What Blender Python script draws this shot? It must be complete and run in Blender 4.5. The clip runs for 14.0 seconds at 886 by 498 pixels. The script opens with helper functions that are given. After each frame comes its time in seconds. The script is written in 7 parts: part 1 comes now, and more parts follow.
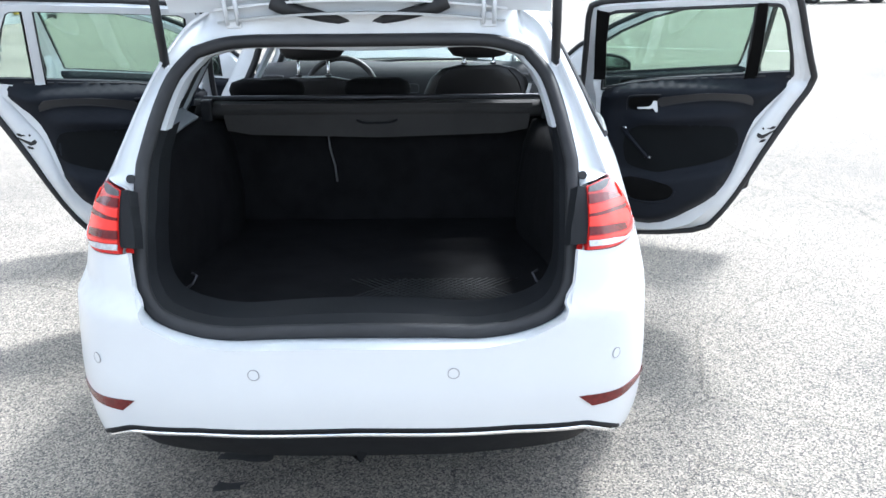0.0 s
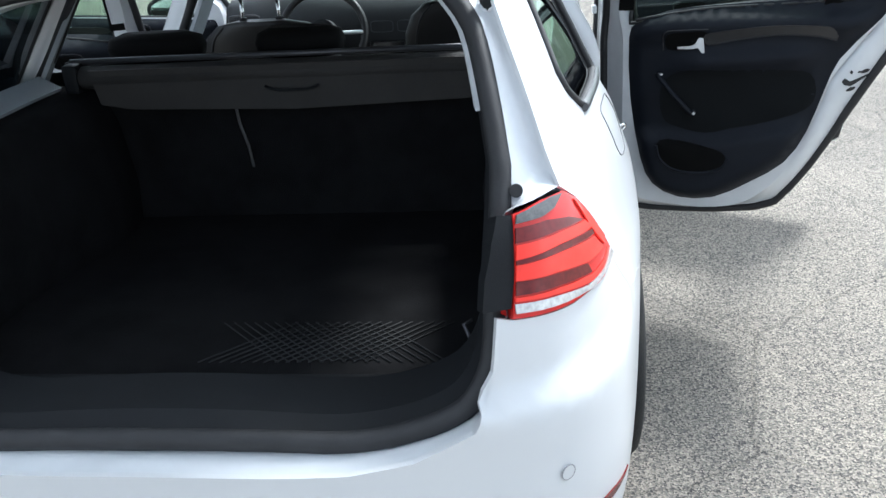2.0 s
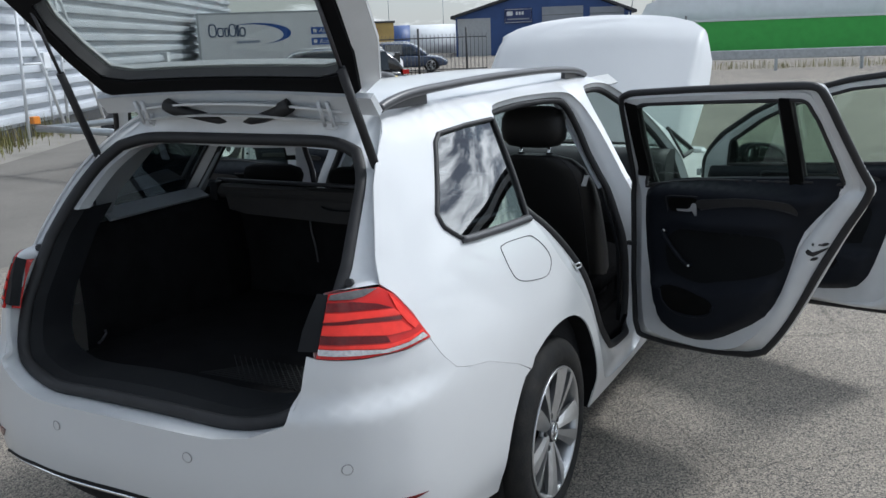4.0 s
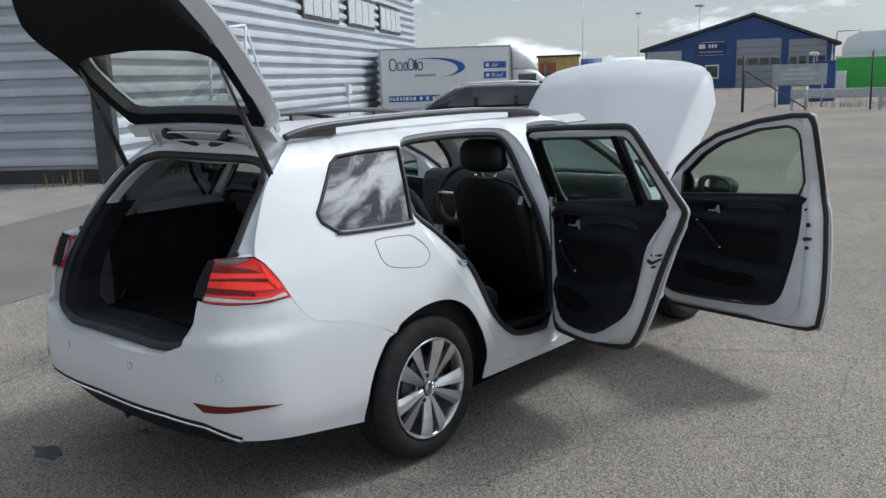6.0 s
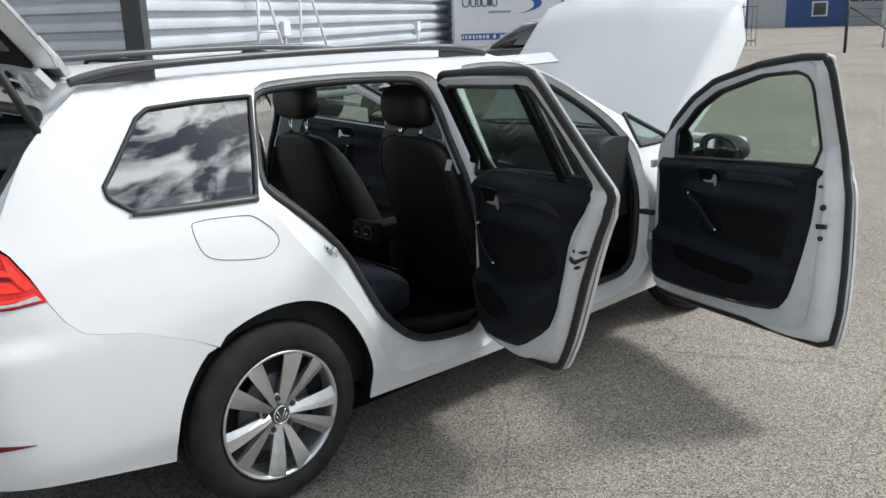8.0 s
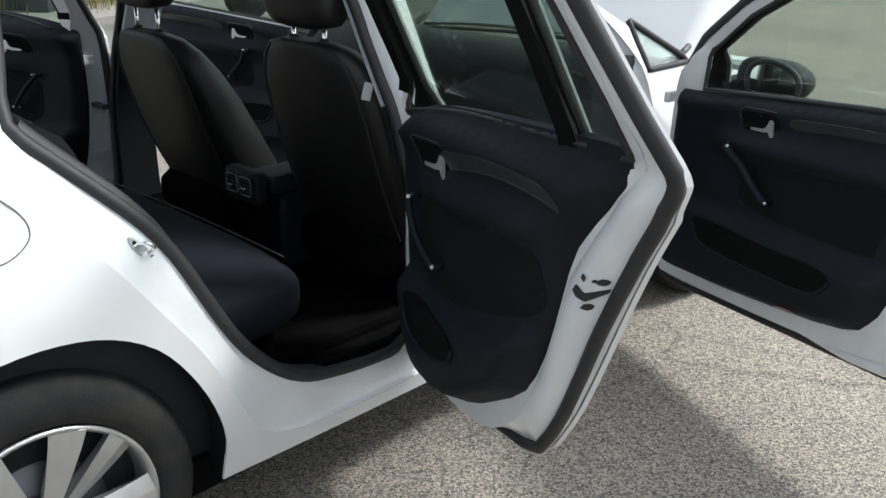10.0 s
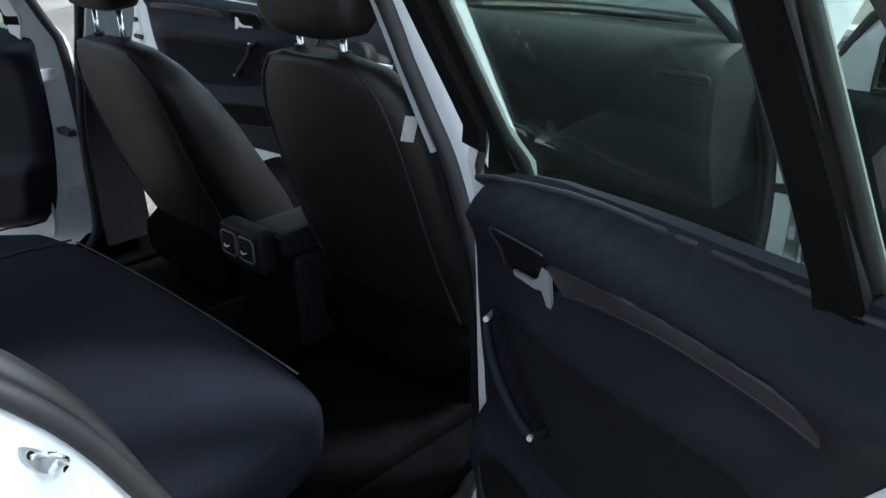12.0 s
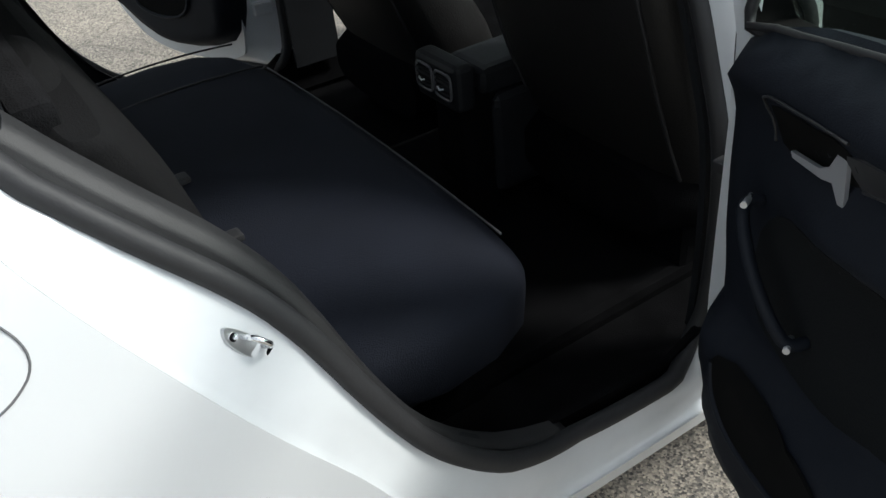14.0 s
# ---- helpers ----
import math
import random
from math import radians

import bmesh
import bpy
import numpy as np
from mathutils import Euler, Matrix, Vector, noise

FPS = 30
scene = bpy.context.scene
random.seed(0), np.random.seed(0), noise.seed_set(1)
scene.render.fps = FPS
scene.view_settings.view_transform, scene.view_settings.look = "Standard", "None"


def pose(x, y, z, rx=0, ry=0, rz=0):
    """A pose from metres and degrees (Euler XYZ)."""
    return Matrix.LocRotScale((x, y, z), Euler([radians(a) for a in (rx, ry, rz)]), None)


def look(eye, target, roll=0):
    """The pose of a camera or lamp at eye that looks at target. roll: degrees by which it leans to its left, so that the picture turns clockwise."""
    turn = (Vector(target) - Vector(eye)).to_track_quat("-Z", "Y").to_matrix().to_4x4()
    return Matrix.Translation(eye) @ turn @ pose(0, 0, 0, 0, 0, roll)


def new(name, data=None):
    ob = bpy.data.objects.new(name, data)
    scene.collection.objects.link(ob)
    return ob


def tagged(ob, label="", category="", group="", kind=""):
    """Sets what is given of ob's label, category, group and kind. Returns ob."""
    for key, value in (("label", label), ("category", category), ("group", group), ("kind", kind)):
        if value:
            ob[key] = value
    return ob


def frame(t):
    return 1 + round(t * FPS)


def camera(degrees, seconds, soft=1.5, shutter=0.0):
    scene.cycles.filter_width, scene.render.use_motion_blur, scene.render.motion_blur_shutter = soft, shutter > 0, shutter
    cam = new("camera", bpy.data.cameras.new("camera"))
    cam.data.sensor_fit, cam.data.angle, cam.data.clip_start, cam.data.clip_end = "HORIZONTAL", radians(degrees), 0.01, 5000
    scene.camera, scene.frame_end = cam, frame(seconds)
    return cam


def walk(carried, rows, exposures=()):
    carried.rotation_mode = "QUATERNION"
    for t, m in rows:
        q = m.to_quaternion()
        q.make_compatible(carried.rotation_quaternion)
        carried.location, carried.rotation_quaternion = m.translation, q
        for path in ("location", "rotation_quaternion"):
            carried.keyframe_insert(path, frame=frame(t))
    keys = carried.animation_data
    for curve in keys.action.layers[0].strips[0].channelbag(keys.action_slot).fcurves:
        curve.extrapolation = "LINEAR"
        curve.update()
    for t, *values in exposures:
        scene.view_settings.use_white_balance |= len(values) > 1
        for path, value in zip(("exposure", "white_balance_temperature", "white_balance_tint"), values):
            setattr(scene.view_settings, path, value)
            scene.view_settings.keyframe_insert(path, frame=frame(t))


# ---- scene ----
from mathutils import geometry

cam = camera(54.4, 14.0)
PATH = [
    (0, (0.205, -1.84, 1.528), (0.217, 0.058, 0.896), -0.4),
    (0.5, (0.183, -1.559, 1.537), (0.182, 0.329, 0.879), -0.7),
    (1, (0.24, -1.337, 1.522), (0.18, 0.538, 0.829), -1.4),
    (1.5, (0.385, -1.158, 1.507), (0.219, 0.693, 0.767), -2.5),
    (2, (0.609, -0.996, 1.476), (0.392, 0.828, 0.683), -3.6),
    (2.5, (0.846, -0.937, 1.509), (0.499, 0.863, 0.71), -3.6),
    (3, (1.149, -1.063, 1.536), (0.422, 0.652, 0.808), -3.9),
    (3.2, (1.24, -1.135, 1.552), (0.507, 0.615, 0.919), -3.0),
    (5.3, (2.739, -1.718, 1.639), (1.515, -0.187, 1.239), -1.6),
    (5.5, (2.854, -1.709, 1.643), (1.619, -0.187, 1.244), -1.5),
    (6, (3.195, -1.575, 1.63), (1.922, -0.083, 1.238), -1.9),
    (6.5, (3.362, -1.32, 1.625), (2.01, 0.085, 1.179), -2.7),
    (7, (3.338, -0.973, 1.617), (1.979, 0.404, 1.11), -2.3),
    (7.2, (3.328, -0.85, 1.612), (1.962, 0.519, 1.101), -2.1),
    (9.3, (2.573, 0.388, 1.455), (1.089, 1.582, 0.846), -2.5),
    (9.5, (2.499, 0.452, 1.442), (1.036, 1.647, 0.786), -2.0),
    (10, (2.261, 0.594, 1.405), (0.996, 1.966, 0.686), 1.1),
    (10.5, (2.094, 0.699, 1.364), (1.015, 2.117, 0.453), 2.3),
    (11, (1.963, 0.85, 1.347), (0.942, 2.287, 0.402), 2.0),
    (11.5, (1.822, 1.012, 1.369), (0.698, 2.372, 0.426), -0.1),
    (12, (1.695, 1.078, 1.396), (0.398, 2.372, 0.593), -1.8),
    (12.5, (1.587, 1.115, 1.412), (0.154, 2.277, 0.641), -3.2),
    (13, (1.522, 1.107, 1.423), (0.011, 2.153, 0.632), -4.0),
    (13.5, (1.482, 1.117, 1.381), (0.058, 1.991, 0.281), -5.2),
    (14, (1.511, 1.144, 1.385), (0.117, 1.986, 0.225), -5.8),
]
EXPOSURE = [(0.0, 1.45, 5630, 8), (0.7, 1.3, 5530, 6), (1.4, 1.25, 5530, 6), (2.0, 0.92, 5680, 6), (2.5, 0.38, 5730, 7), (3.0, 0.15, 5830, 8), (5.5, -0.66, 5780, 8), (6.0, -0.36, 5880, 8), (6.5, -0.06, 5880, 8), (7.0, 0.08, 6080, 8), (9.5, 0.09, 6180, 8), (10.5, 0.87, 6030, 7), (11.0, 0.94, 5780, 6), (12.0, 0.84, 5610, 5), (12.5, 0.97, 6230, 6), (13.2, 0.97, 6330, 8), (14.0, 0.30, 6180, 6)]
walk(cam, [(t, look(eye, target, roll)) for t, eye, target, roll in PATH], EXPOSURE)

# ---- light and sky ----
world = bpy.data.worlds.new("world")
scene.world = world
world.use_nodes = True
SUN = Vector((0.367, 0.544, 0.755)).normalized()
wn, wl = world.node_tree.nodes, world.node_tree.links
wn.clear()
w_out = wn.new("ShaderNodeOutputWorld")
w_bg = wn.new("ShaderNodeBackground")
w_bg.inputs["Strength"].default_value = 0.070
sky = wn.new("ShaderNodeTexSky")
sky.sky_type = "NISHITA"
sky.sun_disc = False
sky.sun_elevation = math.asin(SUN.z)
sky.sun_rotation = math.atan2(SUN.x, SUN.y)
sky.air_density, sky.dust_density, sky.ozone_density = 1.0, 1.2, 1.0
w_co = wn.new("ShaderNodeTexCoord")
w_map = wn.new("ShaderNodeMapping")
w_map.inputs["Scale"].default_value = (1.0, 1.0, 3.4)
w_noise = wn.new("ShaderNodeTexNoise")
w_noise.inputs["Scale"].default_value = 4.8
w_noise.inputs["Detail"].default_value = 12.0
w_noise.inputs["Roughness"].default_value = 0.58
w_ramp = wn.new("ShaderNodeValToRGB")
w_ramp.color_ramp.elements[0].position, w_ramp.color_ramp.elements[1].position = 0.47, 0.60
w_ramp.color_ramp.elements[0].color = (0.015, 0.015, 0.015, 1)
w_mix = wn.new("ShaderNodeMixRGB")
wl.new(w_co.outputs["Generated"], w_map.inputs["Vector"])
wl.new(w_map.outputs["Vector"], w_noise.inputs["Vector"])
wl.new(w_noise.outputs["Fac"], w_ramp.inputs["Fac"])
# thin haze near the horizon; clouds towards the sun are brighter
w_sep = wn.new("ShaderNodeSeparateXYZ")
w_haze = wn.new("ShaderNodeMapRange")
w_haze.inputs["From Min"].default_value, w_haze.inputs["From Max"].default_value = 0.0, 0.42
w_haze.inputs["To Min"].default_value, w_haze.inputs["To Max"].default_value = 0.36, 0.0
w_max = wn.new("ShaderNodeMath")
w_max.operation = "MAXIMUM"
w_dot = wn.new("ShaderNodeVectorMath")
w_dot.operation = "DOT_PRODUCT"
w_dot.inputs[1].default_value = SUN
w_glow = wn.new("ShaderNodeMapRange")
w_glow.inputs["From Min"].default_value, w_glow.inputs["From Max"].default_value = 0.45, 1.0
w_glow.inputs["To Min"].default_value, w_glow.inputs["To Max"].default_value = 0.75, 2.4
w_scale = wn.new("ShaderNodeVectorMath")
w_scale.operation = "SCALE"
w_scale.inputs[0].default_value = (27.0, 27.0, 26.5)
wl.new(w_co.outputs["Generated"], w_sep.inputs[0])
wl.new(w_sep.outputs["Z"], w_haze.inputs["Value"])
wl.new(w_ramp.outputs["Color"], w_max.inputs[0])
wl.new(w_haze.outputs["Result"], w_max.inputs[1])
wl.new(w_co.outputs["Generated"], w_dot.inputs[0])
wl.new(w_dot.outputs["Value"], w_glow.inputs["Value"])
wl.new(w_glow.outputs["Result"], w_scale.inputs["Scale"])
wl.new(w_scale.outputs["Vector"], w_mix.inputs["Color2"])
wl.new(w_max.outputs["Value"], w_mix.inputs["Fac"])
wl.new(sky.outputs["Color"], w_mix.inputs["Color1"])
wl.new(w_mix.outputs["Color"], w_bg.inputs["Color"])
wl.new(w_bg.outputs["Background"], w_out.inputs["Surface"])

sun = new("sun", bpy.data.lights.new("sun", "SUN"))
sun.data.energy, sun.data.angle, sun.data.color = 3.2, radians(11.0), (1.0, 0.95, 0.88)
sun.matrix_world = look(SUN * 30, (0, 0, 0))

# ---- materials ----
MATS = {}


def mat(name, color, rough=0.5, metal=0.0, vary=0.12, scale=6.0, grain=0.0, grain_scale=200.0, bump=0.0, coat=0.0, dirt=None, spec=0.5):
    """A material with a slow and a fine variation of its colour and a fine relief."""
    if name in MATS:
        return MATS[name]
    m = MATS[name] = bpy.data.materials.new(name)
    m.use_nodes = True
    n, l = m.node_tree.nodes, m.node_tree.links
    p = n["Principled BSDF"]
    p.inputs["Roughness"].default_value, p.inputs["Metallic"].default_value = rough, metal
    p.inputs["Coat Weight"].default_value, p.inputs["Coat Roughness"].default_value = coat, 0.06
    p.inputs["Specular IOR Level"].default_value = spec
    co = n.new("ShaderNodeTexCoord")
    slow = n.new("ShaderNodeTexNoise")
    slow.inputs["Scale"].default_value, slow.inputs["Detail"].default_value = scale, 5.0
    l.new(co.outputs["Object"], slow.inputs["Vector"])
    ramp = n.new("ShaderNodeValToRGB")
    c = Vector(color)
    dark = c * (1 - vary) if dirt is None else Vector(dirt)
    ramp.color_ramp.elements[0].position, ramp.color_ramp.elements[1].position = 0.3, 0.62
    ramp.color_ramp.elements[0].color, ramp.color_ramp.elements[1].color = (*dark, 1), (*c, 1)
    l.new(slow.outputs["Fac"], ramp.inputs["Fac"])
    last = ramp.outputs["Color"]
    if grain or bump:
        fine = n.new("ShaderNodeTexNoise")
        fine.inputs["Scale"].default_value, fine.inputs["Detail"].default_value = grain_scale, 3.0
        l.new(co.outputs["Object"], fine.inputs["Vector"])
        if grain:
            mix = n.new("ShaderNodeMixRGB")
            mix.blend_type = "OVERLAY"
            mix.inputs["Fac"].default_value = grain
            l.new(last, mix.inputs["Color1"])
            l.new(fine.outputs["Fac"], mix.inputs["Color2"])
            last = mix.outputs["Color"]
        if bump:
            b = n.new("ShaderNodeBump")
            b.inputs["Strength"].default_value, b.inputs["Distance"].default_value = bump, 0.004
            l.new(fine.outputs["Fac"], b.inputs["Height"])
            l.new(b.outputs["Normal"], p.inputs["Normal"])
    l.new(last, p.inputs["Base Color"])
    return m


def glass(name, tint, gloss=0.04, dust=0.0):
    """A thin tinted pane: light passes straight through, and the facing angle adds the mirror image."""
    m = MATS[name] = bpy.data.materials.new(name)
    m.use_nodes = True
    n, l = m.node_tree.nodes, m.node_tree.links
    n.clear()
    out, mix = n.new("ShaderNodeOutputMaterial"), n.new("ShaderNodeMixShader")
    clear, shine, face = n.new("ShaderNodeBsdfTransparent"), n.new("ShaderNodeBsdfGlossy"), n.new("ShaderNodeLayerWeight")
    power, scale_, fres = n.new("ShaderNodeMath"), n.new("ShaderNodeMath"), n.new("ShaderNodeMath")
    face.inputs["Blend"].default_value = 0.5
    power.operation, scale_.operation, fres.operation = "POWER", "MULTIPLY", "ADD"
    power.inputs[1].default_value, scale_.inputs[1].default_value, fres.inputs[1].default_value = 4.0, 1.0 - gloss, gloss
    l.new(face.outputs["Facing"], power.inputs[0])
    l.new(power.outputs[0], scale_.inputs[0])
    l.new(scale_.outputs[0], fres.inputs[0])
    clear.inputs["Color"].default_value, shine.inputs["Roughness"].default_value = (*tint, 1), 0.0
    l.new(fres.outputs[0], mix.inputs["Fac"])
    l.new(clear.outputs[0], mix.inputs[1])
    l.new(shine.outputs[0], mix.inputs[2])
    last = mix.outputs[0]
    if dust:
        film, smear, streak, much = n.new("ShaderNodeBsdfDiffuse"), n.new("ShaderNodeMixShader"), n.new("ShaderNodeTexNoise"), n.new("ShaderNodeMath")
        film.inputs["Color"].default_value = (0.60, 0.66, 0.62, 1)
        streak.inputs["Scale"].default_value, streak.inputs["Detail"].default_value = 7.0, 6.0
        much.operation = "MULTIPLY"
        much.inputs[1].default_value = dust * 2
        l.new(streak.outputs["Fac"], much.inputs[0])
        l.new(much.outputs[0], smear.inputs["Fac"])
        l.new(last, smear.inputs[1])
        l.new(film.outputs[0], smear.inputs[2])
        last = smear.outputs[0]
    l.new(last, out.inputs["Surface"])
    return m


PAINT = mat("white_paint", (0.63, 0.64, 0.65), 0.42, 0, 0.03, 3.0, coat=0.55, spec=0.3)
JAMB = mat("white_jamb_paint", (0.66, 0.68, 0.70), 0.36, 0, 0.10, 9.0, coat=0.8)
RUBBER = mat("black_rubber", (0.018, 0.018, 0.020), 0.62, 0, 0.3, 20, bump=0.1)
TYRE = mat("tyre_rubber", (0.011, 0.011, 0.012), 0.8, 0, 0.35, 18, grain=0.25, grain_scale=160, bump=0.3, dirt=(0.022, 0.021, 0.019), spec=0.3)
ALLOY = mat("silver_alloy", (0.56, 0.57, 0.58), 0.34, 0.85, 0.12, 12)
STEEL = mat("dark_steel", (0.10, 0.10, 0.11), 0.5, 0.7, 0.3, 10)
LEVER = mat("dull_chrome", (0.55, 0.56, 0.58), 0.32, 0.65, 0.05, 20)
# painted shade of pockets and handle recesses; also black window frames and channels
POCKET = mat("shade_and_frame_black", (0.004, 0.004, 0.004), 0.9, 0, 0.3, 20, spec=0.1)
CHROME = mat("chrome", (0.82, 0.83, 0.84), 0.12, 1.0, 0.04, 20)
SATIN = mat("satin_chrome", (0.80, 0.81, 0.83), 0.36, 0.35, 0.05, 20)
DARKPLASTIC = mat("dark_plastic", (0.009, 0.010, 0.012), 0.6, 0, 0.2, 14, grain=0.2, grain_scale=400, bump=0.12, spec=0.22)
BLUEPLASTIC = mat("door_top_plastic", (0.007, 0.009, 0.014), 0.6, 0, 0.15, 10, grain=0.2, grain_scale=500, bump=0.15, spec=0.18)
TRIMSTRIP = mat("door_strip_plastic", (0.028, 0.028, 0.030), 0.38, 0, 0.12, 30)
FELT = mat("black_cargo_felt", (0.011, 0.011, 0.012), 0.95, 0, 0.4, 12, grain=0.5, grain_scale=350, bump=0.5, spec=0.1)
CARPET = mat("black_carpet", (0.005, 0.005, 0.0055), 0.97, 0, 0.4, 15, grain=0.5, grain_scale=400, bump=0.6, spec=0.02)
LEATHER = mat("black_leatherette", (0.010, 0.0095, 0.0095), 0.48, 0, 0.25, 8, grain=0.2, grain_scale=260, bump=0.25)
CLOTH = mat("dark_blue_seat_cloth", (0.008, 0.010, 0.017), 0.85, 0, 0.2, 8, grain=0.4, grain_scale=420, bump=0.4, spec=0.2)
GREYTRIM = mat("grey_pillar_trim", (0.30, 0.32, 0.34), 0.7, 0, 0.08, 8, grain=0.15, grain_scale=500, bump=0.1)
HEADLINER = mat("pale_grey_headliner", (0.46, 0.47, 0.47), 0.9, 0, 0.06, 8, grain=0.2, grain_scale=500, bump=0.2)
COVER = mat("luggage_cover_fabric", (0.034, 0.032, 0.031), 0.75, 0, 0.2, 10, grain=0.3, grain_scale=420, bump=0.3)
RED = mat("red_lamp_lens", (0.60, 0.020, 0.016), 0.22, 0, 0.1, 30, coat=0.25, spec=0.25)
REDBRIGHT = mat("bright_red_lamp_band", (0.90, 0.045, 0.030), 0.25, 0, 0.12, 40, coat=0.2, spec=0.25)
REDDARK = mat("dark_red_reflector", (0.13, 0.010, 0.010), 0.22, 0, 0.3, 90, coat=0.25, spec=0.25)
LAMPBLACK = mat("smoked_lamp_lens", (0.030, 0.012, 0.013), 0.10, 0, 0.2, 30, coat=1.0)
LAMPWHITE = mat("clear_reversing_lens", (0.62, 0.60, 0.60), 0.18, 0.2, 0.35, 120, coat=1.0)
WHITETAG = mat("white_tag", (0.62, 0.64, 0.66), 0.7, 0, 0.1, 30)
SEAM = mat("dark_panel_gap", (0.13, 0.13, 0.135), 0.8, 0, 0.1, 20)
MIRROR = mat("mirror_glass", (0.86, 0.88, 0.88), 0.01, 1.0, 0.0, 5)
QGLASS = glass("tinted_rear_glass", (0.10, 0.125, 0.14), 0.19)
DGLASS = glass("door_glass", (0.78, 0.86, 0.81), 0.05, 0.006)
WGLASS = glass("windscreen_glass", (0.84, 0.89, 0.86), 0.04)


def ground_material():
    m = bpy.data.materials.new("worn_asphalt")
    m.use_nodes = True
    n, l = m.node_tree.nodes, m.node_tree.links
    p = n["Principled BSDF"]
    p.inputs["Roughness"].default_value = 0.92
    p.inputs["Specular IOR Level"].default_value = 0.25
    co = n.new("ShaderNodeTexCoord")
    big = n.new("ShaderNodeTexNoise")
    big.inputs["Scale"].default_value, big.inputs["Detail"].default_value = 0.35, 6.0
    mid = n.new("ShaderNodeTexNoise")
    mid.inputs["Scale"].default_value, mid.inputs["Detail"].default_value = 3.0, 8.0
    stones = n.new("ShaderNodeTexVoronoi")
    stones.inputs["Scale"].default_value = 190.0
    for t in (big, mid, stones):
        l.new(co.outputs["Object"], t.inputs["Vector"])
    base = n.new("ShaderNodeValToRGB")
    base.color_ramp.elements[0].color, base.color_ramp.elements[1].color = (0.205, 0.198, 0.188, 1), (0.285, 0.272, 0.253, 1)
    base.color_ramp.elements[0].position, base.color_ramp.elements[1].position = 0.30, 0.70
    l.new(big.outputs["Fac"], base.inputs["Fac"])
    speck = n.new("ShaderNodeValToRGB")
    e = speck.color_ramp.elements
    e[0].color, e[1].color = (0.10, 0.10, 0.11, 1), (0.86, 0.84, 0.80, 1)
    e[0].position, e[1].position = 0.15, 0.90
    bw = n.new("ShaderNodeRGBToBW")
    l.new(stones.outputs["Color"], bw.inputs["Color"])
    l.new(bw.outputs["Val"], speck.inputs["Fac"])
    mix1 = n.new("ShaderNodeMixRGB")
    mix1.blend_type = "OVERLAY"
    mix1.inputs["Fac"].default_value = 0.85
    tint = n.new("ShaderNodeMixRGB")
    tint.blend_type = "SOFT_LIGHT"
    tint.inputs["Fac"].default_value = 0.35
    hue = n.new("ShaderNodeValToRGB")
    hue.color_ramp.elements[0].color, hue.color_ramp.elements[1].color = (0.40, 0.42, 0.46, 1), (0.66, 0.56, 0.44, 1)
    hue_bw = n.new("ShaderNodeRGBToBW")
    l.new(stones.outputs["Color"], hue_bw.inputs["Color"])
    l.new(hue_bw.outputs["Val"], hue.inputs["Fac"])
    l.new(base.outputs["Color"], tint.inputs["Color1"])
    l.new(hue.outputs["Color"], tint.inputs["Color2"])
    l.new(tint.outputs["Color"], mix1.inputs["Color1"])
    l.new(speck.outputs["Color"], mix1.inputs["Color2"])
    patch = n.new("ShaderNodeValToRGB")
    patch.color_ramp.elements[0].color, patch.color_ramp.elements[1].color = (0.72, 0.71, 0.70, 1), (1.12, 1.09, 1.02, 1)
    l.new(mid.outputs["Fac"], patch.inputs["Fac"])
    mix2 = n.new("ShaderNodeMixRGB")
    mix2.blend_type = "MULTIPLY"
    mix2.inputs["Fac"].default_value = 0.8
    l.new(mix1.outputs["Color"], mix2.inputs["Color1"])
    l.new(patch.outputs["Color"], mix2.inputs["Color2"])
    # fine cracks
    warp = n.new("ShaderNodeMixRGB")
    warp.inputs["Fac"].default_value = 0.12
    l.new(co.outputs["Object"], warp.inputs["Color1"])
    l.new(mid.outputs["Color"], warp.inputs["Color2"])
    crack = n.new("ShaderNodeTexVoronoi")
    crack.feature = "DISTANCE_TO_EDGE"
    crack.inputs["Scale"].default_value = 0.9
    l.new(warp.outputs["Color"], crack.inputs["Vector"])
    cr = n.new("ShaderNodeValToRGB")
    cr.color_ramp.elements[0].position, cr.color_ramp.elements[1].position = 0.0, 0.0075
    cr.color_ramp.elements[0].color = (0.62, 0.62, 0.62, 1)
    l.new(crack.outputs["Distance"], cr.inputs["Fac"])
    mix3 = n.new("ShaderNodeMixRGB")
    mix3.blend_type = "MULTIPLY"
    mix3.inputs["Fac"].default_value = 0.8
    l.new(mix2.outputs["Color"], mix3.inputs["Color1"])
    l.new(cr.outputs["Color"], mix3.inputs["Color2"])
    l.new(mix3.outputs["Color"], p.inputs["Base Color"])
    b = n.new("ShaderNodeBump")
    b.inputs["Strength"].default_value, b.inputs["Distance"].default_value = 0.6, 0.004
    l.new(stones.outputs["Distance"], b.inputs["Height"])
    l.new(b.outputs["Normal"], p.inputs["Normal"])
    return m


ASPHALT = ground_material()
CONCRETE = mat("pale_concrete", (0.25, 0.235, 0.21), 0.9, 0, 0.25, 1.2, grain=0.4, grain_scale=60, bump=0.3)
WALLSHEET = mat("white_corrugated_sheet", (0.50, 0.53, 0.57), 0.5, 0.0, 0.14, 0.8, grain=0.1, grain_scale=14)
DARKPOST = mat("dark_corner_trim", (0.045, 0.047, 0.05), 0.6, 0, 0.3, 3)
BLUEWALL = mat("blue_wall_cladding", (0.030, 0.075, 0.23), 0.5, 0, 0.15, 1.0)
GREYSHEET = mat("grey_roller_door", (0.30, 0.32, 0.35), 0.5, 0.2, 0.12, 2)
GREEN = mat("green_container_paint", (0.06, 0.42, 0.07), 0.45, 0, 0.12, 2)
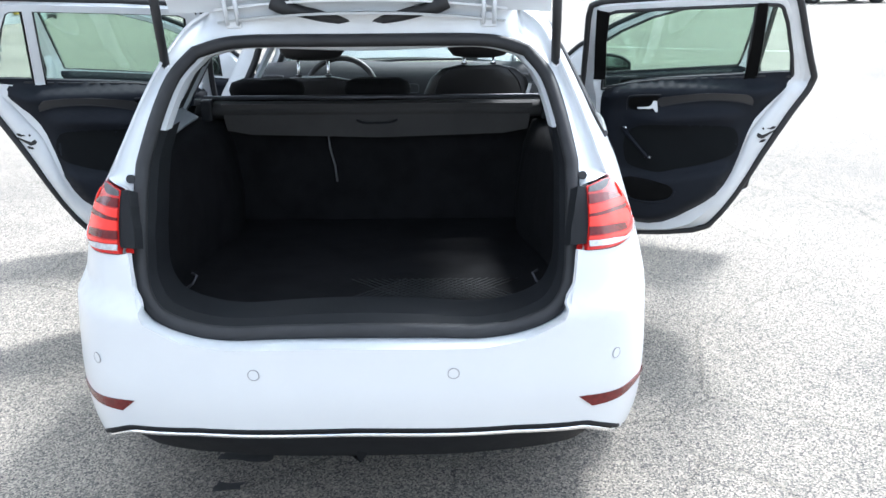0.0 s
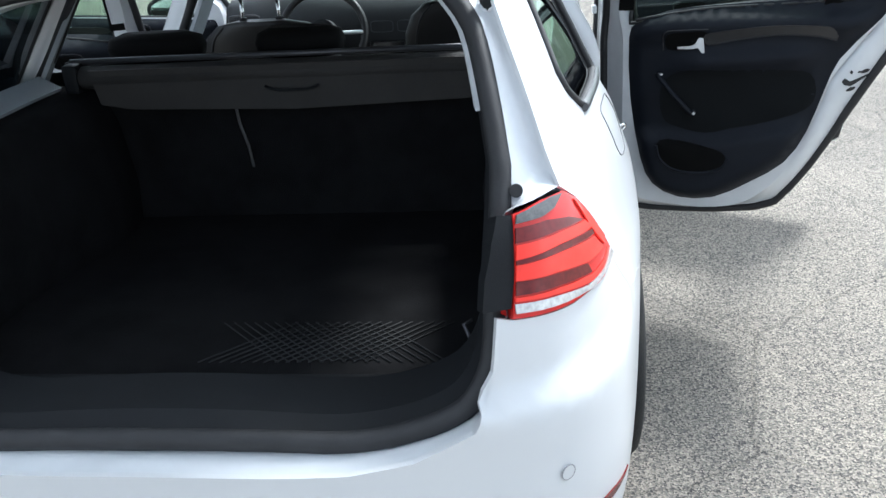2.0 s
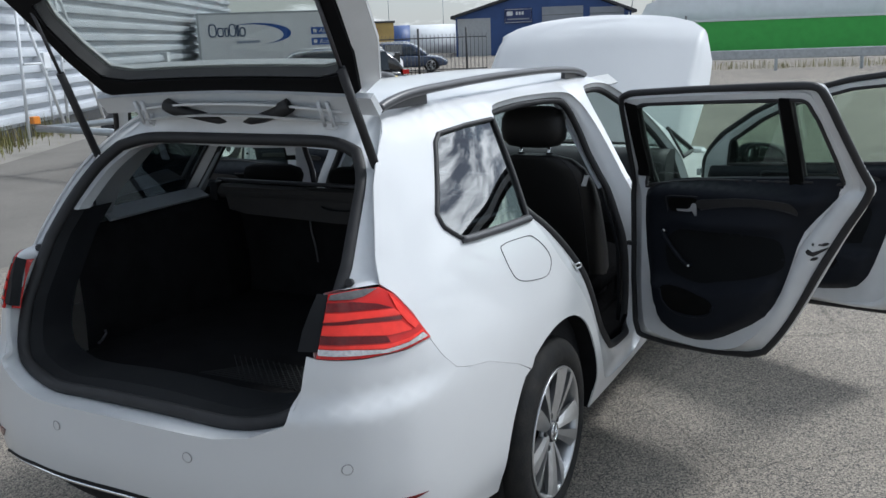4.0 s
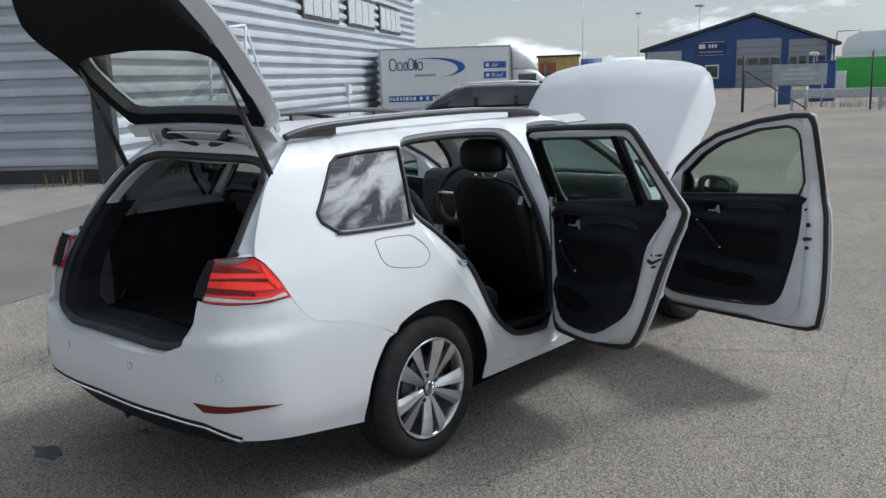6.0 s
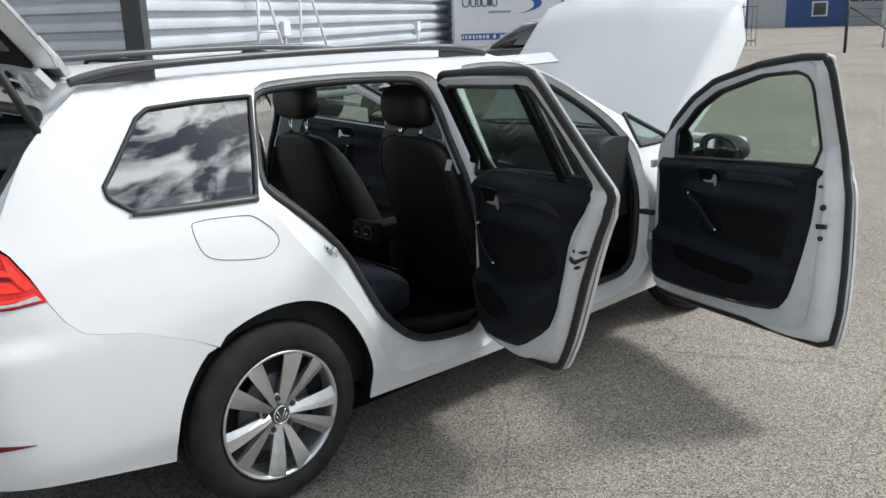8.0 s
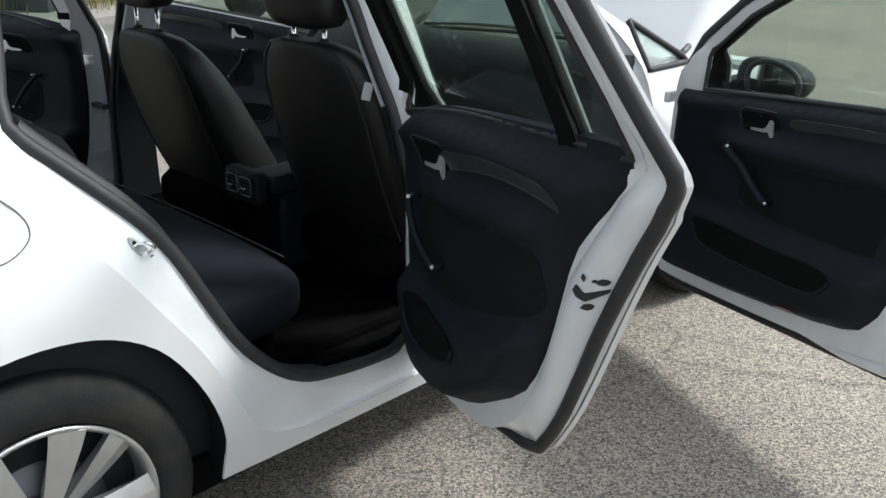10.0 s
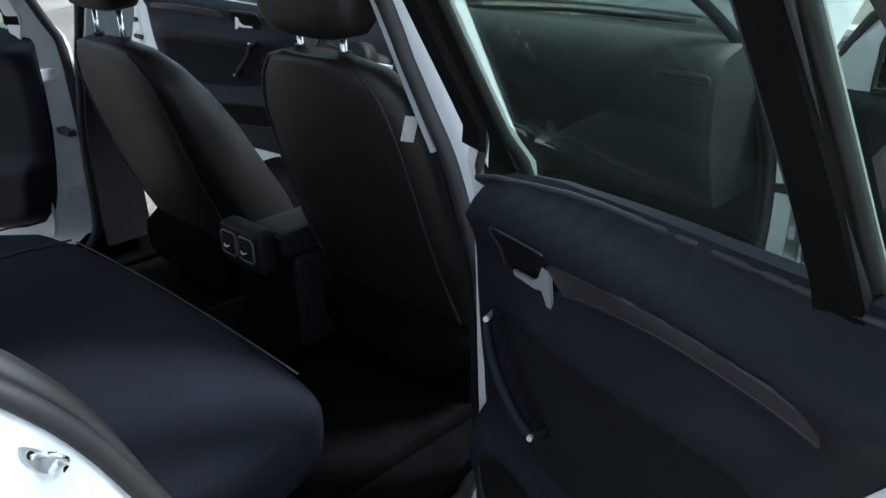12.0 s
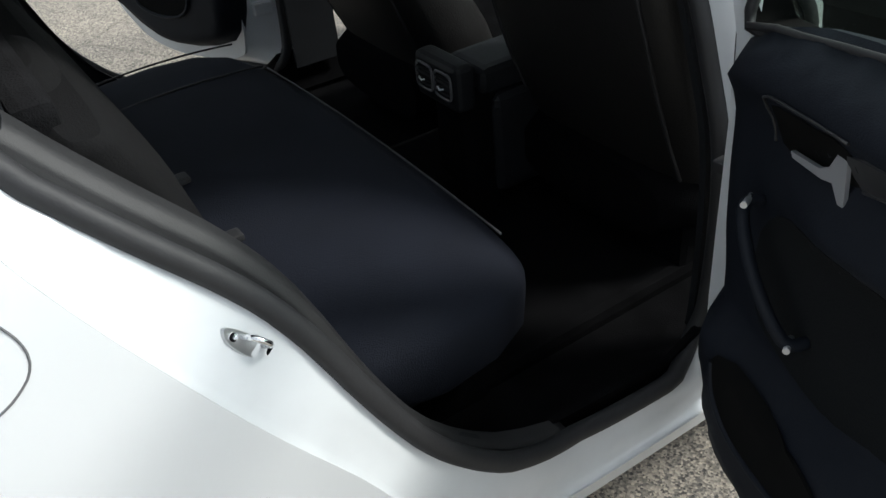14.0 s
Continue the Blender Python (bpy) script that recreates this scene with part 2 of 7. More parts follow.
TENT = mat("pale_tarpaulin", (0.66, 0.68, 0.70), 0.7, 0, 0.08, 2)
TRUCKWHITE = mat("white_truck_box", (0.74, 0.75, 0.76), 0.4, 0, 0.06, 2, coat=0.4)
LOGOBLUE = mat("blue_lettering", (0.03, 0.10, 0.36), 0.5, 0, 0.05, 4)
BLACKCAR = mat("black_car_paint", (0.012, 0.012, 0.014), 0.18, 0, 0.1, 4, coat=1.0)
DARKGLASS = mat("dark_vehicle_glass", (0.02, 0.025, 0.03), 0.05, 0, 0.1, 4, coat=1.0)
GALV = mat("galvanised_steel", (0.45, 0.48, 0.50), 0.45, 0.6, 0.2, 8)
YELLOW = mat("yellow_paint", (0.62, 0.45, 0.05), 0.5, 0, 0.1, 6)
OCHRE = mat("ochre_wall", (0.48, 0.34, 0.12), 0.7, 0, 0.15, 2)
BRICKRED = mat("rust_red_wall", (0.30, 0.10, 0.06), 0.7, 0, 0.2, 2)
GRASS = mat("dry_grass", (0.16, 0.17, 0.05), 0.9, 0, 0.4, 3, dirt=(0.22, 0.17, 0.07))
OILMARK = mat("dark_oil_mark", (0.05, 0.05, 0.05), 0.7, 0, 0.4, 12, grain=0.4, grain_scale=90)
LINEPAINT = mat("faded_line_paint", (0.55, 0.54, 0.50), 0.8, 0, 0.3, 5)


# ---- mesh tools ----
def part(name, bm, material, parent=None, label=""):
    """Link a bmesh as one mesh object, under a thing or a part."""
    me = bpy.data.meshes.new(name)
    bm.to_mesh(me)
    bm.free()
    me.materials.append(material)
    ob = new(name, me)
    if parent is not None:
        ob.parent = parent
    if label:
        tagged(ob, label=label)
    return ob


def smooth(bm, on=True):
    for f in bm.faces:
        f.smooth = on
    return bm


def curve_pts(pts, n=6, closed=False):
    """Catmull-Rom through points of any dimension."""
    p = [np.array(q, float) for q in pts]
    k = len(p)
    out = []
    for i in range(k if closed else k - 1):
        if closed:
            a, b, c, d = p[i - 1], p[i], p[(i + 1) % k], p[(i + 2) % k]
        else:
            a, b, c, d = p[max(i - 1, 0)], p[i], p[i + 1], p[min(i + 2, k - 1)]
        for j in range(n):
            t = j / n
            out.append(0.5 * (2 * b + (c - a) * t + (2 * a - 5 * b + 4 * c - d) * t * t + (3 * b - a - 3 * c + d) * t**3))
    if not closed:
        out.append(p[-1])
    return out


def resample(pts, step, closed=True):
    """Points at even steps along a polyline, its corners kept."""
    out = []
    k = len(pts)
    for i in range(k if closed else k - 1):
        a, b = np.array(pts[i], float), np.array(pts[(i + 1) % k], float)
        m = max(1, int(math.ceil(np.linalg.norm(b - a) / step)))
        out += [a + (b - a) * j / m for j in range(m)]
    if not closed:
        out.append(np.array(pts[-1], float))
    return out


def evenly(pts, count, closed=True):
    """A given number of points along a polyline."""
    p = [np.array(q, float) for q in pts]
    if closed:
        p.append(p[0])
    d = np.r_[0, np.cumsum([np.linalg.norm(b - a) for a, b in zip(p, p[1:])])]
    at = np.linspace(0, d[-1], count, endpoint=not closed)
    p = np.array(p)
    return [np.array([np.interp(t, d, p[:, i]) for i in range(p.shape[1])]) for t in at]


def inside(q, poly):
    x, y = q
    hit = False
    j = len(poly) - 1
    for i in range(len(poly)):
        xi, yi = poly[i][0], poly[i][1]
        xj, yj = poly[j][0], poly[j][1]
        if (yi > y) != (yj > y) and x < (xj - xi) * (y - yi) / (yj - yi) + xi:
            hit = not hit
        j = i
    return hit


def near_edge(q, poly, far):
    p = np.asarray(poly, float)
    a, b = p, np.roll(p, -1, 0)
    ab = b - a
    t = np.clip(((q - a) * ab).sum(1) / np.maximum((ab * ab).sum(1), 1e-12), 0, 1)
    return np.min(np.linalg.norm(a + ab * t[:, None] - q, axis=1)) < far


def sheet(outer, fn, holes=(), step=0.06, thick=0.004, edge=None):
    """A curved panel of some thickness: a region of the plane with holes, laid on the surface fn(u, v)."""
    edge = edge or step * 0.6
    loops = [resample(outer, edge)] + [resample(h, edge) for h in holes]
    pts, edges = [], []
    for lp in loops:
        k = len(pts)
        pts += [Vector((q[0], q[1])) for q in lp]
        edges += [(k + i, k + (i + 1) % len(lp)) for i in range(len(lp))]
    lo, hi = np.min(loops[0], 0), np.max(loops[0], 0)
    for i, u in enumerate(np.arange(lo[0] + step / 2, hi[0], step)):
        for v in np.arange(lo[1] + step / 2 * (1 + i % 2), hi[1], step):
            q = np.array([u, v])
            if inside(q, loops[0]) and not any(inside(q, h) for h in loops[1:]) and not any(near_edge(q, lp, step * 0.45) for lp in loops):
                pts.append(Vector((u, v)))
    res = geometry.delaunay_2d_cdt(pts, edges, [], 0, 1e-6)
    verts, faces = res[0], res[2]
    keep = []
    for f in faces:
        c = sum((verts[i] for i in f), Vector((0, 0))) / len(f)
        a, b, d = (verts[i] for i in f[:3])
        if len(f) == 3 and abs((b - a).cross(d - a)) < 0.003 * max((b - a).length, (d - a).length, (d - b).length) ** 2:
            continue
        if inside(c, loops[0]) and not any(inside(c, h) for h in loops[1:]):
            keep.append(f)
    bm = bmesh.new()
    e = 1e-3
    front, back = [], []
    thin = thick == 0
    for v in verts:
        p = Vector(fn(v.x, v.y))
        du, dv = Vector(fn(v.x + e, v.y)) - Vector(fn(v.x - e, v.y)), Vector(fn(v.x, v.y + e)) - Vector(fn(v.x, v.y - e))
        nrm = du.cross(dv)
        nrm = nrm.normalized() if nrm.length > 1e-12 else Vector((0, 0, 1))
        front.append(bm.verts.new(p))
        back.append(bm.verts.new(p - nrm * thick))
    count = {}
    for f in keep:
        try:
            a = bm.faces.new([front[i] for i in f])
            b = a if thin else bm.faces.new([back[i] for i in reversed(f)])
        except ValueError:
            continue
        a.smooth = b.smooth = True
        for i, j in zip(f, (*f[1:], f[0])):
            count[(i, j)] = count.get((i, j), 0) + 1
    for i, j in list(count):
        if (j, i) not in count and not thin:
            try:
                bm.faces.new((front[j], front[i], back[i], back[j]))
            except ValueError:
                pass
            for row in (front, back):
                ed = bm.edges.get((row[i], row[j]))
                if ed:
                    ed.smooth = False
    loose = [v for v in bm.verts if not v.link_faces]
    bmesh.ops.delete(bm, geom=loose, context="VERTS")
    bmesh.ops.recalc_face_normals(bm, faces=bm.faces)
    return bm


def strip(bm, a, b, closed=True, smooth_on=True):
    """Quads between two rows of points."""
    va, vb = [bm.verts.new(Vector(p)) for p in a], [bm.verts.new(Vector(p)) for p in b]
    k = len(va)
    for i in range(k if closed else k - 1):
        j = (i + 1) % k
        f = bm.faces.new((va[i], va[j], vb[j], vb[i]))
        f.smooth = smooth_on
    return bm


def tube(pts, radius, closed=False, sides=8, bm=None, flat=(1.0, 1.0)):
    """A round or flattened bar along points."""
    bm = bm or bmesh.new()
    p = [Vector(q) for q in pts]
    k = len(p)
    rings = []
    prev = None
    for i in range(k):
        a = p[i - 1] if (i or closed) else p[0]
        b = p[(i + 1) % k] if (i < k - 1 or closed) else p[-1]
        t = (b - a).normalized() if (b - a).length > 1e-9 else Vector((0, 0, 1))
        ref = prev if prev is not None else (Vector((0, 0, 1)) if abs(t.z) < 0.9 else Vector((0, 1, 0)))
        x = t.cross(ref)
        x = x.normalized() if x.length > 1e-6 else t.orthogonal().normalized()
        y = x.cross(t).normalized()
        prev = y
        r = radius[i] if isinstance(radius, (list, tuple)) else radius
        rings.append([bm.verts.new(p[i] + (x * math.cos(a2) * flat[0] + y * math.sin(a2) * flat[1]) * r) for a2 in [2 * math.pi * s / sides for s in range(sides)]])
    for i in range(k if closed else k - 1):
        r0, r1 = rings[i], rings[(i + 1) % k]
        for s in range(sides):
            f = bm.faces.new((r0[s], r0[(s + 1) % sides], r1[(s + 1) % sides], r1[s]))
            f.smooth = True
    if not closed:
        bm.faces.new(list(reversed(rings[0])))
        bm.faces.new(rings[-1])
    return bm


def rbox(lo, hi, bevel=0.01, seg=2, bm=None, m=None):
    """A box with rounded edges, turned by m."""
    t = bmesh.new()
    bmesh.ops.create_cube(t, size=1.0)
    lo, hi = Vector(lo), Vector(hi)
    for v in t.verts:
        v.co = Vector(((v.co.x + 0.5) * (hi.x - lo.x) + lo.x, (v.co.y + 0.5) * (hi.y - lo.y) + lo.y, (v.co.z + 0.5) * (hi.z - lo.z) + lo.z))
    if bevel:
        bmesh.ops.bevel(t, geom=list(t.edges), offset=bevel, segments=seg, affect="EDGES", profile=0.6)
    if m is not None:
        bmesh.ops.transform(t, matrix=m, verts=t.verts)
    if bm is None:
        return t
    me = bpy.data.meshes.new("scratch")
    t.to_mesh(me)
    t.free()
    bm.from_mesh(me)
    bpy.data.meshes.remove(me)
    return bm


def cyl(a, b, r, sides=16, bm=None, r2=None):
    return tube([a, b], [r, r2 if r2 is not None else r], sides=sides, bm=bm)


def loft(rings, closed_ends=True, bm=None):
    """A smooth skin over rings with equal numbers of points."""
    bm = bm or bmesh.new()
    vs = [[bm.verts.new(Vector(p)) for p in r] for r in rings]
    k = len(vs[0])
    for a, b in zip(vs, vs[1:]):
        for i in range(k):
            f = bm.faces.new((a[i], a[(i + 1) % k], b[(i + 1) % k], b[i]))
            f.smooth = True
    if closed_ends:
        bm.faces.new(list(reversed(vs[0])))
        bm.faces.new(vs[-1])
    bmesh.ops.recalc_face_normals(bm, faces=bm.faces)
    return bm


def pillow(cx, cy, hx, hy, power=3.2, n=28):
    """A rounded rectangle, as points of a plane."""
    out = []
    for i in range(n):
        a = 2 * math.pi * i / n
        c, s = math.cos(a), math.sin(a)
        out.append((cx + hx * math.copysign(abs(c) ** (2 / power), c), cy + hy * math.copysign(abs(s) ** (2 / power), s)))
    return out


def smoothstep(a, b, x):
    k = min(max((x - a) / (b - a), 0), 1)
    return k * k * (3 - 2 * k)


def lathe(profile, centre, sides=48, bm=None):
    """A body turned about an axle along x: rows of (x, radius)."""
    bm = bm or bmesh.new()
    rows = [[bm.verts.new((centre[0] + x, centre[1] + r * math.cos(2 * math.pi * i / sides), centre[2] + r * math.sin(2 * math.pi * i / sides))) for i in range(sides)] for x, r in profile]
    for a, b in zip(rows, rows[1:]):
        for i in range(sides):
            f = bm.faces.new((a[i], a[(i + 1) % sides], b[(i + 1) % sides], b[i]))
            f.smooth = True
    return bm


def thing(name, label, category, at=(0, 0, 0)):
    ob = new(name)
    ob.location = at
    return tagged(ob, label=label, category=category)

# ---- the car's surface ----
PLAN = [(0, .022), (.24, .028), (.42, .052), (.56, .09), (.655, .138), (.72, .22), (.765, .32), (.80, .5), (.84, .8), (.867, 1.06), (.885, 1.5), (.893, 2.0), (.893, 2.6), (.882, 3.1), (.872, 3.5), (.84, 4.0), (.76, 4.33), (.56, 4.5), (.3, 4.555), (0, 4.565)]
TUCK = [(.15, .07), (.22, .05), (.30, .025), (.40, 0), (.62, 0), (.75, .015), (.85, .05), (.95, .09), (1.03, .14), (1.15, .212), (1.26, .282), (1.335, .335), (1.37, .368), (1.41, .45)]
SLOPE = [(.15, .10), (.25, .05), (.36, .02), (.5, 0), (.62, .006), (.70, .010), (.728, .013), (.742, .030), (.80, .040), (.85, .05), (1.0, .09), (1.15, .14), (1.26, .19), (1.36, .27), (1.41, .33)]
PLAN_C = np.array(curve_pts(PLAN, 8))
PLAN_S = np.r_[0, np.cumsum(np.linalg.norm(np.diff(PLAN_C, axis=0), axis=1))]
TUCK_C, SLOPE_C = np.array(curve_pts(TUCK, 8)), np.array(curve_pts(SLOPE, 8))


def body(s, z, off=0.0, side=1):
    """A point of the car's skin: s runs round it from the middle of the tail, z is the height; off lies inwards."""
    sign = side if s >= 0 else -side
    s = abs(s)
    x, y = np.interp(s, PLAN_S, PLAN_C[:, 0]), np.interp(s, PLAN_S, PLAN_C[:, 1])
    a, b = np.interp(z, TUCK_C[:, 0], TUCK_C[:, 1]), np.interp(z, SLOPE_C[:, 0], SLOPE_C[:, 1])
    w = min(max((1.1 - y) / 0.75, 0), 1)
    w = w * w * (3 - 2 * w)
    crease = np.interp(z, [.722, .742, .86], [0, .018, 0]) * w * min(max((1.0 - s) / .12, 0), 1)
    px, py = x * (1 - a) - (crease if x > .3 else crease * x / .3), y + b * w
    if off:
        x2, y2 = np.interp(s + .01, PLAN_S, PLAN_C[:, 0]), np.interp(s + .01, PLAN_S, PLAN_C[:, 1])
        tx, ty = x2 - x, y2 - y
        k = math.hypot(tx, ty) or 1.0
        px, py = px - ty / k * off, py + tx / k * off
    if sign < 0:
        px -= .02 * max(0.0, py - .3)
    return (sign * px, py, z)


S_OF_Y = 0.577


def at_y(y, z, off=0.0, side=1):
    return body(y + S_OF_Y, z, off, side)


def grown(loop, rule):
    """A loop moved outwards by rule(u, v)."""
    p = np.array(loop, float)
    k = len(p)
    area = sum(p[i][0] * p[(i + 1) % k][1] - p[(i + 1) % k][0] * p[i][1] for i in range(k))
    out = []
    for i in range(k):
        t = p[(i + 1) % k] - p[i - 1]
        t /= np.linalg.norm(t) or 1
        nrm = np.array([t[1], -t[0]]) * (1 if area > 0 else -1)
        out.append(p[i] + nrm * rule(*p[i]))
    return out


car = thing("station_wagon", "white five-door estate car with its doors, bonnet and tailgate open", "car")

# outlines on the skin, as (s, z)
APERTURE = [(0, .665), (.32, .66), (.42, .672), (.50, .712), (.548, .785), (.565, .87), (.60, .95), (.635, 1.0), (.672, 1.07), (.69, 1.17), (.705, 1.25), (.69, 1.31), (.62, 1.345), (.50, 1.36), (0, 1.37)]
LAMP = [(.612, .858), (.630, .91), (.648, .96), (.668, 1.002), (.74, 1.004), (.81, .998), (.845, .975), (.895, .915), (.945, .848), (.86, .842), (.74, .846)]
ARCH = [(1.27, .27), (1.30, .40), (1.345, .50), (1.41, .59), (1.50, .645), (1.60, .675), (1.70, .68), (1.79, .662), (1.87, .615), (1.93, .54), (1.975, .45), (1.998, .36), (2.0, .25)]
ARCH = [((p[0] - 1.64) * 1.03 + 1.64, (p[1] - .31) * 1.04 + .31) for p in curve_pts(ARCH, 3)]
SEAMLINE = [(.945, .848), (.985, .79), (1.03, .748), (1.07, .737), (1.20, .715), (1.36, .655), (1.44, .612)]

# rear bumper
half = [(0, .655), (.32, .65), (.42, .662), (.52, .70), (.572, .78), (.587, .862), (.612, .855), (.74, .842), (.86, .838), (.943, .8465), (.984, .789), (1.0295, .747), (1.07, .736), (1.20, .714), (1.36, .654), (1.432, .612), *[(q[0] - .003, q[1]) for q in reversed(ARCH) if q[0] < 1.425], (1.0, .30), (.80, .325), (.735, .335), (.70, .352), (.655, .385), (.59, .412), (.40, .43), (0, .44)]
loop = half + [(-s, z) for s, z in reversed(half[1:-1])]
bumper = part("rear_bumper", sheet(loop, lambda s, z: body(s, z), step=.028, thick=.012), PAINT, car, "white rear bumper with four parking sensors")

# the shoulder of the bumper below the loading sill, and the black valance with its bright strip
vtop = [(0, .437), (.40, .427), (.59, .408), (.655, .38), (.70, .347), (.74, .325)]
vlow = [(0, .30), (.40, .298), (.55, .29), (.655, .285), (.70, .295), (.74, .318)]
loop = vtop + list(reversed(vlow)) + [(-s, z) for s, z in vlow[1:]] + [(-s, z) for s, z in reversed(vtop[1:])]
part("valance", sheet(loop, lambda s, z: body(s, z, .022 + max(0, .40 - z) * .6), step=.05, thick=.02), DARKPLASTIC, car, "black plastic lower bumper valance")
line = [(s, np.interp(s, [0, .40, .59, .655, .70, .73], [.424, .414, .395, .368, .345, .33])) for s in np.linspace(0, .725, 40)]
full = [(-s, z) for s, z in reversed(line[1:])] + line
part("chrome_strip", tube([body(s, z, .006) for s, z in full], .0075, sides=8, flat=(1.0, 1.0)), CHROME, car, "bright chrome strip along the lower bumper")
part("valance_lip", tube([body(s, z + .016, .004) for s, z in full], .008, sides=6), DARKPLASTIC, car)

# parking sensors, tail reflectors
for s in (-.67, -.24, .24, .67):
    c, c2 = Vector(body(s, .59, -.001)), Vector(body(s, .59, .01))
    axis = (c - c2).normalized()
    sensor = part("parking_sensor", cyl(c - axis * .01, c + axis * .0015, .0125, 20), PAINT, bumper)
    ring = [c + axis * .001 + (axis.orthogonal().normalized() * math.cos(a) + axis.cross(axis.orthogonal().normalized()) * math.sin(a)) * .0135 for a in np.linspace(0, 2 * math.pi, 24, endpoint=False)]
    part("sensor_ring", tube(ring, .0012, True, 5), mat("sensor_gap", (.30, .30, .31), .8), sensor)
for sd in (1, -1):
    loop = [(.56, .494), (.70, .482), (.80, .475), (.895, .46), (.80, .458), (.70, .457), (.60, .459)]
    part("rear_reflector", sheet(loop, lambda s, z: body(s, z, -.003, sd), step=.03, thick=.008 * sd), REDDARK, bumper, "narrow dark red reflector in the bumper")

# tail lamps
for sd in (1, -1):
    lamp = part("tail_lamp", sheet(LAMP, lambda s, z: body(s, z, -.004, sd), step=.03, thick=.05 * sd), RED, car, "red wrap-around tail lamp with two bright bands and a clear strip")
    def band(name, pts, material, lift=-.0075, label=""):
        part(name, sheet(pts, lambda s, z: body(s, z, lift, sd), step=.02, thick=.003 * sd), material, lamp, label)
    band("lamp_lid", [(.664, .990), (.672, 1.001), (.715, 1.0035), (.767, 1.0025), (.80, .998), (.76, .987), (.723, .985)], mat("speckled_lamp_lid", (.10, .10, .105), .5, 0, .5, 60, grain=.6, grain_scale=300), -.008, "dark speckled lid over the lamp")
    band("smoked_zone", [(.660, .984), (.728, .978), (.79, .964), (.831, .947), (.75, .956), (.650, .964)], REDDARK)
    band("light_band", [(.650, .961), (.748, .953), (.835, .944), (.855, .926), (.738, .938), (.641, .941)], REDBRIGHT)
    band("light_band", [(.639, .934), (.73, .928), (.850, .912), (.880, .884), (.807, .887), (.717, .903), (.631, .912)], REDBRIGHT)
    band("dark_line", [(.641, .9405), (.738, .9375), (.85, .924), (.853, .916), (.73, .9285), (.639, .9345)], REDDARK, -.0082)
    band("smoked_zone", [(.631, .911), (.715, .901), (.80, .886), (.808, .870), (.708, .884), (.625, .892)], REDDARK)
    band("red_line", [(.624, .889), (.708, .881), (.808, .867), (.87, .868), (.915, .875), (.918, .871), (.87, .861), (.80, .858), (.703, .874), (.622, .883)], REDBRIGHT)
    band("clear_strip", [(.620, .881), (.703, .872), (.788, .857), (.861, .858), (.915, .869), (.930, .856), (.87, .8505), (.80, .848), (.698, .859), (.618, .867)], LAMPWHITE, -.009, "clear reversing lamp strip")
    band("corner_lens", [(.84, .968), (.875, .928), (.908, .892), (.89, .885), (.868, .905), (.845, .935), (.828, .98)], REDBRIGHT)
    # black lamp surround beside the opening
    loop = [(.566, .874), (.614, .872), (.630, .91), (.648, .96), (.668, 1.0), (.640, 1.005), (.612, .97), (.582, .92)]
    part("lamp_surround", sheet(loop, lambda s, z: body(s, z, -.001, sd), step=.02, thick=.03 * sd), DARKPLASTIC, car)

# side panels: (y + S_OF_Y, z) from the lamp round to the roof
REAR_SEAL = [(1.155, 1.05), (1.21, .985), (1.268, .925), (1.32, .87), (1.37, .80), (1.437, .66), (1.51, .54), (1.62, .44), (1.74, .39), (1.90, .37), (2.0, .375), (2.05, .41), (2.065, .49), (2.07, .7), (2.07, .95), (2.06, 1.15), (2.04, 1.25), (2.0, 1.31), (1.92, 1.338), (1.6, 1.35), (1.34, 1.345), (1.25, 1.33), (1.215, 1.28), (1.18, 1.15)]
REAR_EDGE = [(1.117, 1.035), (1.16, .94), (1.222, .84), (1.31, .71), (1.385, .60), (1.44, .50), (1.478, .42), (1.52, .35), (1.60, .305), (1.75, .285), (1.95, .28), (2.05, .295), (2.085, .36), (2.10, .5), (2.105, .95), (2.10, 1.15), (2.08, 1.27), (2.03, 1.345), (1.93, 1.37), (1.6, 1.38), (1.33, 1.376), (1.245, 1.362), (1.215, 1.325), (1.15, 1.15)]
FRONT_SEAL = [(2.19, .43), (2.21, .38), (2.28, .365), (2.9, .355), (3.02, .37), (3.08, .43), (3.11, .60), (3.115, .80), (3.10, .95), (3.0, 1.08), (2.80, 1.22), (2.60, 1.315), (2.48, 1.345), (2.26, 1.345), (2.205, 1.32), (2.19, 1.20), (2.19, .9)]
QUARTER = [(.545 + S_OF_Y, 1.12), (.56 + S_OF_Y, 1.085), (.635 + S_OF_Y, 1.045), (.66 + S_OF_Y, 1.04), (1.098 + S_OF_Y, 1.032), (1.13 + S_OF_Y, 1.12), (1.18 + S_OF_Y, 1.27), (1.205 + S_OF_Y, 1.333), (1.0 + S_OF_Y, 1.332), (.74 + S_OF_Y, 1.322), (.685 + S_OF_Y, 1.30), (.655 + S_OF_Y, 1.26)]
TRIANGLE = [(3.16 + S_OF_Y, .945), (3.43 + S_OF_Y, .945), (3.40 + S_OF_Y, .97), (3.14 + S_OF_Y, 1.10)]


def deep(q, k):
    """The hinge face of the rear door opening runs deeper into the middle pillar."""
    w = min(max((q[0] - S_OF_Y - 1.96) / .08, 0), 1) if q[0] - S_OF_Y < 2.12 else 0
    v = min(max((1.75 - (q[0] - S_OF_Y)) / .15, 0), 1) * min(max((1.1 - q[1]) / .1, 0), 1)
    return 1 + .8 * w * k * min(max((1.36 - q[1]) / .25, 0), 1) - .5 * v


def front_grow(y, z):
    return 0.030 if z > 1.2 else 0.08 if z < .45 else 0.028


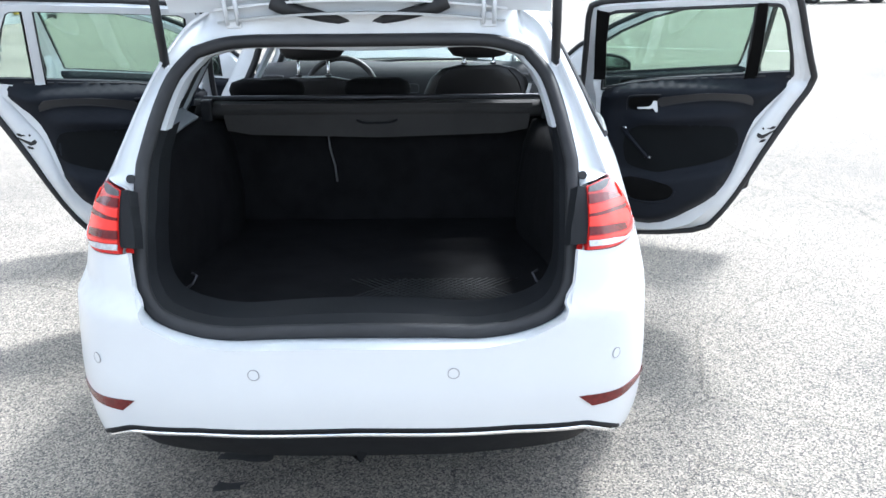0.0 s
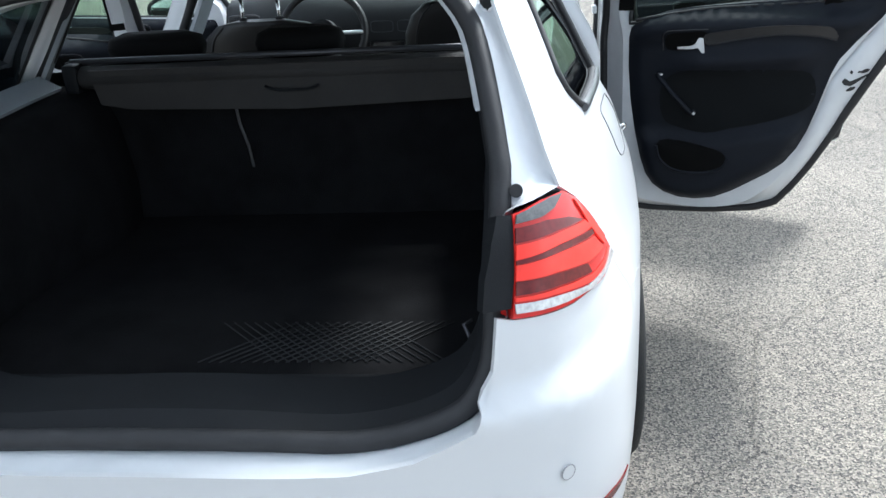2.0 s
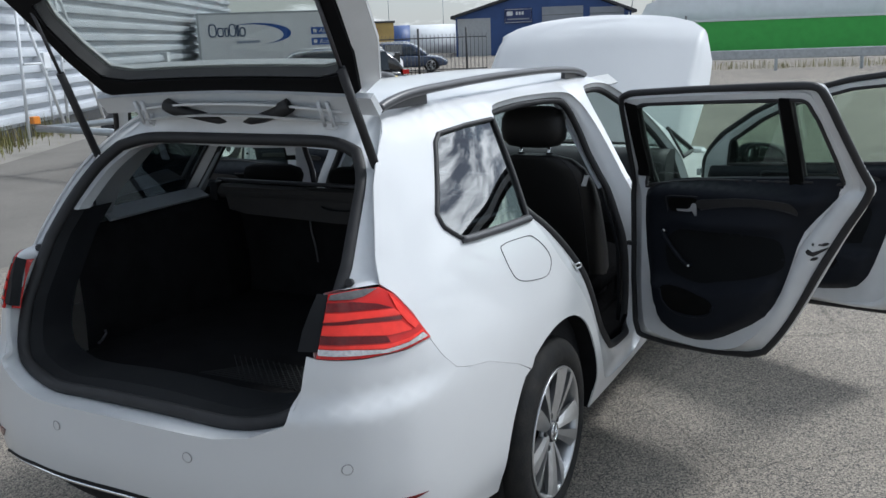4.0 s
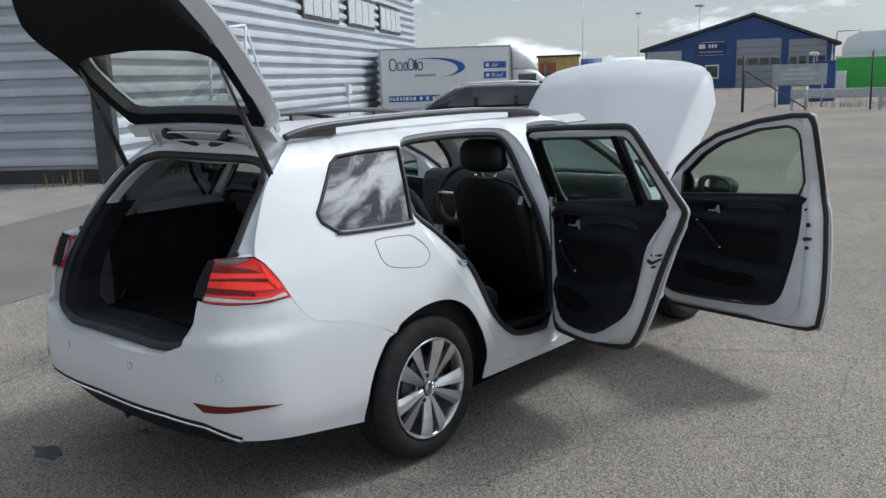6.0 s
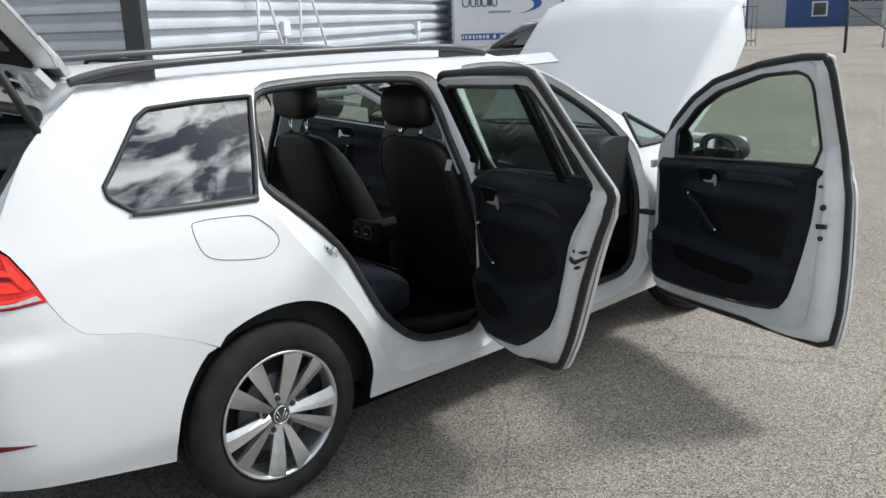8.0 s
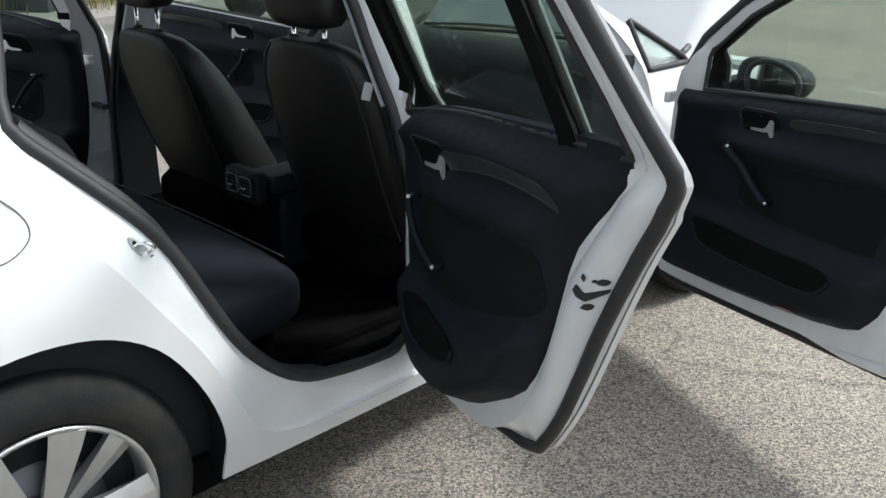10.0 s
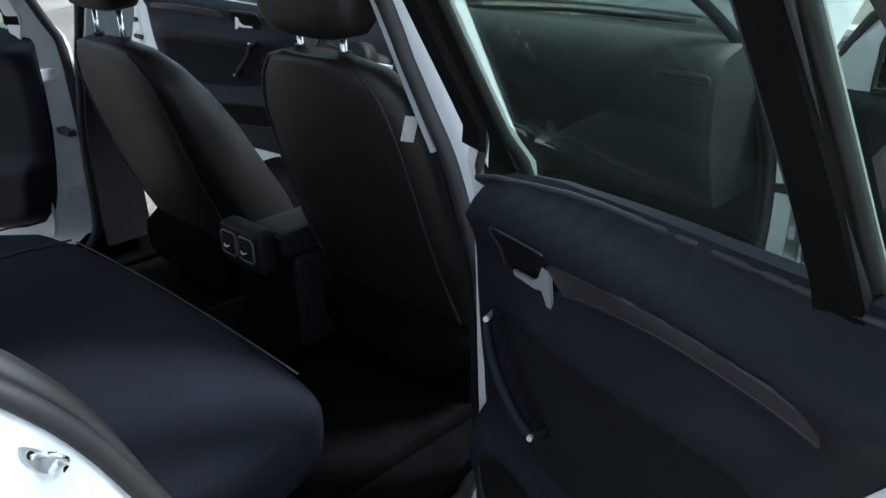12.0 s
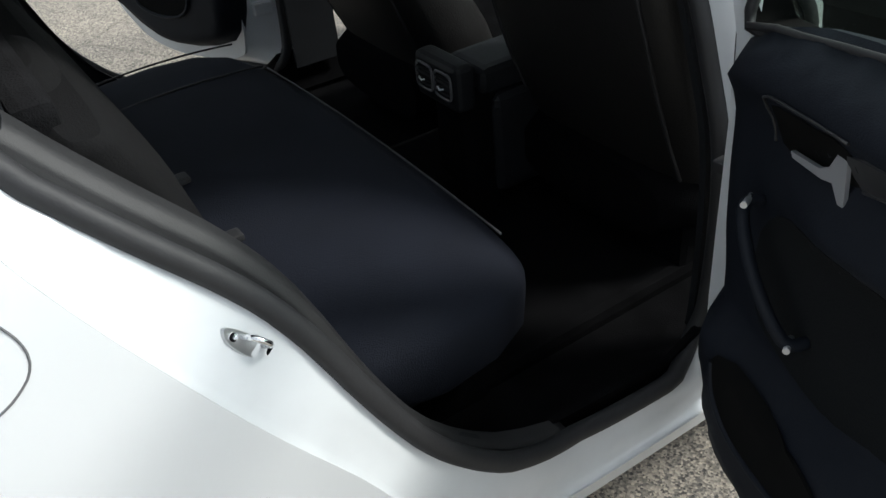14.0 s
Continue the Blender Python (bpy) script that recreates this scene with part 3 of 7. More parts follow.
REAR_S = [(y + S_OF_Y, z) for y, z in evenly(curve_pts(REAR_SEAL, 3, True), 84)]
FRONT_S = [(y + S_OF_Y, z) for y, z in curve_pts(FRONT_SEAL, 3, True)]
REAR_SKIN = [(y + S_OF_Y, z) for y, z in evenly(curve_pts(REAR_EDGE, 3, True), 84)]
FRONT_SKIN = grown(FRONT_S, lambda s, z: front_grow(s - S_OF_Y, z))
front_arch = [(3.69 + S_OF_Y + .37 * math.cos(a), .315 + .37 * math.sin(a)) for a in np.linspace(math.pi * 1.04, -.04 * math.pi, 16)]
side = list(SEAMLINE) + [q for q in ARCH if q[0] > 1.45] + [(2.6, .235), (3.5, .225), (3.87, .225)] + front_arch + [(4.68, .24), (4.86, .26), (4.88, .50), (4.86, .72), (4.70, .80), (4.50, .86), (4.2, .905), (4.05, .925), (3.93, .95), (3.70, 1.085), (3.45, 1.215), (3.20, 1.335), (3.08, 1.385), (3.02, 1.408), (2.4, 1.409), (1.6, 1.409), (1.0, 1.409), (.967, 1.407), (.945, 1.375), (.91, 1.31), (.872, 1.23), (.845, 1.14), (.822, 1.06), (.815, 1.003), (.849, .977), (.899, .917)]
for sd in (1, -1):
    panel = part("side_panel", sheet(side, lambda s, z: body(s, z, 0, sd), [QUARTER, REAR_SKIN, FRONT_SKIN, TRIANGLE], step=.06, thick=.006 * sd, edge=.03), PAINT, car, "white side panel with wheel arches and pillars")
    # door jambs from the skin to the seal
    for name, skin, seal in (("door_jamb", REAR_SKIN, REAR_S), ("door_jamb", FRONT_SKIN, FRONT_S)):
        bm = bmesh.new()
        rows = []
        for k, dep in ((0, .002), (.10, .016), (.55, .024), (.75, .040), (1.0, .052)):
            rows.append([body(a[0] + (b[0] - a[0]) * k, a[1] + (b[1] - a[1]) * k, dep * deep(b, k), sd) for a, b in zip(skin, seal)])
        for a, b in zip(rows, rows[1:]):
            strip(bm, a, b)
        bmesh.ops.remove_doubles(bm, verts=bm.verts, dist=1e-5)
        part(name, bm, JAMB, panel, "white painted door jamb and sill")
        part("door_seal", tube([body(s, z, .050 * deep((s, z), 1), sd) for s, z in evenly(seal, 130)], .015, True, 8), RUBBER, panel, "black rubber door seal")
    # side window with its trim
    part("quarter_window", sheet(QUARTER, lambda s, z: body(s, z, .004, sd), step=.05, thick=0), QGLASS, panel, "tinted rear side window mirroring the clouds").visible_shadow = False
    part("window_trim", tube([body(s, z, -.001, sd) for s, z in evenly(curve_pts(QUARTER, 1, True), 110)], .008, True, 8), RUBBER, panel)
    low = [(.635 + S_OF_Y, 1.043), (.70 + S_OF_Y, 1.039), (1.10 + S_OF_Y, 1.030)]
    part("window_sill_trim", tube([body(s, z - .004, -.004, sd) for s, z in evenly(low, 20, False)], .011, False, 8), mat("dark_grey_trim", (.06, .06, .065), .4), panel)
    part("front_quarter_window", sheet(TRIANGLE, lambda s, z: body(s, z, .004, sd), step=.07, thick=.004), DGLASS, panel).visible_shadow = False
    part("front_quarter_trim", tube([body(s, z, .0, sd) for s, z in evenly(TRIANGLE, 50)], .011, True, 8), RUBBER, panel)
    # seam between bumper and wing, swage line
    part("bumper_gap", tube([body(s, z, .0012, sd) for s, z in evenly(SEAMLINE, 60, False)], .0016, False, 5), mat("pale_panel_gap", (.52, .52, .53), .8), panel)
    # arch lining
    bm = bmesh.new()
    a = [body(s, z, .004, sd) for s, z in ARCH]
    b = [body(s, z, .25, sd) for s, z in ARCH]
    strip(bm, a, b, closed=False)
    part("wheel_arch_liner", bm, FELT, panel)
    bm = bmesh.new()
    strip(bm, [body(s, z, .004, sd) for s, z in front_arch], [body(s, z, .25, sd) for s, z in front_arch], closed=False)
    part("wheel_arch_liner", bm, FELT, panel)
    # striker
    c = Vector(body(1.893, .815, .020, sd))
    out = (Vector(body(1.875, .82, -.05, sd)) - Vector(body(1.875, .82, .0, sd))).normalized()
    out = (out + Vector((0, .35, .45))).normalized()
    fore = Vector((0, .62, -.78))
    fore = (fore - out * fore.dot(out)).normalized()
    down_way = out.cross(fore).normalized()
    down_way = down_way if down_way.z < 0 else -down_way
    steel_bm = bmesh.new()
    lens_shape = [(.036 * math.cos(a), .017 * math.sin(a) if math.sin(a) > 0 else .006 * math.sin(a)) for a in np.linspace(0, 2 * math.pi, 28, endpoint=False)]
    low_v = [steel_bm.verts.new(c + fore * a + down_way * b + out * .001) for a, b in lens_shape]
    top_v = [steel_bm.verts.new(c + fore * a * .95 + down_way * b * .92 + out * .0045) for a, b in lens_shape]
    steel_bm.faces.new(top_v)
    for k in range(28):
        steel_bm.faces.new((low_v[k - 1], low_v[k], top_v[k], top_v[k - 1]))
    bmesh.ops.recalc_face_normals(steel_bm, faces=steel_bm.faces)
    strk = part("door_striker", steel_bm, ALLOY, panel, "bare steel door striker")
    part("striker_loop", tube([c - fore * .012 + out * .002, c - fore * .010 + out * .022, c - fore * .005 + out * .028, c + fore * .007 + out * .028, c + fore * .012 + out * .022, c + fore * .014 + out * .002], .0036, False, 8), CHROME, strk)
    for at in (-.022, .024):
        part("striker_screw", cyl(c + fore * at + down_way * .004 + out * .0035, c + fore * at + down_way * .004 + out * .0060, .0050, 10), CHROME, strk)

# fuel flap, on the one side that carries it
FLAP = [(.838, .978), (.852, .908), (.90, .873), (1.03, .852), (1.085, .855), (1.125, .885), (1.118, .925), (1.07, .972), (1.03, .984), (.91, .99), (.865, .988)]
flap = [(y + S_OF_Y, z) for y, z in curve_pts(FLAP, 4, True)]
part("fuel_flap_gap", tube([body(s, z, -.0004) for s, z in evenly(flap, 90)], .0013, True, 5), SEAM, car, "thin dark gap round the fuel flap")
# black rubber stops in the tailgate frame
for sd in (1, -1):
    c = Vector((.577 * sd, .318, 1.006))
    part("rubber_stop", cyl(c, c + Vector((0, -.012, .003)), .011, 14), RUBBER, car)

# tailgate opening: frame, seal, trims
AP = [(0, .10, .655), (.20, .103, .654), (.32, .11, .650), (.42, .13, .659), (.508, .15, .692), (.550, .18, .758), (.560, .22, .86), (.568, .29, .965), (.570, .34, 1.04), (.550, .42, 1.145), (.520, .51, 1.245), (.470, .57, 1.307), (.374, .60, 1.333), (.20, .608, 1.340), (0, .61, 1.342)]
EDGE_BOTTOM = [(0, .652), (.20, .65), (.32, .648), (.42, .66), (.52, .70), (.572, .78), (.606, .86)]
EDGE_LAMP = [(.606, .86), (.606, .92), (.626, .975), (.655, 1.004), (.72, 1.006), (.815, 1.003)]
EDGE_PILLAR = [(.815, 1.003), (.822, 1.06), (.845, 1.14), (.872, 1.23), (.91, 1.31), (.945, 1.375), (.965, 1.405)]
EDGE_ROOF = [body(.965, 1.405, .002), (.40, .595, 1.420), (.30, .578, 1.432), (.15, .568, 1.440), (0, .565, 1.443)]


def paired(edges, inners, counts):
    """Outer and inner rim of the opening, matched stretch by stretch and mirrored."""
    a, b = [], []
    for e, q, n in zip(edges, inners, counts):
        a += evenly(curve_pts(e, 3), n, False)[:-1]
        b += evenly(curve_pts(q, 3), n, False)[:-1]
    a, b = a + [np.array(edges[-1][-1])], b + [np.array(inners[-1][-1])]
    flip = np.array([-1, 1, 1])
    return a + [p * flip for p in reversed(a[1:-1])], b + [p * flip for p in reversed(b[1:-1])]


skin_edges = [[body(s, z, .002) for s, z in e] for e in (EDGE_BOTTOM, EDGE_LAMP, EDGE_PILLAR)] + [EDGE_ROOF]
r_out, r_in = paired(skin_edges, [AP[:7], AP[6:9], AP[8:12], AP[11:]], [34, 16, 30, 22])
bm = bmesh.new()
rows = []
for k, dep in ((0, 0), (.06, .012), (.35, .020), (.62, .014), (.85, .004), (1.0, 0.0)):
    rows.append([a + (b - a) * k + np.array([0, dep, 0]) for a, b in zip(r_out, r_in)])
for a, b in zip(rows, rows[1:]):
    strip(bm, a, b)
bmesh.ops.remove_doubles(bm, verts=bm.verts, dist=1e-5)
part("tailgate_frame", bm, JAMB, car, "white painted frame round the tailgate opening")


def inset(p, far, back):
    q = np.array([p[0], 0, p[2] - 1.0])
    q = q / np.linalg.norm(q)
    return p - q * far + np.array([0, back, 0])


part("tailgate_seal", tube([inset(p, .018, .002) for p in r_in], .0185, True, 10), RUBBER, car, "black rubber seal round the tailgate opening")
low = [p for p in r_in if p[2] < 1.13]
k = max(range(len(low)), key=lambda i: np.linalg.norm(low[i] - low[i - 1]))
low = low[k:] + low[:k]
bm = bmesh.new()
rows = [[inset(p, .03, .01) for p in low], [inset(p, .045, .05) for p in low], [inset(p, .045, .16) for p in low]]
for a, b in zip(rows, rows[1:]):
    strip(bm, a, b, closed=False)
part("loading_frame", bm, DARKPLASTIC, car, "black plastic frame of the load bay")
up = [p for p in r_in if p[2] > 1.115]
k = max(range(len(up)), key=lambda i: np.linalg.norm(up[i] - up[i - 1]))
up = up[k:] + up[:k]
bm = bmesh.new()
rows = [[inset(p, .030, .012) for p in up], [inset(p, .046, .02) for p in up], [inset(p, .052, .06) for p in up]]
for a, b in zip(rows, rows[1:]):
    strip(bm, a, b, closed=False)
part("pillar_trim_edge", bm, mat("pale_trim_edge", (.50, .52, .54), .6), car, "pale trim round the upper tailgate opening")

# loading sill with lock, floor, side walls
sill = part("loading_sill", rbox((-.47, .135, .60), (.47, .34, .655), .02, 3), DARKPLASTIC, car, "black ribbed plastic loading sill")
lock = part("tailgate_striker", tube([(-.012, .19, .652), (-.012, .19, .668), (-.006, .19, .674), (.008, .19, .674), (.012, .19, .668), (.012, .19, .652)], .004, False, 8), CHROME, sill, "bright steel lock loop")
part("striker_plate", rbox((-.022, .172, .650), (.022, .215, .6575), .003), RUBBER, lock)
part("sill_paint", rbox((-.40, .06, .60), (.40, .15, .645), .012, 3), JAMB, car)
part("cargo_floor", rbox((-.56, .24, .58), (.56, 1.32, .635), .008), FELT, car, "black felt load floor")
net = bmesh.new()
for i in range(16):
    a = -.05 + i * .022
    tube([(a, .40, .637), (a + .16, .56, .637)], .0018, False, 4, bm=net)
    tube([(a + .16, .40, .637), (a, .56, .637)], .0018, False, 4, bm=net)
part("net_pattern", net, mat("grey_net_cord", (.018, .019, .02), .8), car, "grey diamond net lying on the load floor")
for sd in (1, -1):
    wall = bmesh.new()
    rows = []
    for y in np.linspace(.42, 1.19, 12):
        hump = .07 * math.exp(-((y - 1.06) / .25) ** 2)
        rows.append([(sd * (.555 - hump), y, .60), (sd * (.545 - hump), y, .75), (sd * (.55 - hump * .7), y, .92), (sd * (.56 - hump * .3), y, 1.00), (sd * (abs(at_y(y, 1.03, .12)[0])), y, 1.018), (sd * (abs(at_y(y, 1.03, .06)[0])), y, 1.022)])
    for a, b in zip(rows, rows[1:]):
        strip(wall, a, b, closed=False)
    part("cargo_side_trim", wall, FELT, car, "black felt side lining of the load bay")
    # pale inner sill under the side window
    part("window_ledge", sheet([(.52 + S_OF_Y, 1.062), (1.12 + S_OF_Y, 1.052), (1.12 + S_OF_Y, 1.020), (.50 + S_OF_Y, 1.030)], lambda s, z: body(s, z, .03 + (1.06 - z) * 2.2, sd), step=.03, thick=.01 * sd), GREYTRIM, car)
    part("cargo_hook", tube([(sd * .50, .42, .665), (sd * .48, .42, .68), (sd * .47, .43, .70), (sd * .485, .44, .705)], .004, False, 6), STEEL, car)

# roof, headliner, rails
def roof_pt(x, y, drop=0.0):
    edge = abs(body(y + S_OF_Y, 1.409)[0])
    k = min(abs(x) / max(edge, .01), 1.0)
    back = .05 * max(0, (0.95 - y) / .35) ** 2 * (1 - k)
    return (x, y - back * .4, 1.409 + .034 * (1 - k**2.2) - .012 * max(0, (1.1 - y)) - drop)


edge_r = [(abs(body(y + S_OF_Y, 1.409)[0]), body(y + S_OF_Y, 1.409)[1]) for y in np.linspace(.39, 2.44, 24)]
loop = [(x - .001, y) for x, y in edge_r] + [(.36, 2.52), (0, 2.56), (-.36, 2.52)] + [(-x + .001, y) for x, y in reversed(edge_r)] + [(-.40, .595), (-.30, .578), (-.15, .568), (0, .565), (.15, .568), (.30, .578), (.40, .595)]
part("roof", sheet(loop, lambda x, y: roof_pt(x, y), step=.09, thick=.006), PAINT, car, "white roof panel")
part("headliner", sheet(loop, lambda x, y: roof_pt(x * .985, y + .01, .035), step=.12, thick=.006), HEADLINER, car, "pale grey roof lining")
for sd in (1, -1):
    pts = [(.478, .66, 1.412), (.482, .72, 1.428), (.490, .82, 1.443), (.50, 1.0, 1.452), (.505, 1.4, 1.460), (.508, 1.9, 1.458), (.508, 2.2, 1.446), (.505, 2.34, 1.432), (.503, 2.42, 1.414)]
    rail = part("roof_rail", tube([(sd * q[0], q[1], q[2]) for q in curve_pts(pts, 5)], .0155, False, 10, flat=(1.0, .9)), mat("dark_rail", (.055, .055, .06), .4), car, "dark grey roof rail")
    for y0, y1 in ((.675, .93), (2.17, 2.405)):
        top = [(y, float(np.interp(y, [q[1] for q in pts], [q[2] for q in pts]))) for y in np.linspace(y0, y1, 9)]
        fin = [(y, z) for y, z in top] + [(y, 1.404) for y, z in reversed(top)]
        part("rail_foot", sheet(fin, lambda y, z: (sd * (float(np.interp(y, [q[1] for q in pts], [q[0] for q in pts])) - .009), y, z), step=.03, thick=.018), mat("dark_rail", (.055, .055, .06), .4), rail)

# inner pillars and lining
for sd in (1, -1):
    def lining(name, loop, material, off=.055, holes=()):
        return part(name, sheet([(y + S_OF_Y, z) for y, z in loop], lambda s, z: body(s, z, off, sd), holes, step=.08, thick=.012 * sd), material, car)
    lining("rear_pillar_trim", [(.45, 1.06), (.535, 1.06), (.525, 1.13), (.64, 1.285), (.69, 1.335), (.70, 1.385), (.42, 1.385), (.34, 1.30), (.33, 1.2)], GREYTRIM, .05)
    lining("centre_pillar_trim", [(1.125, 1.045), (1.16, 1.045), (1.205, 1.29), (1.24, 1.345), (1.22, 1.385), (1.0, 1.385), (1.23, 1.345)], GREYTRIM, .05)
    lining("roof_side_trim", [(.68, 1.335), (2.9, 1.352), (2.9, 1.392), (.68, 1.392)], HEADLINER, .052)
    lining("middle_pillar_trim", [(2.065, .96), (2.20, .96), (2.19, 1.34), (2.065, 1.34)], mat("pale_pillar_trim", (.46, .50, .55), .6, 0, .06, 8), .115)
    lining("lower_pillar_trim", [(2.065, .38), (2.21, .38), (2.20, .957), (2.065, .957)], DARKPLASTIC, .115)
    lining("rear_side_trim", [(1.13, 1.0), (1.19, 1.0), (1.21, .99), (1.27, .93), (1.325, .87), (1.375, .80), (1.44, .66), (1.515, .54), (1.625, .44), (1.72, .40), (1.72, .30), (1.1, .30), (.9, .6), (.9, .98)], DARKPLASTIC, .065)
    arc = evenly(curve_pts([(1.165, 1.035), *REAR_SEAL[1:9], (1.70, .405)], 3), 60, False)
    trim_rows = []
    for shift, dep in ((.001, .028), (.008, .022), (.012, .027), (.016, .024), (.021, .029), (.028, .030), (.034, .042), (.036, .062)):
        row = []
        for n_, q in enumerate(arc):
            t = arc[min(n_ + 1, 59)] - arc[max(n_ - 1, 0)]
            t = t / np.linalg.norm(t)
            k = 1 - .75 * smoothstep(.15, .75, n_ / 59)
            row.append(body(q[0] + S_OF_Y - t[1] * shift * k * .9, q[1] + t[0] * shift * k * .9, dep + .022, sd))
        trim_rows.append(row)
    bm = bmesh.new()
    for a, b in zip(trim_rows, trim_rows[1:]):
        strip(bm, a, b, closed=False)
    bmesh.ops.remove_doubles(bm, verts=bm.verts, dist=1e-5)
    part("quarter_trim", bm, mat("grey_wheel_trim", (.013, .013, .014), .6, 0, .15, 14, grain=.2, grain_scale=500, bump=.12), car, "dark grey ribbed plastic trim inside the rear door opening")
    lining("front_pillar_trim", [(3.11, .95), (3.01, 1.09), (2.81, 1.23), (2.61, 1.325), (2.48, 1.355), (2.50, 1.39), (2.66, 1.36), (2.9, 1.25), (3.10, 1.12), (3.45, .96)], GREYTRIM, .055)
    lining("sill_trim", [(1.56, .44), (1.70, .405), (1.98, .39), (2.03, .42), (2.14, .42), (2.16, .385), (3.05, .37), (3.1, .30), (1.5, .30)], CARPET, .075)
    lining("footwell_side", [(3.08, .30), (3.5, .30), (3.5, .95), (3.10, .95)], DARKPLASTIC, .06)
part("cabin_floor", rbox((-.80, 1.25, .20), (.80, 3.55, .285), .01), CARPET, car, "black cabin carpet")
part("underbody", rbox((-.60, .40, .255), (.60, 3.9, .32), .02), CARPET, car)
part("centre_tunnel", rbox((-.12, 1.3, .26), (.12, 3.3, .40), .03), CARPET, car)
part("bulkhead", rbox((-.80, 3.42, .22), (.80, 3.50, .93), .02), DARKPLASTIC, car)

# ---- windscreen, bonnet, engine bay ----
def screen_pt(x, v):
    k = v
    y = 2.54 + .93 * k - .16 * (x / .75) ** 2
    return (x, y, 1.425 - .475 * k - .02 * (x / .6) ** 2 + .035 * math.sin(math.pi * k))


loop = [(-.47, .0), (.47, .0), (.60, .4), (.70, .75), (.74, 1.0), (-.74, 1.0), (-.70, .75), (-.60, .4)]
part("windscreen", sheet(loop, screen_pt, step=.15, thick=.005), WGLASS, car, "clear windscreen").visible_shadow = False
part("scuttle", rbox((-.74, 3.40, .885), (.74, 3.60, .925), .015), DARKPLASTIC, car)
part("wiper", tube([(-.55, 3.46, .94), (.0, 3.40, .975), (.45, 3.36, .985)], .008, False, 6), RUBBER, car)


def hood_pt(x, v):
    """The raised bonnet: v runs from its hinge to the nose."""
    k = abs(x) / .74
    lift = .06 * (1 - k * k)
    nose = max(0, v - .66) ** 2 * .9
    wrap = .15 * max(0, k - .93) / .07
    return (x, 3.62 + .77 * v - lift * .69 + (nose + wrap) * .69, .93 + .81 * v + lift * .72 - (nose + wrap) * .72)


loop = [(.72, .0), (.735, .3), (.745, .55), (.74, .70), (.70, .82), (.60, .91), (.45, .965), (.25, .99), (0, 1.0)]
loop = loop + [(-x, v) for x, v in reversed(loop[:-1])]
part("bonnet", sheet(loop, hood_pt, step=.032, thick=.02), PAINT, car, "white bonnet propped fully open")
part("engine_cover", rbox((-.62, 3.62, .55), (.62, 4.35, .80), .06, 3), DARKPLASTIC, car)
part("front_panel", rbox((-.70, 4.30, .30), (.70, 4.46, .84), .05, 3), PAINT, car)
for sd in (1, -1):
    part("bonnet_hinge", tube([(sd * .68, 3.56, .90), (sd * .69, 3.60, .95), (sd * .69, 3.64, .97)], .012, False, 6), STEEL, car)


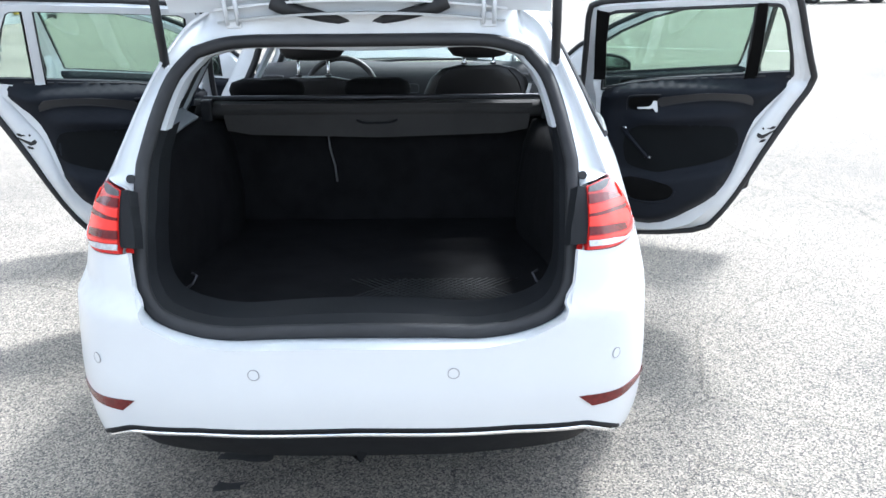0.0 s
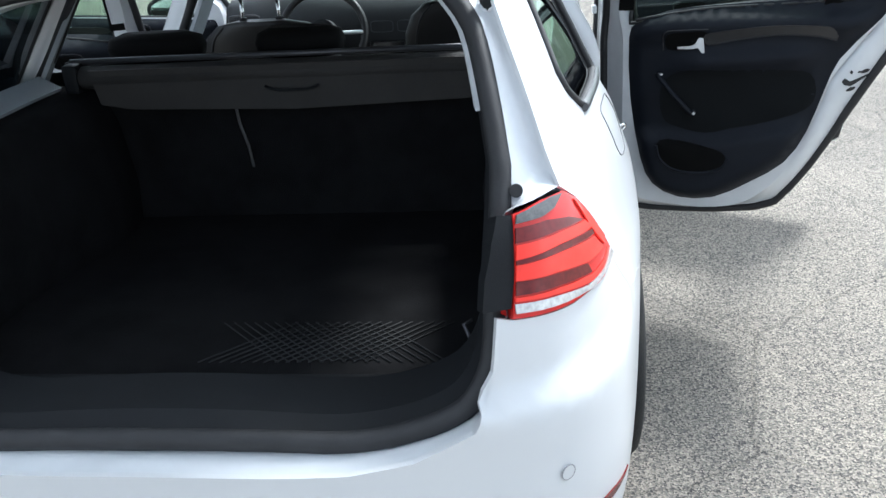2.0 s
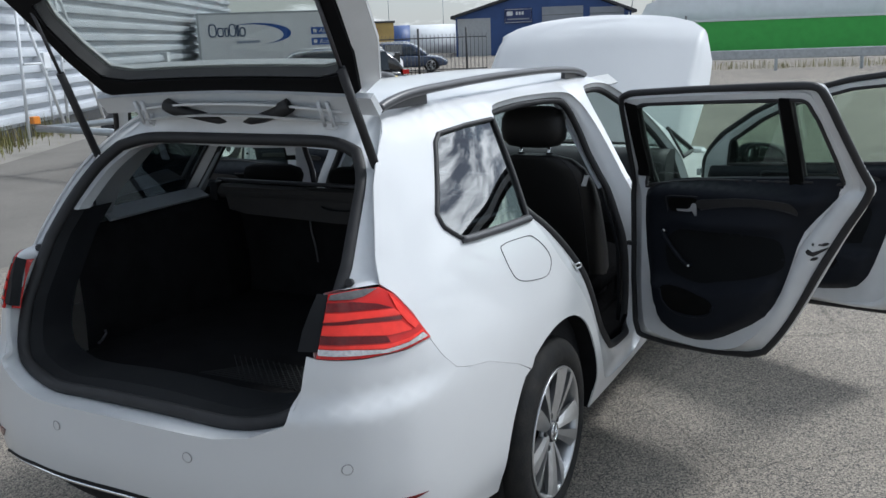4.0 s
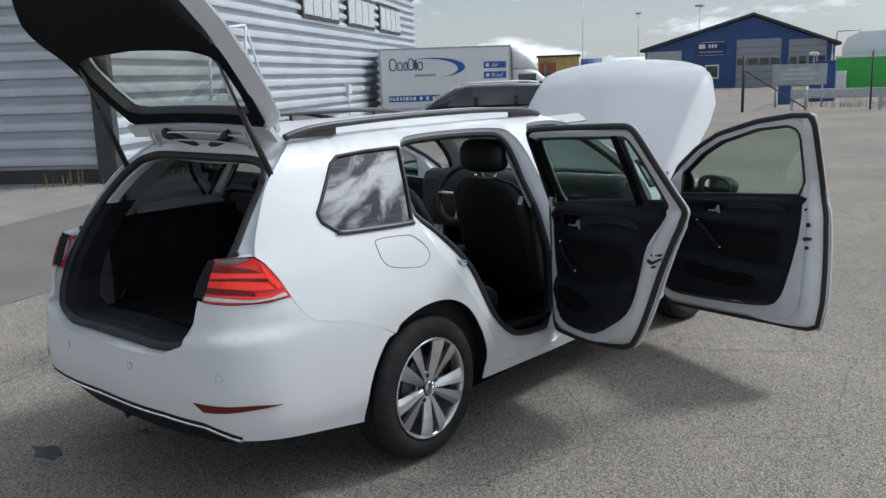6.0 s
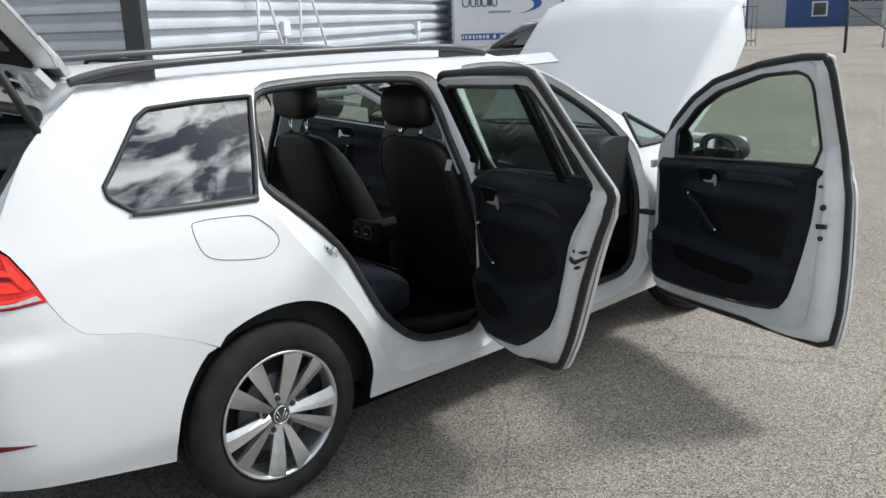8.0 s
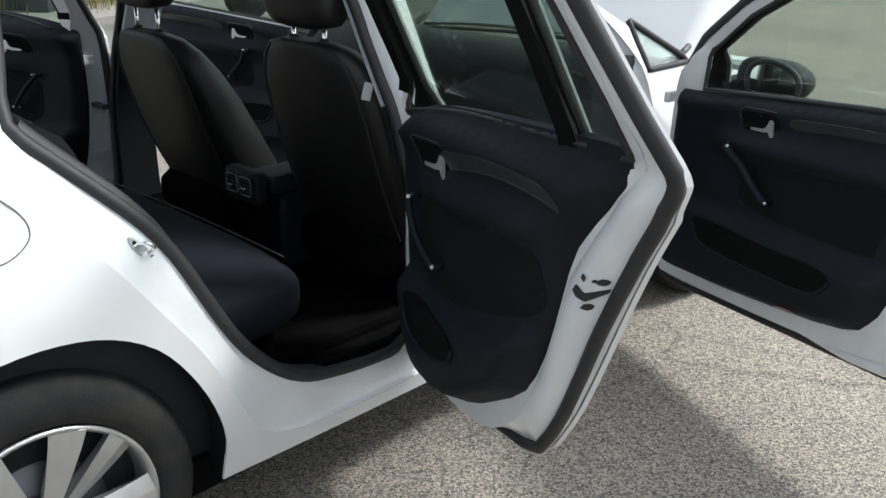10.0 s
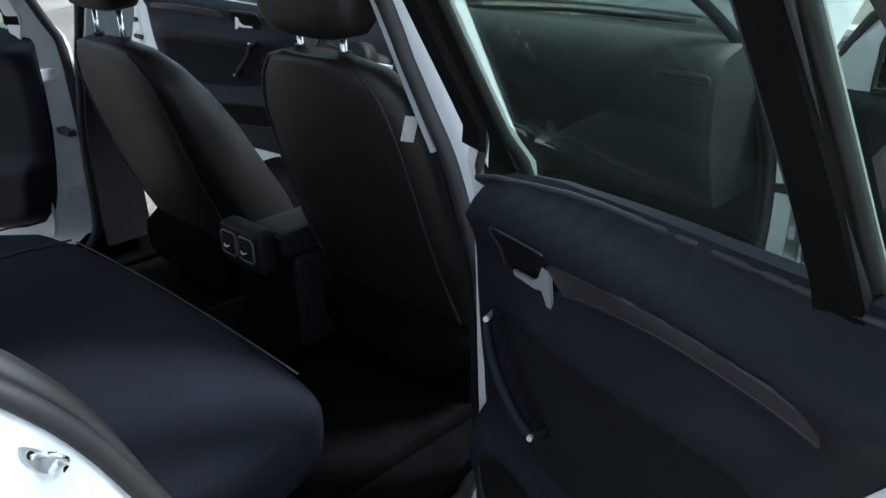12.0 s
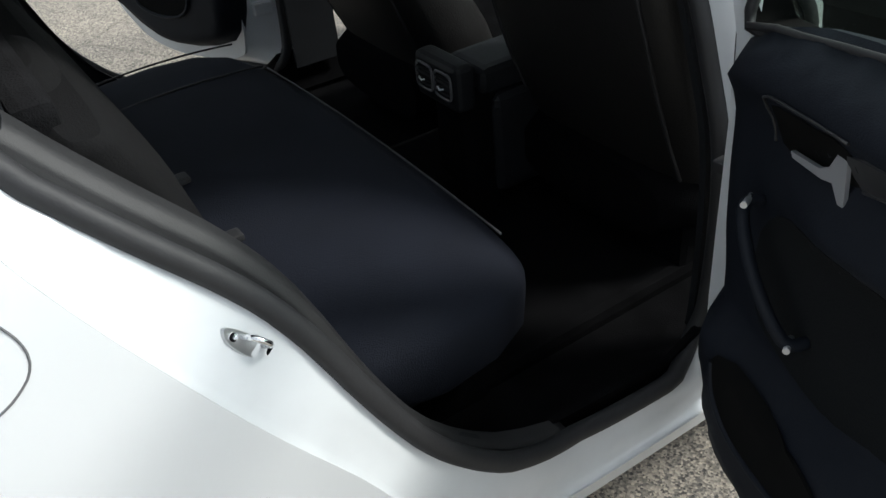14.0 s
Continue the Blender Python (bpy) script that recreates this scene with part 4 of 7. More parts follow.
# ---- wheels ----
def wheel(cx, cy, sd, turn=0.0):
    """A tyre on a ten-spoke alloy rim; cx is the outer face."""
    m = Matrix.Translation((cx * sd, cy, .316)) @ Matrix.Rotation(radians(turn), 4, "Z")
    tyre = lathe([(-.19, .225), (-.195, .26), (-.185, .295), (-.165, .310), (-.15, .314), (-.148, .309), (-.14, .309), (-.138, .316), (-.11, .316), (-.108, .310), (-.10, .310), (-.098, .316), (-.07, .316), (-.068, .310), (-.06, .310), (-.058, .3155), (-.035, .314), (-.020, .309), (-.004, .294), (.004, .268), (.003, .245), (-.004, .228), (-.012, .221)], (0, 0, 0), 64)
    rim = lathe([(-.19, .215), (-.012, .218), (-.004, .2215), (.0005, .2205), (.001, .214), (-.006, .208), (-.03, .203), (-.15, .195)], (0, 0, 0), 64)
    for bmx in (tyre, rim):
        for v in bmx.verts:
            v.co = m @ Vector((v.co.x * sd, v.co.y, v.co.z))
        bmesh.ops.recalc_face_normals(bmx, faces=bmx.faces)
    w = part("wheel", tyre, TYRE, car, "black tyre on a silver ten-spoke alloy wheel")
    r = part("rim", rim, ALLOY, w, "silver alloy rim")
    disc = lathe([(-.05, .03), (-.05, .135), (-.062, .138), (-.062, .03)], (0, 0, 0), 40)
    for v in disc.verts:
        v.co = m @ Vector((v.co.x * sd, v.co.y, v.co.z))
    part("brake_disc", disc, STEEL, w)
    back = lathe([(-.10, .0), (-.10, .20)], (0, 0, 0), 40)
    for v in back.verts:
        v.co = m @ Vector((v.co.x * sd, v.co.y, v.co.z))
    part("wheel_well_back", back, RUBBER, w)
    # five pairs of spokes
    for k in range(5):
        for s2 in (-1, 1):
            a0 = radians(58 + 72 * k)
            bm = bmesh.new()
            rows = []
            for r0, wid, x, ang, thick in ((.035, .011, -.020, .30, .03), (.075, .016, -.014, .275, .03), (.13, .023, -.007, .268, .026), (.18, .029, -.003, .268, .022), (.212, .033, -.003, .27, .02)):
                a = a0 + s2 * ang
                rad, tan = Vector((0, math.cos(a), math.sin(a))), Vector((0, -math.sin(a), math.cos(a)))
                c = rad * r0
                lean = -.006 * s2
                rows.append([c + tan * -wid + Vector((x + lean * -1, 0, 0)), c + tan * (-wid * .2) + Vector((x + .003, 0, 0)), c + tan * wid + Vector((x + lean, 0, 0)), c + tan * wid * .7 + Vector((x - thick, 0, 0)), c - tan * wid * .7 + Vector((x - thick, 0, 0))])
            loft(rows, True, bm)
            for v in bm.verts:
                v.co = m @ Vector((v.co.x * sd, v.co.y, v.co.z))
            bmesh.ops.recalc_face_normals(bm, faces=bm.faces)
            for f in bm.faces:
                f.smooth = False
            part("spoke", bm, ALLOY, w)
        a = radians(58 + 36 + 72 * k)
        p = Vector((0, math.cos(a) * .056, math.sin(a) * .056))
        part("wheel_bolt", cyl(m @ Vector((-.03 * sd, p.y, p.z)), m @ Vector((-.016 * sd, p.y, p.z)), .0095, 6), RUBBER, w)
        part("bolt_seat", cyl(m @ Vector((-.04 * sd, p.y, p.z)), m @ Vector((-.024 * sd, p.y, p.z)), .0165, 16), ALLOY, w)
    cap = lathe([(-.03, .036), (-.014, .035), (-.010, .033), (-.009, .030), (-.011, .028), (-.011, .0)], (0, 0, 0), 32)
    for v in cap.verts:
        v.co = m @ Vector((v.co.x * sd, v.co.y, v.co.z))
    bmesh.ops.recalc_face_normals(cap, faces=cap.faces)
    part("hub_cap", cap, mat("dark_hub_cap", (.06, .062, .066), .35, .3), w, "dark hub cap with a plain silver emblem")
    ring = [m @ Vector((-.0095 * sd, .0295 * math.cos(a), .0295 * math.sin(a))) for a in np.linspace(0, 2 * math.pi, 28, endpoint=False)]
    part("hub_ring", tube(ring, .0022, True, 6), CHROME, w)
    bars = bmesh.new()
    for p0, p1 in (((-.016, .018), (0, -.02)), ((.016, .018), (0, -.02)), ((-.022, .004), (-.008, -.02)), ((.022, .004), (.008, -.02))):
        tube([m @ Vector((-.010 * sd, *p0)), m @ Vector((-.010 * sd, *p1))], .0022, False, 5, bm=bars)
    part("hub_emblem", bars, CHROME, w)
    return w


for sd in (1, -1):
    wheel(.858, 1.06, sd)
    wheel(.865, 3.69, sd, -3)


# ---- doors ----
def edge_gap(q, poly):
    """The distance from a point to an outline."""
    p = np.asarray(poly, float)
    a, b = p, np.roll(p, -1, 0)
    ab = b - a
    t = np.clip(((q - a) * ab).sum(1) / np.maximum((ab * ab).sum(1), 1e-12), 0, 1)
    return float(np.min(np.linalg.norm(a + ab * t[:, None] - q, axis=1)))


def rear_relief(u, z):
    """How far the rear door's lining stands into the cabin: shoulder roll, armrest, lower bin."""
    shoulder = .034 * math.exp(-((z - (.99 + .045 * (u - .1))) / .040) ** 2)
    arm = .040 * math.exp(-((z - (.885 + .10 * (u - .3))) / .032) ** 2) * smoothstep(.16, .34, u) * (1 - smoothstep(.58, .70, u))
    line = .635 + .25 * max(u - .34, 0) + .10 * max(.30 - u, 0)
    low = .040 * smoothstep(line + .012, line - .020, z)
    return .026 + shoulder + arm + low


def front_relief(u, z):
    """The same for the front door."""
    shoulder = .034 * math.exp(-((z - (.905 + .07 * (u - .1))) / .040) ** 2)
    arm = .045 * math.exp(-((z - (.80 + .06 * (u - .3))) / .034) ** 2) * smoothstep(.25, .45, u) * (1 - smoothstep(.90, 1.0, u))
    low = .042 * smoothstep(.60, .565, z)
    return .026 + shoulder + arm + low


# how far the painted shut face lies from the door's plane, from the skin to the inner panel
FACE = [(0, .046), (.10, .034), (.22, .012), (.38, -.018), (.56, -.038), (.82, -.042), (1.0, -.030)]


def face_off(u, z, skin, inner):
    """The offset of the rear shut face at a point of the door."""
    def edge_at(loop):
        q = sorted((p[1], p[0]) for p in loop if .45 < p[1] < 1.08 and p[0] > .4)
        return np.interp(z, [a for a, b in q], [b for a, b in q])
    a, b = edge_at(skin), edge_at(inner)
    k = min(max((u - a) / (b - a), 0), 1)
    return np.interp(k, [f[0] for f in FACE], [f[1] for f in FACE]), k




def door(name, hinge, way, sd, skin, inner, panes, trim, bars, relief, lean, sweep, label):
    """An open door: outlines are (distance from the hinge, height)."""
    d = Vector((way[0] * sd, way[1], 0)).normalized()
    nrm = Vector((-way[1] * sd, way[0], 0)).normalized()
    h = Vector((hinge[0] * sd, hinge[1], 0))

    def swept(u):
        """How far the outer skin curves inwards towards the shut edge."""
        return sweep * smoothstep(.40, .93, u)

    def pt(u, z, off=0.0):
        off = off + (.032 - off) * .6 * smoothstep(1.0, 1.07, z)
        bulge = .022 * math.sin(math.pi * min(max((z - .2) / .85, 0), 1)) * min(max((off + .01) / .05, 0), 1)
        return h + d * u + nrm * (off + bulge - max(0, z - 1.0) * (lean[0] + (lean[1] - lean[0]) * min(max(u / .85, 0), 1))) + Vector((0, 0, z))

    sk, inn = curve_pts(skin, 3, True), curve_pts(inner, 3, True)
    def waist(p):
        """The pane's opening in the outer skin, cut lower along the waist."""
        low = min(z for u, z in p) + .078
        return [(u - .004 if u < .25 else u, z - .030 if z < low else z) for u, z in p]

    shell = sheet(sk, lambda u, z: pt(u, z, .05 - swept(u)), [waist(p) for p in panes], step=.09, thick=.012, edge=.035)
    shell_ob = part(name, shell, PAINT, car, label)
    part("inner_panel", sheet(inn, lambda u, z: pt(u, z, -.028), panes, step=.09, thick=.01, edge=.035), JAMB, shell_ob)
    bm = bmesh.new()
    ra, rb = evenly(skin, 200), evenly(inner, 200)
    u_max = max(p[0] for p in skin)
    rows = []
    for (k, off), plain in zip(FACE, (.046, .036, .028, .018, .006, -.014, -.026)):
        row = []
        for a, b in zip(ra, rb):
            q = a + (b - a) * k
            w = min(max((a[0] / u_max - .55) / .2, 0), 1) if q[1] < 1.06 else 0
            row.append(pt(*q, plain + (off - plain) * w - swept(q[0]) * (1 - smoothstep(.0, .6, k))))
        rows.append(row)
    for a, b in zip(rows, rows[1:]):
        strip(bm, a, b)
    bmesh.ops.remove_doubles(bm, verts=bm.verts, dist=1e-5)
    part("shut_face", bm, JAMB, shell_ob, "white painted edge of the door")
    part("edge_seal", tube([pt(*(a + (b - a) * .10), .030 - swept(a[0])) for a, b in zip(ra, rb)], .0135, True, 8), RUBBER, shell_ob, "black rubber seal along the door edge")
    for p in panes:
        part("door_glass", sheet(p, lambda u, z: pt(u, z, .026 - swept(u) * .8), step=.12, thick=.004 * sd), DGLASS, shell_ob, "faintly green door glass").visible_shadow = False
        bm = bmesh.new()
        a = evenly(p, 90)
        o = evenly(waist(p), 90)
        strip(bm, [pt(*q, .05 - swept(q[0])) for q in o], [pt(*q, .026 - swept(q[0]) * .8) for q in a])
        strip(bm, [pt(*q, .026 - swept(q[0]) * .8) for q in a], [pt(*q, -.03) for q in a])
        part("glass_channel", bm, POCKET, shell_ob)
        part("outer_rubber", tube([pt(*q, .046 - swept(q[0])) for q in o], .009, True, 6), RUBBER, shell_ob)
        part("glass_rubber", tube([pt(*q, -.030) for q in evenly(p, 90)], .007, True, 6), RUBBER, shell_ob)
    tr = curve_pts(trim, 2, True)

    def lining_off(u, z):
        return -.028 - relief(u, z) * smoothstep(0, .042, edge_gap(np.array([u, z]), tr)) ** .7

    def on_lining(u, z, lift):
        return pt(u, min(z, 1.2), lining_off(u, z) - lift)

    part("door_trim", sheet(tr, lambda u, z: on_lining(u, z, .002), step=.022, thick=.012 * sd, edge=.018), BLUEPLASTIC, shell_ob, "black moulded door lining")
    for kind, *args in bars:
        if kind == "sheet":
            nm, lp, off, material, lab = args
            part(nm, sheet(lp, lambda u, z: pt(u, z, off), step=.05, thick=.012 * sd), material, shell_ob, lab)
        elif kind == "laid":
            nm, lp, lift, material, lab = args
            part(nm, sheet(curve_pts(lp, 3, True), lambda u, z: on_lining(u, z, lift), step=.02, thick=.004 * sd, edge=.012), material, shell_ob, lab)
        elif kind == "plate":
            nm, lp, lift, material, lab = args
            level = lining_off(lp[2][0], lp[2][1]) - lift
            part(nm, sheet(lp, lambda u, z: pt(u, z, level), step=.02, thick=.005 * sd, edge=.01), material, shell_ob, lab)
        elif kind == "bar":
            nm, pts, rad, material, lab = args
            part(nm, tube([on_lining(u, z, o) for u, z, o in curve_pts(pts, 4)], rad, False, 10), material, shell_ob, lab)
        elif kind == "tube":
            nm, pts, rad, material, lab = args
            part(nm, tube([pt(u, z, o) for u, z, o in curve_pts(pts, 4)], rad, False, 8), material, shell_ob, lab)
        elif kind == "dot":
            nm, u, z, off, rad, material = args
            part(nm, cyl(pt(u, z, off + .01), pt(u, z, off), rad, 12), material, shell_ob)
        elif kind == "edge":
            nm, pts, material = args
            def on_face(u, z):
                off, k = face_off(u, z, skin, inner)
                return pt(u, z, off - swept(u) * (1 - smoothstep(.0, .6, k)) - .005)
            part(nm, sheet(pts, on_face, step=.012, thick=.003 * sd, edge=.008), material, shell_ob)
    return shell_ob, pt


RSKIN = [(-.02, .40), (.0, .345), (.14, .34), (.35, .352), (.50, .37), (.565, .395), (.615, .46), (.665, .54), (.725, .655), (.80, .81), (.855, .92), (.915, 1.03), (.932, 1.075), (.905, 1.15), (.868, 1.27), (.838, 1.375), (.828, 1.404), (.812, 1.414), (.78, 1.416), (.70, 1.413), (.35, 1.393), (.08, 1.374), (.035, 1.362), (.020, 1.32), (.005, 1.2), (-.015, 1.06), (-.03, .985), (-.035, .94), (-.035, .6)]
RINNER = [(.075, .44), (.10, .41), (.16, .392), (.34, .385), (.46, .41), (.53, .46), (.58, .52), (.63, .62), (.668, .73), (.70, .84), (.755, .93), (.81, 1.01), (.868, 1.08), (.852, 1.16), (.82, 1.28), (.797, 1.355), (.785, 1.38), (.765, 1.390), (.70, 1.390), (.35, 1.372), (.10, 1.352), (.068, 1.338), (.054, 1.30), (.044, 1.2), (.036, 1.07), (.045, .995), (.055, .94), (.060, .6)]
RP1 = [(.078, 1.0), (.664, 1.062), (.678, 1.364), (.35, 1.346), (.135, 1.332), (.105, 1.318), (.090, 1.2)]
RP2 = [(.702, 1.066), (.842, 1.084), (.828, 1.17), (.795, 1.30), (.772, 1.357), (.755, 1.366), (.712, 1.366)]
RTRIM = [(.075, .955), (.10, 1.0), (.17, 1.032), (.27, 1.052), (.55, 1.074), (.79, 1.098), (.838, 1.092), (.832, 1.05), (.795, 1.0), (.715, .90), (.682, .80), (.645, .67), (.588, .565), (.485, .487), (.375, .425), (.26, .415), (.17, .455), (.125, .545), (.085, .75)]


RTRIM_FULL = [(max(u - .07, .02), z) if u < .2 else (u, z) for u, z in RTRIM]


def pull(u, z):
    """A recess, its shade painted as a flat black sheet, with a flat bright release lever; u, z is the lever's hinged
    end.
    """
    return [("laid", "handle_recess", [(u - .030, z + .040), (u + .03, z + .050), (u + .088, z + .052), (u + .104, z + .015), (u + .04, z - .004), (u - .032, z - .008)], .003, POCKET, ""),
            ("bar", "recess_rim", [(u - .045, z - .012, .003), (u - .038, z + .047, .003), (u + .02, z + .058, .003), (u + .096, z + .062, .003)], .0018, TRIMSTRIP, ""),
            ("plate", "door_handle", [(u, z + .002), (u + .045, z + .006), (u + .058, z + .014), (u + .070, z + .040), (u + .079, z + .042), (u + .088, z - .022), (u + .082, z - .020), (u + .066, z + .001), (u + .05, z - .003), (u + .004, z - .004)], .012, LEVER, "satin chrome door release")]


RBARS = pull(.238, .932) + [
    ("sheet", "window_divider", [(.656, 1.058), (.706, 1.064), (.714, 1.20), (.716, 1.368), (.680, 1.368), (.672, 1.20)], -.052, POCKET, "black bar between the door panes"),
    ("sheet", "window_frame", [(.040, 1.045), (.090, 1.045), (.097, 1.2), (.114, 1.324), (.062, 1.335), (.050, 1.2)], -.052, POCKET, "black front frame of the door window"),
    ("bar", "window_lip", [(.10, 1.012, .004), (.30, 1.046, .004), (.55, 1.064, .004), (.74, 1.080, .004)], .0045, RUBBER, "black rubber lip along the window"),
    ("laid", "door_insert", [(.325, .975), (.42, .994), (.54, 1.008), (.65, 1.008), (.69, 1.0), (.702, .965), (.64, .978), (.54, .980), (.43, .964), (.335, .940)], .004, TRIMSTRIP, "narrow grey decor strip"),
    ("bar", "insert_edge", [(.337, .940, .004), (.43, .962, .004), (.54, .978, .004), (.64, .976, .004), (.702, .962, .004)], .0022, RUBBER, ""),
    ("bar", "pull_bar", [(.185, .842, .002), (.190, .838, .030), (.24, .785, .042), (.292, .728, .030), (.298, .722, .002)], .0078, BLUEPLASTIC, "sloping pull handle with bright ends"),
    ("bar", "pull_end", [(.180, .846, .014), (.198, .849, .034)], .004, LEVER, "bright end of the pull handle"),
    ("bar", "pull_end", [(.286, .722, .014), (.306, .725, .034)], .004, LEVER, "bright end of the pull handle"),
    ("laid", "cloth_panel", [(.20, .70), (.19, .80), (.25, .855), (.40, .865), (.55, .87), (.64, .86), (.66, .79), (.63, .745), (.52, .70), (.42, .675), (.34, .655), (.25, .67)], .003, mat("door_cloth", (.006, .007, .008), .9, 0, .2, 9, grain=.4, grain_scale=420, bump=.3, spec=.15), "black cloth panel"),
    # the pocket's inner shade is a black sheet laid on the lining
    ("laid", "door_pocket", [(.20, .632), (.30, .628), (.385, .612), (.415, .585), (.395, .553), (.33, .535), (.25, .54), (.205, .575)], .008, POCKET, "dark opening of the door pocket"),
    ("bar", "pocket_lip", [(.192, .615, .006), (.205, .570, .008), (.25, .536, .008), (.33, .530, .008), (.40, .550, .008), (.42, .585, .006)], .0045, BLUEPLASTIC, ""),
    ("edge", "latch", [(.729, .835), (.736, .846), (.753, .836), (.799, .857), (.795, .850), (.769, .831), (.754, .821), (.736, .826)], RUBBER),
    ("edge", "latch_hole", [(.777, .863), (.783, .870), (.789, .873), (.797, .874), (.802, .872), (.798, .866), (.791, .862), (.782, .861)], RUBBER),
    ("edge", "latch_hole", [(.769, .863), (.774, .868), (.780, .867), (.775, .862)], RUBBER),
    ("edge", "latch_hole", [(.748, .864), (.752, .871), (.757, .865), (.754, .858)], RUBBER),
    ("edge", "latch_hole", [(.744, .806), (.749, .813), (.756, .817), (.764, .819), (.769, .817), (.765, .810), (.757, .806), (.750, .805)], RUBBER),
]
FSKIN = [(0, .32), (.03, .235), (.12, .235), (.5, .262), (.85, .292), (1.07, .305), (1.125, .325), (1.145, .45), (1.148, .61), (1.142, .90), (1.12, .99), (1.145, 1.12), (1.19, 1.36), (1.18, 1.402), (1.08, 1.40), (.85, 1.366), (.55, 1.288), (.36, 1.203), (.15, 1.078), (.06, 1.0), (.02, .93), (0, .6)]
FINNER = [(.06, .34), (.08, .295), (.14, .285), (.5, .305), (.85, .335), (.97, .355), (1.03, .40), (1.05, .50), (1.06, .63), (1.068, .88), (1.06, .98), (1.08, 1.11), (1.125, 1.33), (1.12, 1.372), (1.06, 1.376), (.85, 1.342), (.56, 1.262), (.38, 1.18), (.18, 1.06), (.11, .99), (.07, .92), (.06, .6)]
FPANE = [(.20, .925), (1.02, 1.0), (1.05, 1.10), (1.098, 1.30), (1.085, 1.335), (1.04, 1.345), (.85, 1.322), (.57, 1.243), (.40, 1.165), (.21, 1.045)]
FTRIM = [(.10, .90), (.16, .915), (.5, .95), (1.03, .995), (1.035, .95), (1.022, .787), (.955, .53), (.91, .44), (.84, .395), (.60, .358), (.20, .325), (.11, .36), (.09, .55), (.085, .8)]
FBARS = pull(.45, .862) + [
    ("bar", "window_lip", [(.20, .918, .004), (.50, .952, .004), (.80, .978, .004), (1.01, .992, .004)], .0045, RUBBER, "black rubber lip along the window"),
    ("bar", "pull_bar", [(.420, .806, .002), (.425, .800, .030), (.485, .735, .042), (.545, .675, .030), (.55, .668, .002)], .0115, BLUEPLASTIC, "sloping pull handle with bright ends"),
    ("bar", "pull_end", [(.412, .808, .014), (.432, .811, .034)], .004, LEVER, "bright end of the pull handle"),
    ("bar", "pull_end", [(.540, .668, .014), (.560, .671, .034)], .004, LEVER, "bright end of the pull handle"),
    ("laid", "door_insert", [(.60, .915), (.72, .930), (.85, .940), (.95, .938), (.965, .918), (.88, .914), (.74, .904), (.605, .888)], .004, TRIMSTRIP, "narrow grey decor strip"),
    ("laid", "cloth_panel", [(.46, .63), (.44, .72), (.47, .765), (.70, .785), (.90, .80), (.94, .77), (.91, .66), (.86, .62)], .003, MATS["door_cloth"], "black cloth panel"),
    # no hollow here: a black sheet paints the shade of the long pocket
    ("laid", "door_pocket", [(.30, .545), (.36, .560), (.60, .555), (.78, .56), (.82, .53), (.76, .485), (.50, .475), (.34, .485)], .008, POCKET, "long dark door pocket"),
    ("bar", "pocket_lip", [(.30, .535, .005), (.345, .482, .006), (.50, .472, .006), (.76, .482, .006), (.825, .532, .005)], .0045, BLUEPLASTIC, ""),
    ("laid", "door_marker", [(.66, .40), (.72, .405), (.72, .392), (.66, .388)], .003, REDDARK, "small red door reflector"),
    ("dot", "latch_hole", 1.090, .86, -.052, .011, RUBBER),
    ("dot", "latch_hole", 1.088, .745, -.052, .009, RUBBER),
    ("sheet", "latch", [(1.065, .795), (1.11, .80), (1.11, .785), (1.07, .777)], -.052, RUBBER, ""),
    ("dot", "latch_hole", 1.075, .935, -.056, .006, RUBBER),
]
